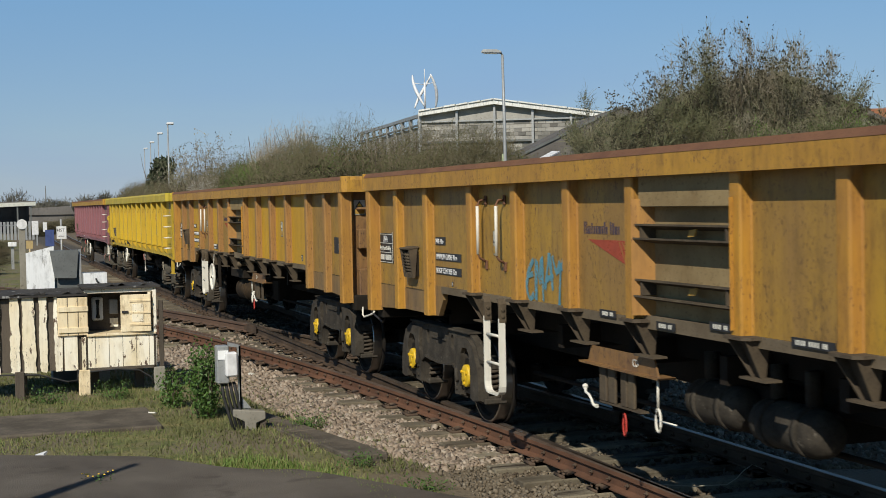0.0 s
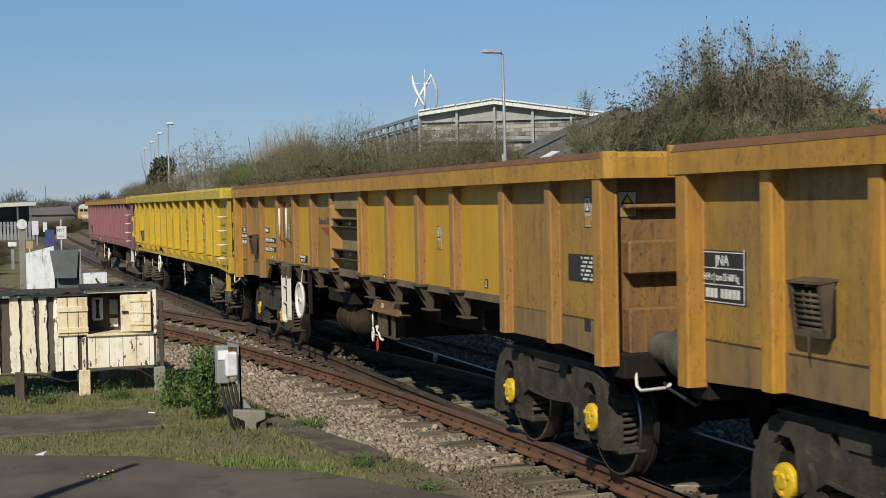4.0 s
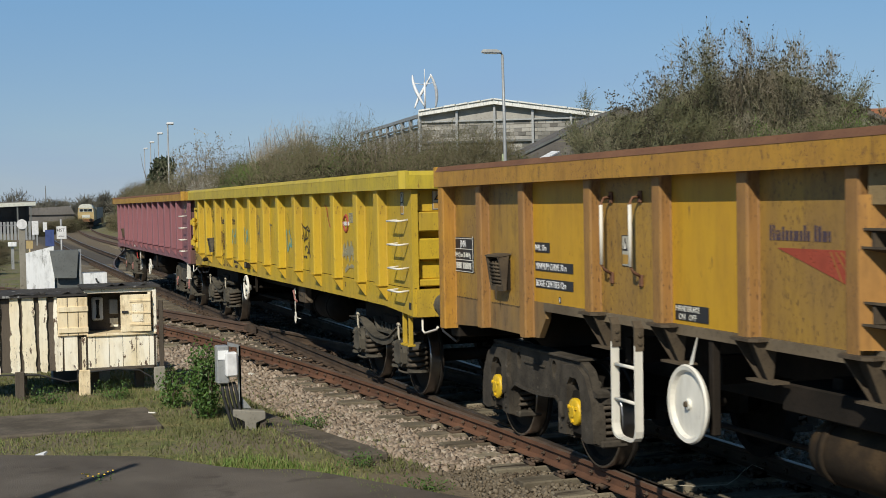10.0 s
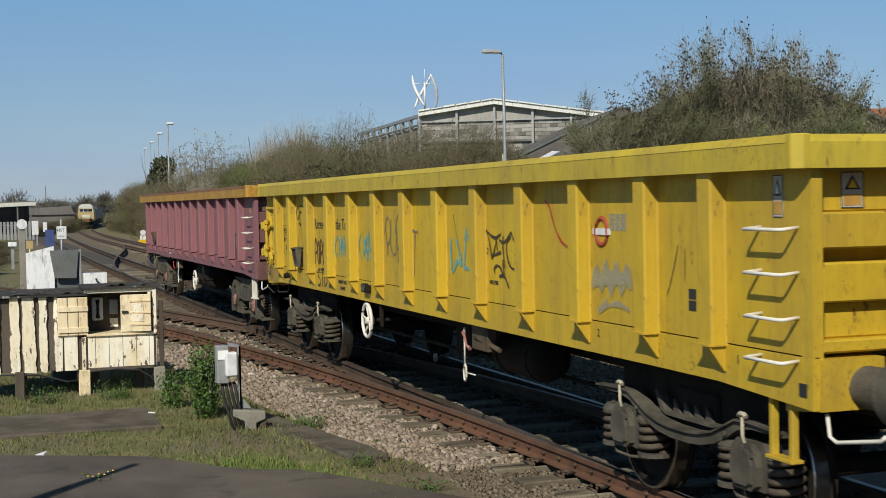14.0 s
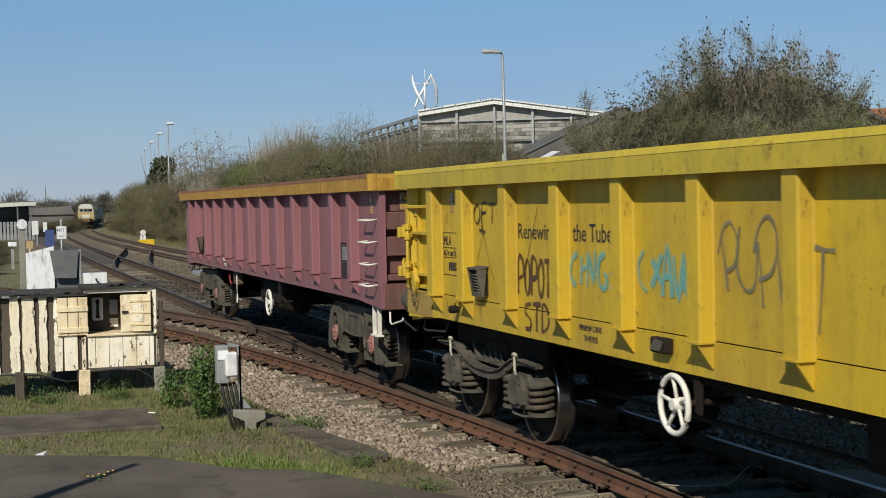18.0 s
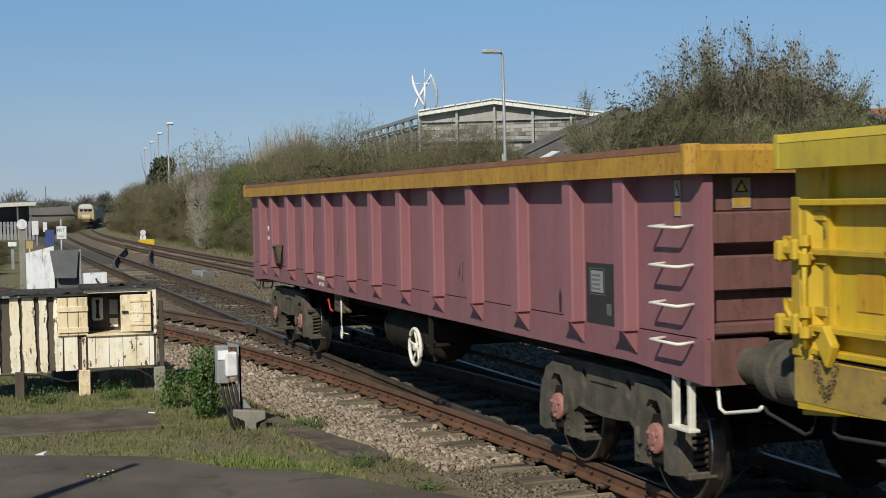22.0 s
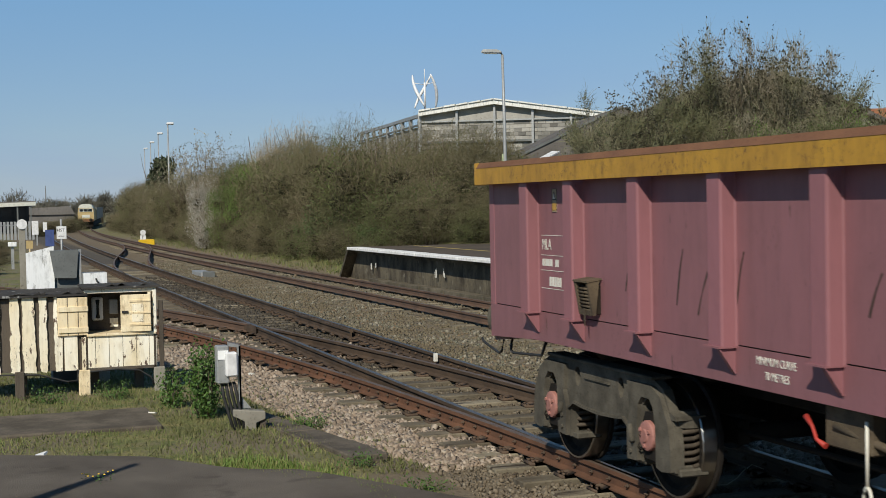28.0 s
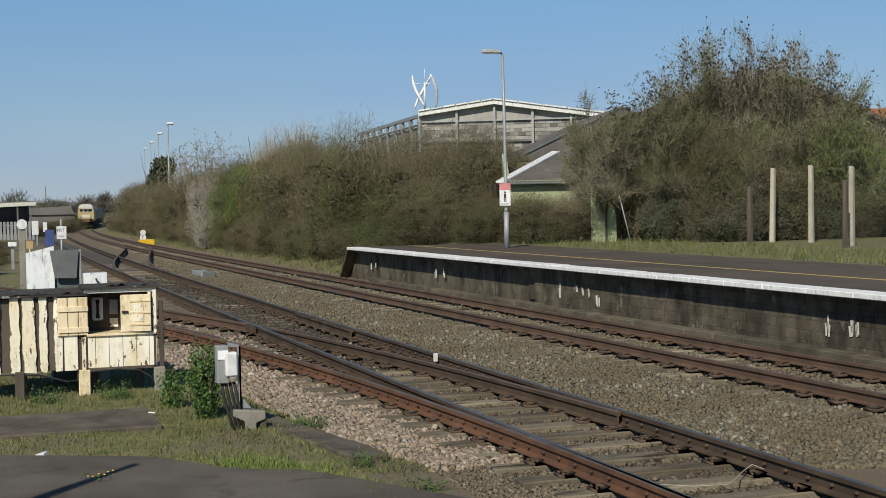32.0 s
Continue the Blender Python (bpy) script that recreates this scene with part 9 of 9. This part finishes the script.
writing("2", 0.09, "ink", y, near_side(4.9, 1.22, SIDE - 0.0085))
writing("1", 0.09, "ink", y, near_side(7.0, 1.22, SIDE - 0.0085))
P = [[(0, 0), (0.04, 1), (0.5, 0.95), (0.55, 0.55), (0.05, 0.45)]]
D = [[(0, 0), (0.05, 1), (0.45, 0.8), (0.5, 0.3), (0, 0.02)]]
O = [[(0.3, 1), (0.02, 0.7), (0.05, 0.2), (0.3, 0), (0.52, 0.3), (0.5, 0.8), (0.3, 1)]]
T = [[(0.25, 0), (0.28, 1)], [(-0.05, 0.97), (0.6, 1.0)]]
S = [[(0.5, 0.95), (0.1, 0.9), (0.05, 0.6), (0.45, 0.4), (0.45, 0.08), (0, 0.05)]]
F = [[(0, 0), (0.03, 1), (0.5, 1.02)], [(0.02, 0.55), (0.4, 0.58)]]


def word(parent, glyphs, x, z, w, h, thick, material, step=0.72, label="graffiti scrawl"):
    allst = []
    for i, g in enumerate(glyphs):
        allst += [[(a + i * step, b) for a, b in s] for s in g]
    scrawl(parent, allst, x, z, w, h, thick, material, label=label)


def freehand(parent, lines, w, material, label):
    """Painted lines whose points are places on the wagon's side."""
    scrawl(parent, lines, 0.0, 0.0, 1.0, 1.0, w, material, label=label)


word(y, (P, O, P, O, T), -4.53, 1.47, 0.215, 0.32, 0.044, "spray_brown", label="brown sprayed letters")
word(y, (S, T, D), -4.38, 1.15, 0.27, 0.25, 0.042, "spray_brown", label="brown sprayed letters")
word(y, (O, F, T), -5.66, 2.09, 0.29, 0.19, 0.028, "spray_black", label="black sprayed letters")
freehand(y, [[(-5.45, 2.08), (-5.42, 1.98)], [(-5.52, 2.03), (-5.36, 2.01)]], 0.03, "spray_black", "black sprayed letters")
freehand(y, [[(-5.43, 1.98), (-5.58, 1.74), (-5.68, 1.52)], [(-5.40, 1.98), (-5.26, 1.72), (-5.14, 1.56)], [(-4.05, 2.25), (-4.22, 1.95), (-4.40, 1.62)], [(-6.55, 2.05), (-6.50, 2.18), (-6.44, 2.06)]], 0.008, "spray_black", "thin black scratches")
freehand(y, [[(-3.24, 1.87), (-3.35, 1.80), (-3.37, 1.68), (-3.28, 1.60)], [(-3.17, 1.62), (-3.15, 1.85)], [(-3.15, 1.74), (-3.05, 1.76)], [(-3.05, 1.60), (-3.03, 1.88), (-2.93, 1.64), (-2.90, 1.89)], [(-2.72, 1.88), (-2.83, 1.82), (-2.84, 1.66), (-2.75, 1.60), (-2.68, 1.68), (-2.75, 1.73)], [(-2.62, 1.74), (-2.61, 1.72)], [(-2.62, 1.64), (-2.61, 1.61)]], 0.055, "spray_cyan", "cyan graffiti tag")
freehand(y, [[(-2.06, 1.92), (-2.15, 1.82), (-2.12, 1.68), (-2.02, 1.62)]], 0.032, "spray_cyan", "thin cyan curve")
freehand(y, [[(-1.93, 1.86), (-1.78, 1.68)], [(-1.78, 1.90), (-1.94, 1.66)], [(-1.78, 1.60), (-1.70, 1.97), (-1.63, 1.60)], [(-1.76, 1.74), (-1.64, 1.75)], [(-1.61, 1.90), (-1.54, 1.59), (-1.46, 1.92)], [(-1.40, 1.88), (-1.46, 1.74), (-1.39, 1.58)], [(-1.45, 1.74), (-1.39, 1.75)]], 0.06, "spray_cyan", "cyan graffiti tag")
freehand(y, [[(-0.96, 2.05), (-0.91, 1.88), (-0.87, 1.69)], [(-1.0, 1.93), (-0.93, 2.09), (-0.83, 2.135), (-0.74, 2.0), (-0.79, 1.86), (-0.91, 1.81)], [(-0.72, 2.11), (-0.76, 1.86), (-0.69, 1.73), (-0.60, 1.70), (-0.53, 1.78), (-0.51, 2.02)], [(-0.51, 2.02), (-0.47, 1.82), (-0.45, 1.61)], [(-0.55, 1.95), (-0.50, 2.10), (-0.39, 2.18), (-0.30, 2.10), (-0.29, 1.95), (-0.36, 1.82), (-0.50, 1.78)], [(-0.29, 2.05), (-0.25, 1.75), (-0.20, 1.60), (-0.15, 1.82)]], 0.030, "spray_grey", "faded grey sprayed letters")
freehand(y, [[(0.11, 2.0), (0.22, 1.985), (0.32, 1.985)], [(0.20, 1.99), (0.18, 1.75), (0.15, 1.49)]], 0.034, "spray_grey", "faded grey sprayed letter")
freehand(y, [[(1.40, 1.93), (1.42, 1.72), (1.45, 1.58), (1.60, 1.71), (1.70, 1.66), (1.71, 1.80)], [(1.58, 1.92), (1.66, 1.82), (1.72, 1.66)], [(1.88, 2.04), (1.84, 1.82), (1.80, 1.66), (1.92, 1.64), (2.04, 1.58)], [(1.88, 2.02), (1.96, 1.93), (2.05, 1.99), (2.03, 1.75)]], 0.055, "spray_cyan", "cyan graffiti tag")
freehand(y, [[(2.445, 2.03), (2.52, 1.94), (2.59, 1.76)], [(2.445, 2.03), (2.60, 1.97), (2.70, 1.95), (2.68, 1.88), (2.59, 1.76)], [(2.58, 1.985), (2.70, 1.96), (2.83, 2.0)], [(2.71, 1.95), (2.74, 1.84)], [(2.62, 1.79), (2.83, 1.83)], [(2.89, 1.98), (2.88, 1.86), (2.93, 1.68)], [(2.79, 1.945), (2.91, 1.92), (3.09, 2.02)], [(3.09, 2.02), (3.19, 1.90)], [(3.08, 1.98), (2.98, 1.92), (2.97, 1.83), (3.05, 1.71), (3.17, 1.68), (3.29, 1.70)], [(2.47, 1.86), (2.50, 1.835)], [(2.46, 1.82), (2.49, 1.80)], [(3.16, 1.82), (3.19, 1.80)], [(3.20, 1.80), (3.23, 1.785)], [(2.66, 1.62), (2.65, 1.67), (2.72, 1.70), (2.80, 1.685), (2.89, 1.61), (2.95, 1.57), (3.02, 1.50)], [(2.87, 1.76), (2.89, 1.67), (2.91, 1.60)], [(2.77, 1.60), (2.87, 1.61), (2.96, 1.575)]], 0.030, "spray_black", "black graffiti tag")
freehand(y, [[(3.88, 2.30), (3.98, 2.25), (4.06, 2.12), (4.14, 2.02), (4.24, 1.95), (4.35, 1.915)]], 0.026, "red", "red paint curl")
freehand(y, [[(4.82, 1.60), (4.92, 1.76), (4.98, 1.58), (5.08, 1.80), (5.16, 1.56), (5.26, 1.80), (5.34, 1.58), (5.44, 1.78), (5.50, 1.62)], [(4.84, 1.70), (5.12, 1.66), (5.48, 1.72)], [(4.86, 1.64), (5.2, 1.73), (5.46, 1.66)]], 0.085, "spray_fade", "scrubbed grey graffiti tag")
freehand(y, [[(4.92, 1.42), (5.08, 1.47), (5.28, 1.50), (5.48, 1.46)], [(4.95, 1.44), (5.1, 1.52)]], 0.05, "spray_fade", "scrubbed grey graffiti tag")
freehand(y, [[(6.24, 1.97), (6.17, 1.80), (6.065, 1.60)], [(6.34, 1.95), (6.33, 1.72)], [(1.50, 2.18), (1.60, 1.95), (1.70, 1.72)]], 0.010, "spray_black", "thin black scratches")
part("wheel_latch", box(B(), -1.86, -1.62, SIDE - 0.075, SIDE - 0.006, 1.20, 1.31, 0.01), "frame", y, "worn black latch above the handbrake wheel")
part("latch_plate", prism(B(), [(-1.85, 1.22), (-1.70, 1.215), (-1.64, 1.29), (-1.78, 1.30)], "y", SIDE - 0.082, SIDE - 0.076), "tread", y, "bare metal latch plate")
part("graffiti_strip", bars(B(), 5.14, 2.06, (0.09, 0.08, 0.09), 0.13, SIDE - 0.0005), "spray_fade", y)
rd = part("roundel", ring(B(), (5.0, SIDE - 0.002, 2.05), 0.105, 0.02, "y", 24, 4), "logo_red", y, "red ring emblem with a bar")
part("roundel_bar", box(B(), 4.85, 5.15, SIDE - 0.012, SIDE - 0.001, 2.025, 2.075), "sign_white", rd)
part("arrow_plate", box(B(), 7.72, 7.80, SIDE - 0.012, SIDE - 0.007, 1.10, 1.18), "black", y)
for z in (1.525, 1.605):
    part("small_plate", box(B(), 6.375, 6.475, SIDE - 0.004, SIDE - 0.001, z, z + 0.07), "black", y)

# lettering on the maroon wagon
r_ = maroon_wagon
writing("MLA", 0.13, "letter", r_, near_side(-6.60, 1.88, SIDE - 0.003), wide=0.8)
part("number_strip", bars(B(), -6.45, 1.57, (0.04, 0.04, 0.04, 0.04, 0.04), 0.08, SIDE), "letter", r_)
part("notice_text", bars(B(), -6.60, 1.74, (0.05, 0.09, 0.05, -0.04, 0.07), 0.06, SIDE), "letter", r_)
fr = B()
for z in (1.545, 1.70, 1.83, 2.0):
    box(fr, -6.62, -6.15, SIDE - 0.003, SIDE - 0.001, z, z + 0.005)
part("data_frame", fr, "letter", r_)
writing("MINIMUM CURVE", 0.075, "letter", r_, near_side(-3.16, 1.245, SIDE - 0.0085), wide=0.78)
writing("70 METRES", 0.075, "letter", r_, near_side(-3.06, 1.155, SIDE - 0.0085), wide=0.78)
blk = part("data_panel", box(B(), 5.98, 6.50, SIDE - 0.008, SIDE - 0.001, 1.32, 1.80), "black", r_, "black painted load table")
lab = part("paper_label", box(B(), 6.08, 6.29, SIDE - 0.012, SIDE - 0.0085, 1.57, 1.74), "steel_grey", blk, "faded grey-blue paper label")
tab = B()
for i in range(4):
    bars(tab, 6.10, 1.59 + 0.036 * i, (0.03, 0.04, 0.06), 0.016, SIDE - 0.0125, 0.010)
part("load_table", tab, "steel_dark", lab)
edge = B()
for z0, z1, x0, x1 in ((1.55, 1.556, 6.05, 6.32), (1.755, 1.761, 6.05, 6.32), (1.55, 1.761, 6.05, 6.056), (1.55, 1.761, 6.314, 6.32)):
    box(edge, x0, x1, SIDE - 0.010, SIDE - 0.0085, z0, z1)
bars(edge, 6.36, 1.40, (0.02, 0.012, 0.016), 0.09, SIDE - 0.009)
part("border", edge, "steel_dark", blk)
scr = B()
for x, z, dx, dz in ((0.9, 1.7, 0.35, 0.32), (1.05, 1.62, 0.22, 0.2), (-4.2, 1.55, 0.1, 0.4), (-3.9, 1.5, 0.14, 0.3), (-3.4, 1.6, 0.1, 0.35), (2.9, 1.55, 0.05, 0.12), (3.0, 1.5, 0.03, 0.2), (-5.0, 1.6, 0.08, 0.22), (-2.0, 1.62, 0.12, 0.25)):
    stroke(scr, [(x, z), (x + dx * 0.5, z + dz * 0.6), (x + dx, z + dz)], 0.02, SIDE - 0.0025)
part("scrapes", scr, "spray_black", r_, "dark scrapes in the paint")
part("drip_mark", prism(B(), [(5.42, 1.36), (5.46, 1.36), (5.47, 1.50), (5.44, 1.56), (5.41, 1.50)], "y", SIDE - 0.003, SIDE - 0.001), "ink", r_)

SPEED = 1.945
START = {front_wagon: -8.42, second_wagon: -25.135, yellow_wagon: -42.08, maroon_wagon: -58.91}


# ---------------------------------------------------------------- what moves
def motions():
    """The train rolls by at a steady walking pace and its wheels turn with it."""
    stops = [0.0, 0.1, 0.2] + [float(t) for t in range(1, 32)] + [31.8, 31.9, 32.0]
    for wagon, x in START.items():
        walk(wagon, [(t, pose(x + SPEED * t, 0, 0)) for t in stops])
    turns = [0.0, 0.1] + [0.3 * k for k in range(1, 106)] + [31.8, 31.9, 32.0]
    for axle in axles_a + axles_b + axles_c + axles_d:
        c = axle.location.copy()
        walk(axle, [(t, pose(c.x, c.y, c.z, 0, math.degrees(SPEED * t / 0.46), 0)) for t in turns])


motions()
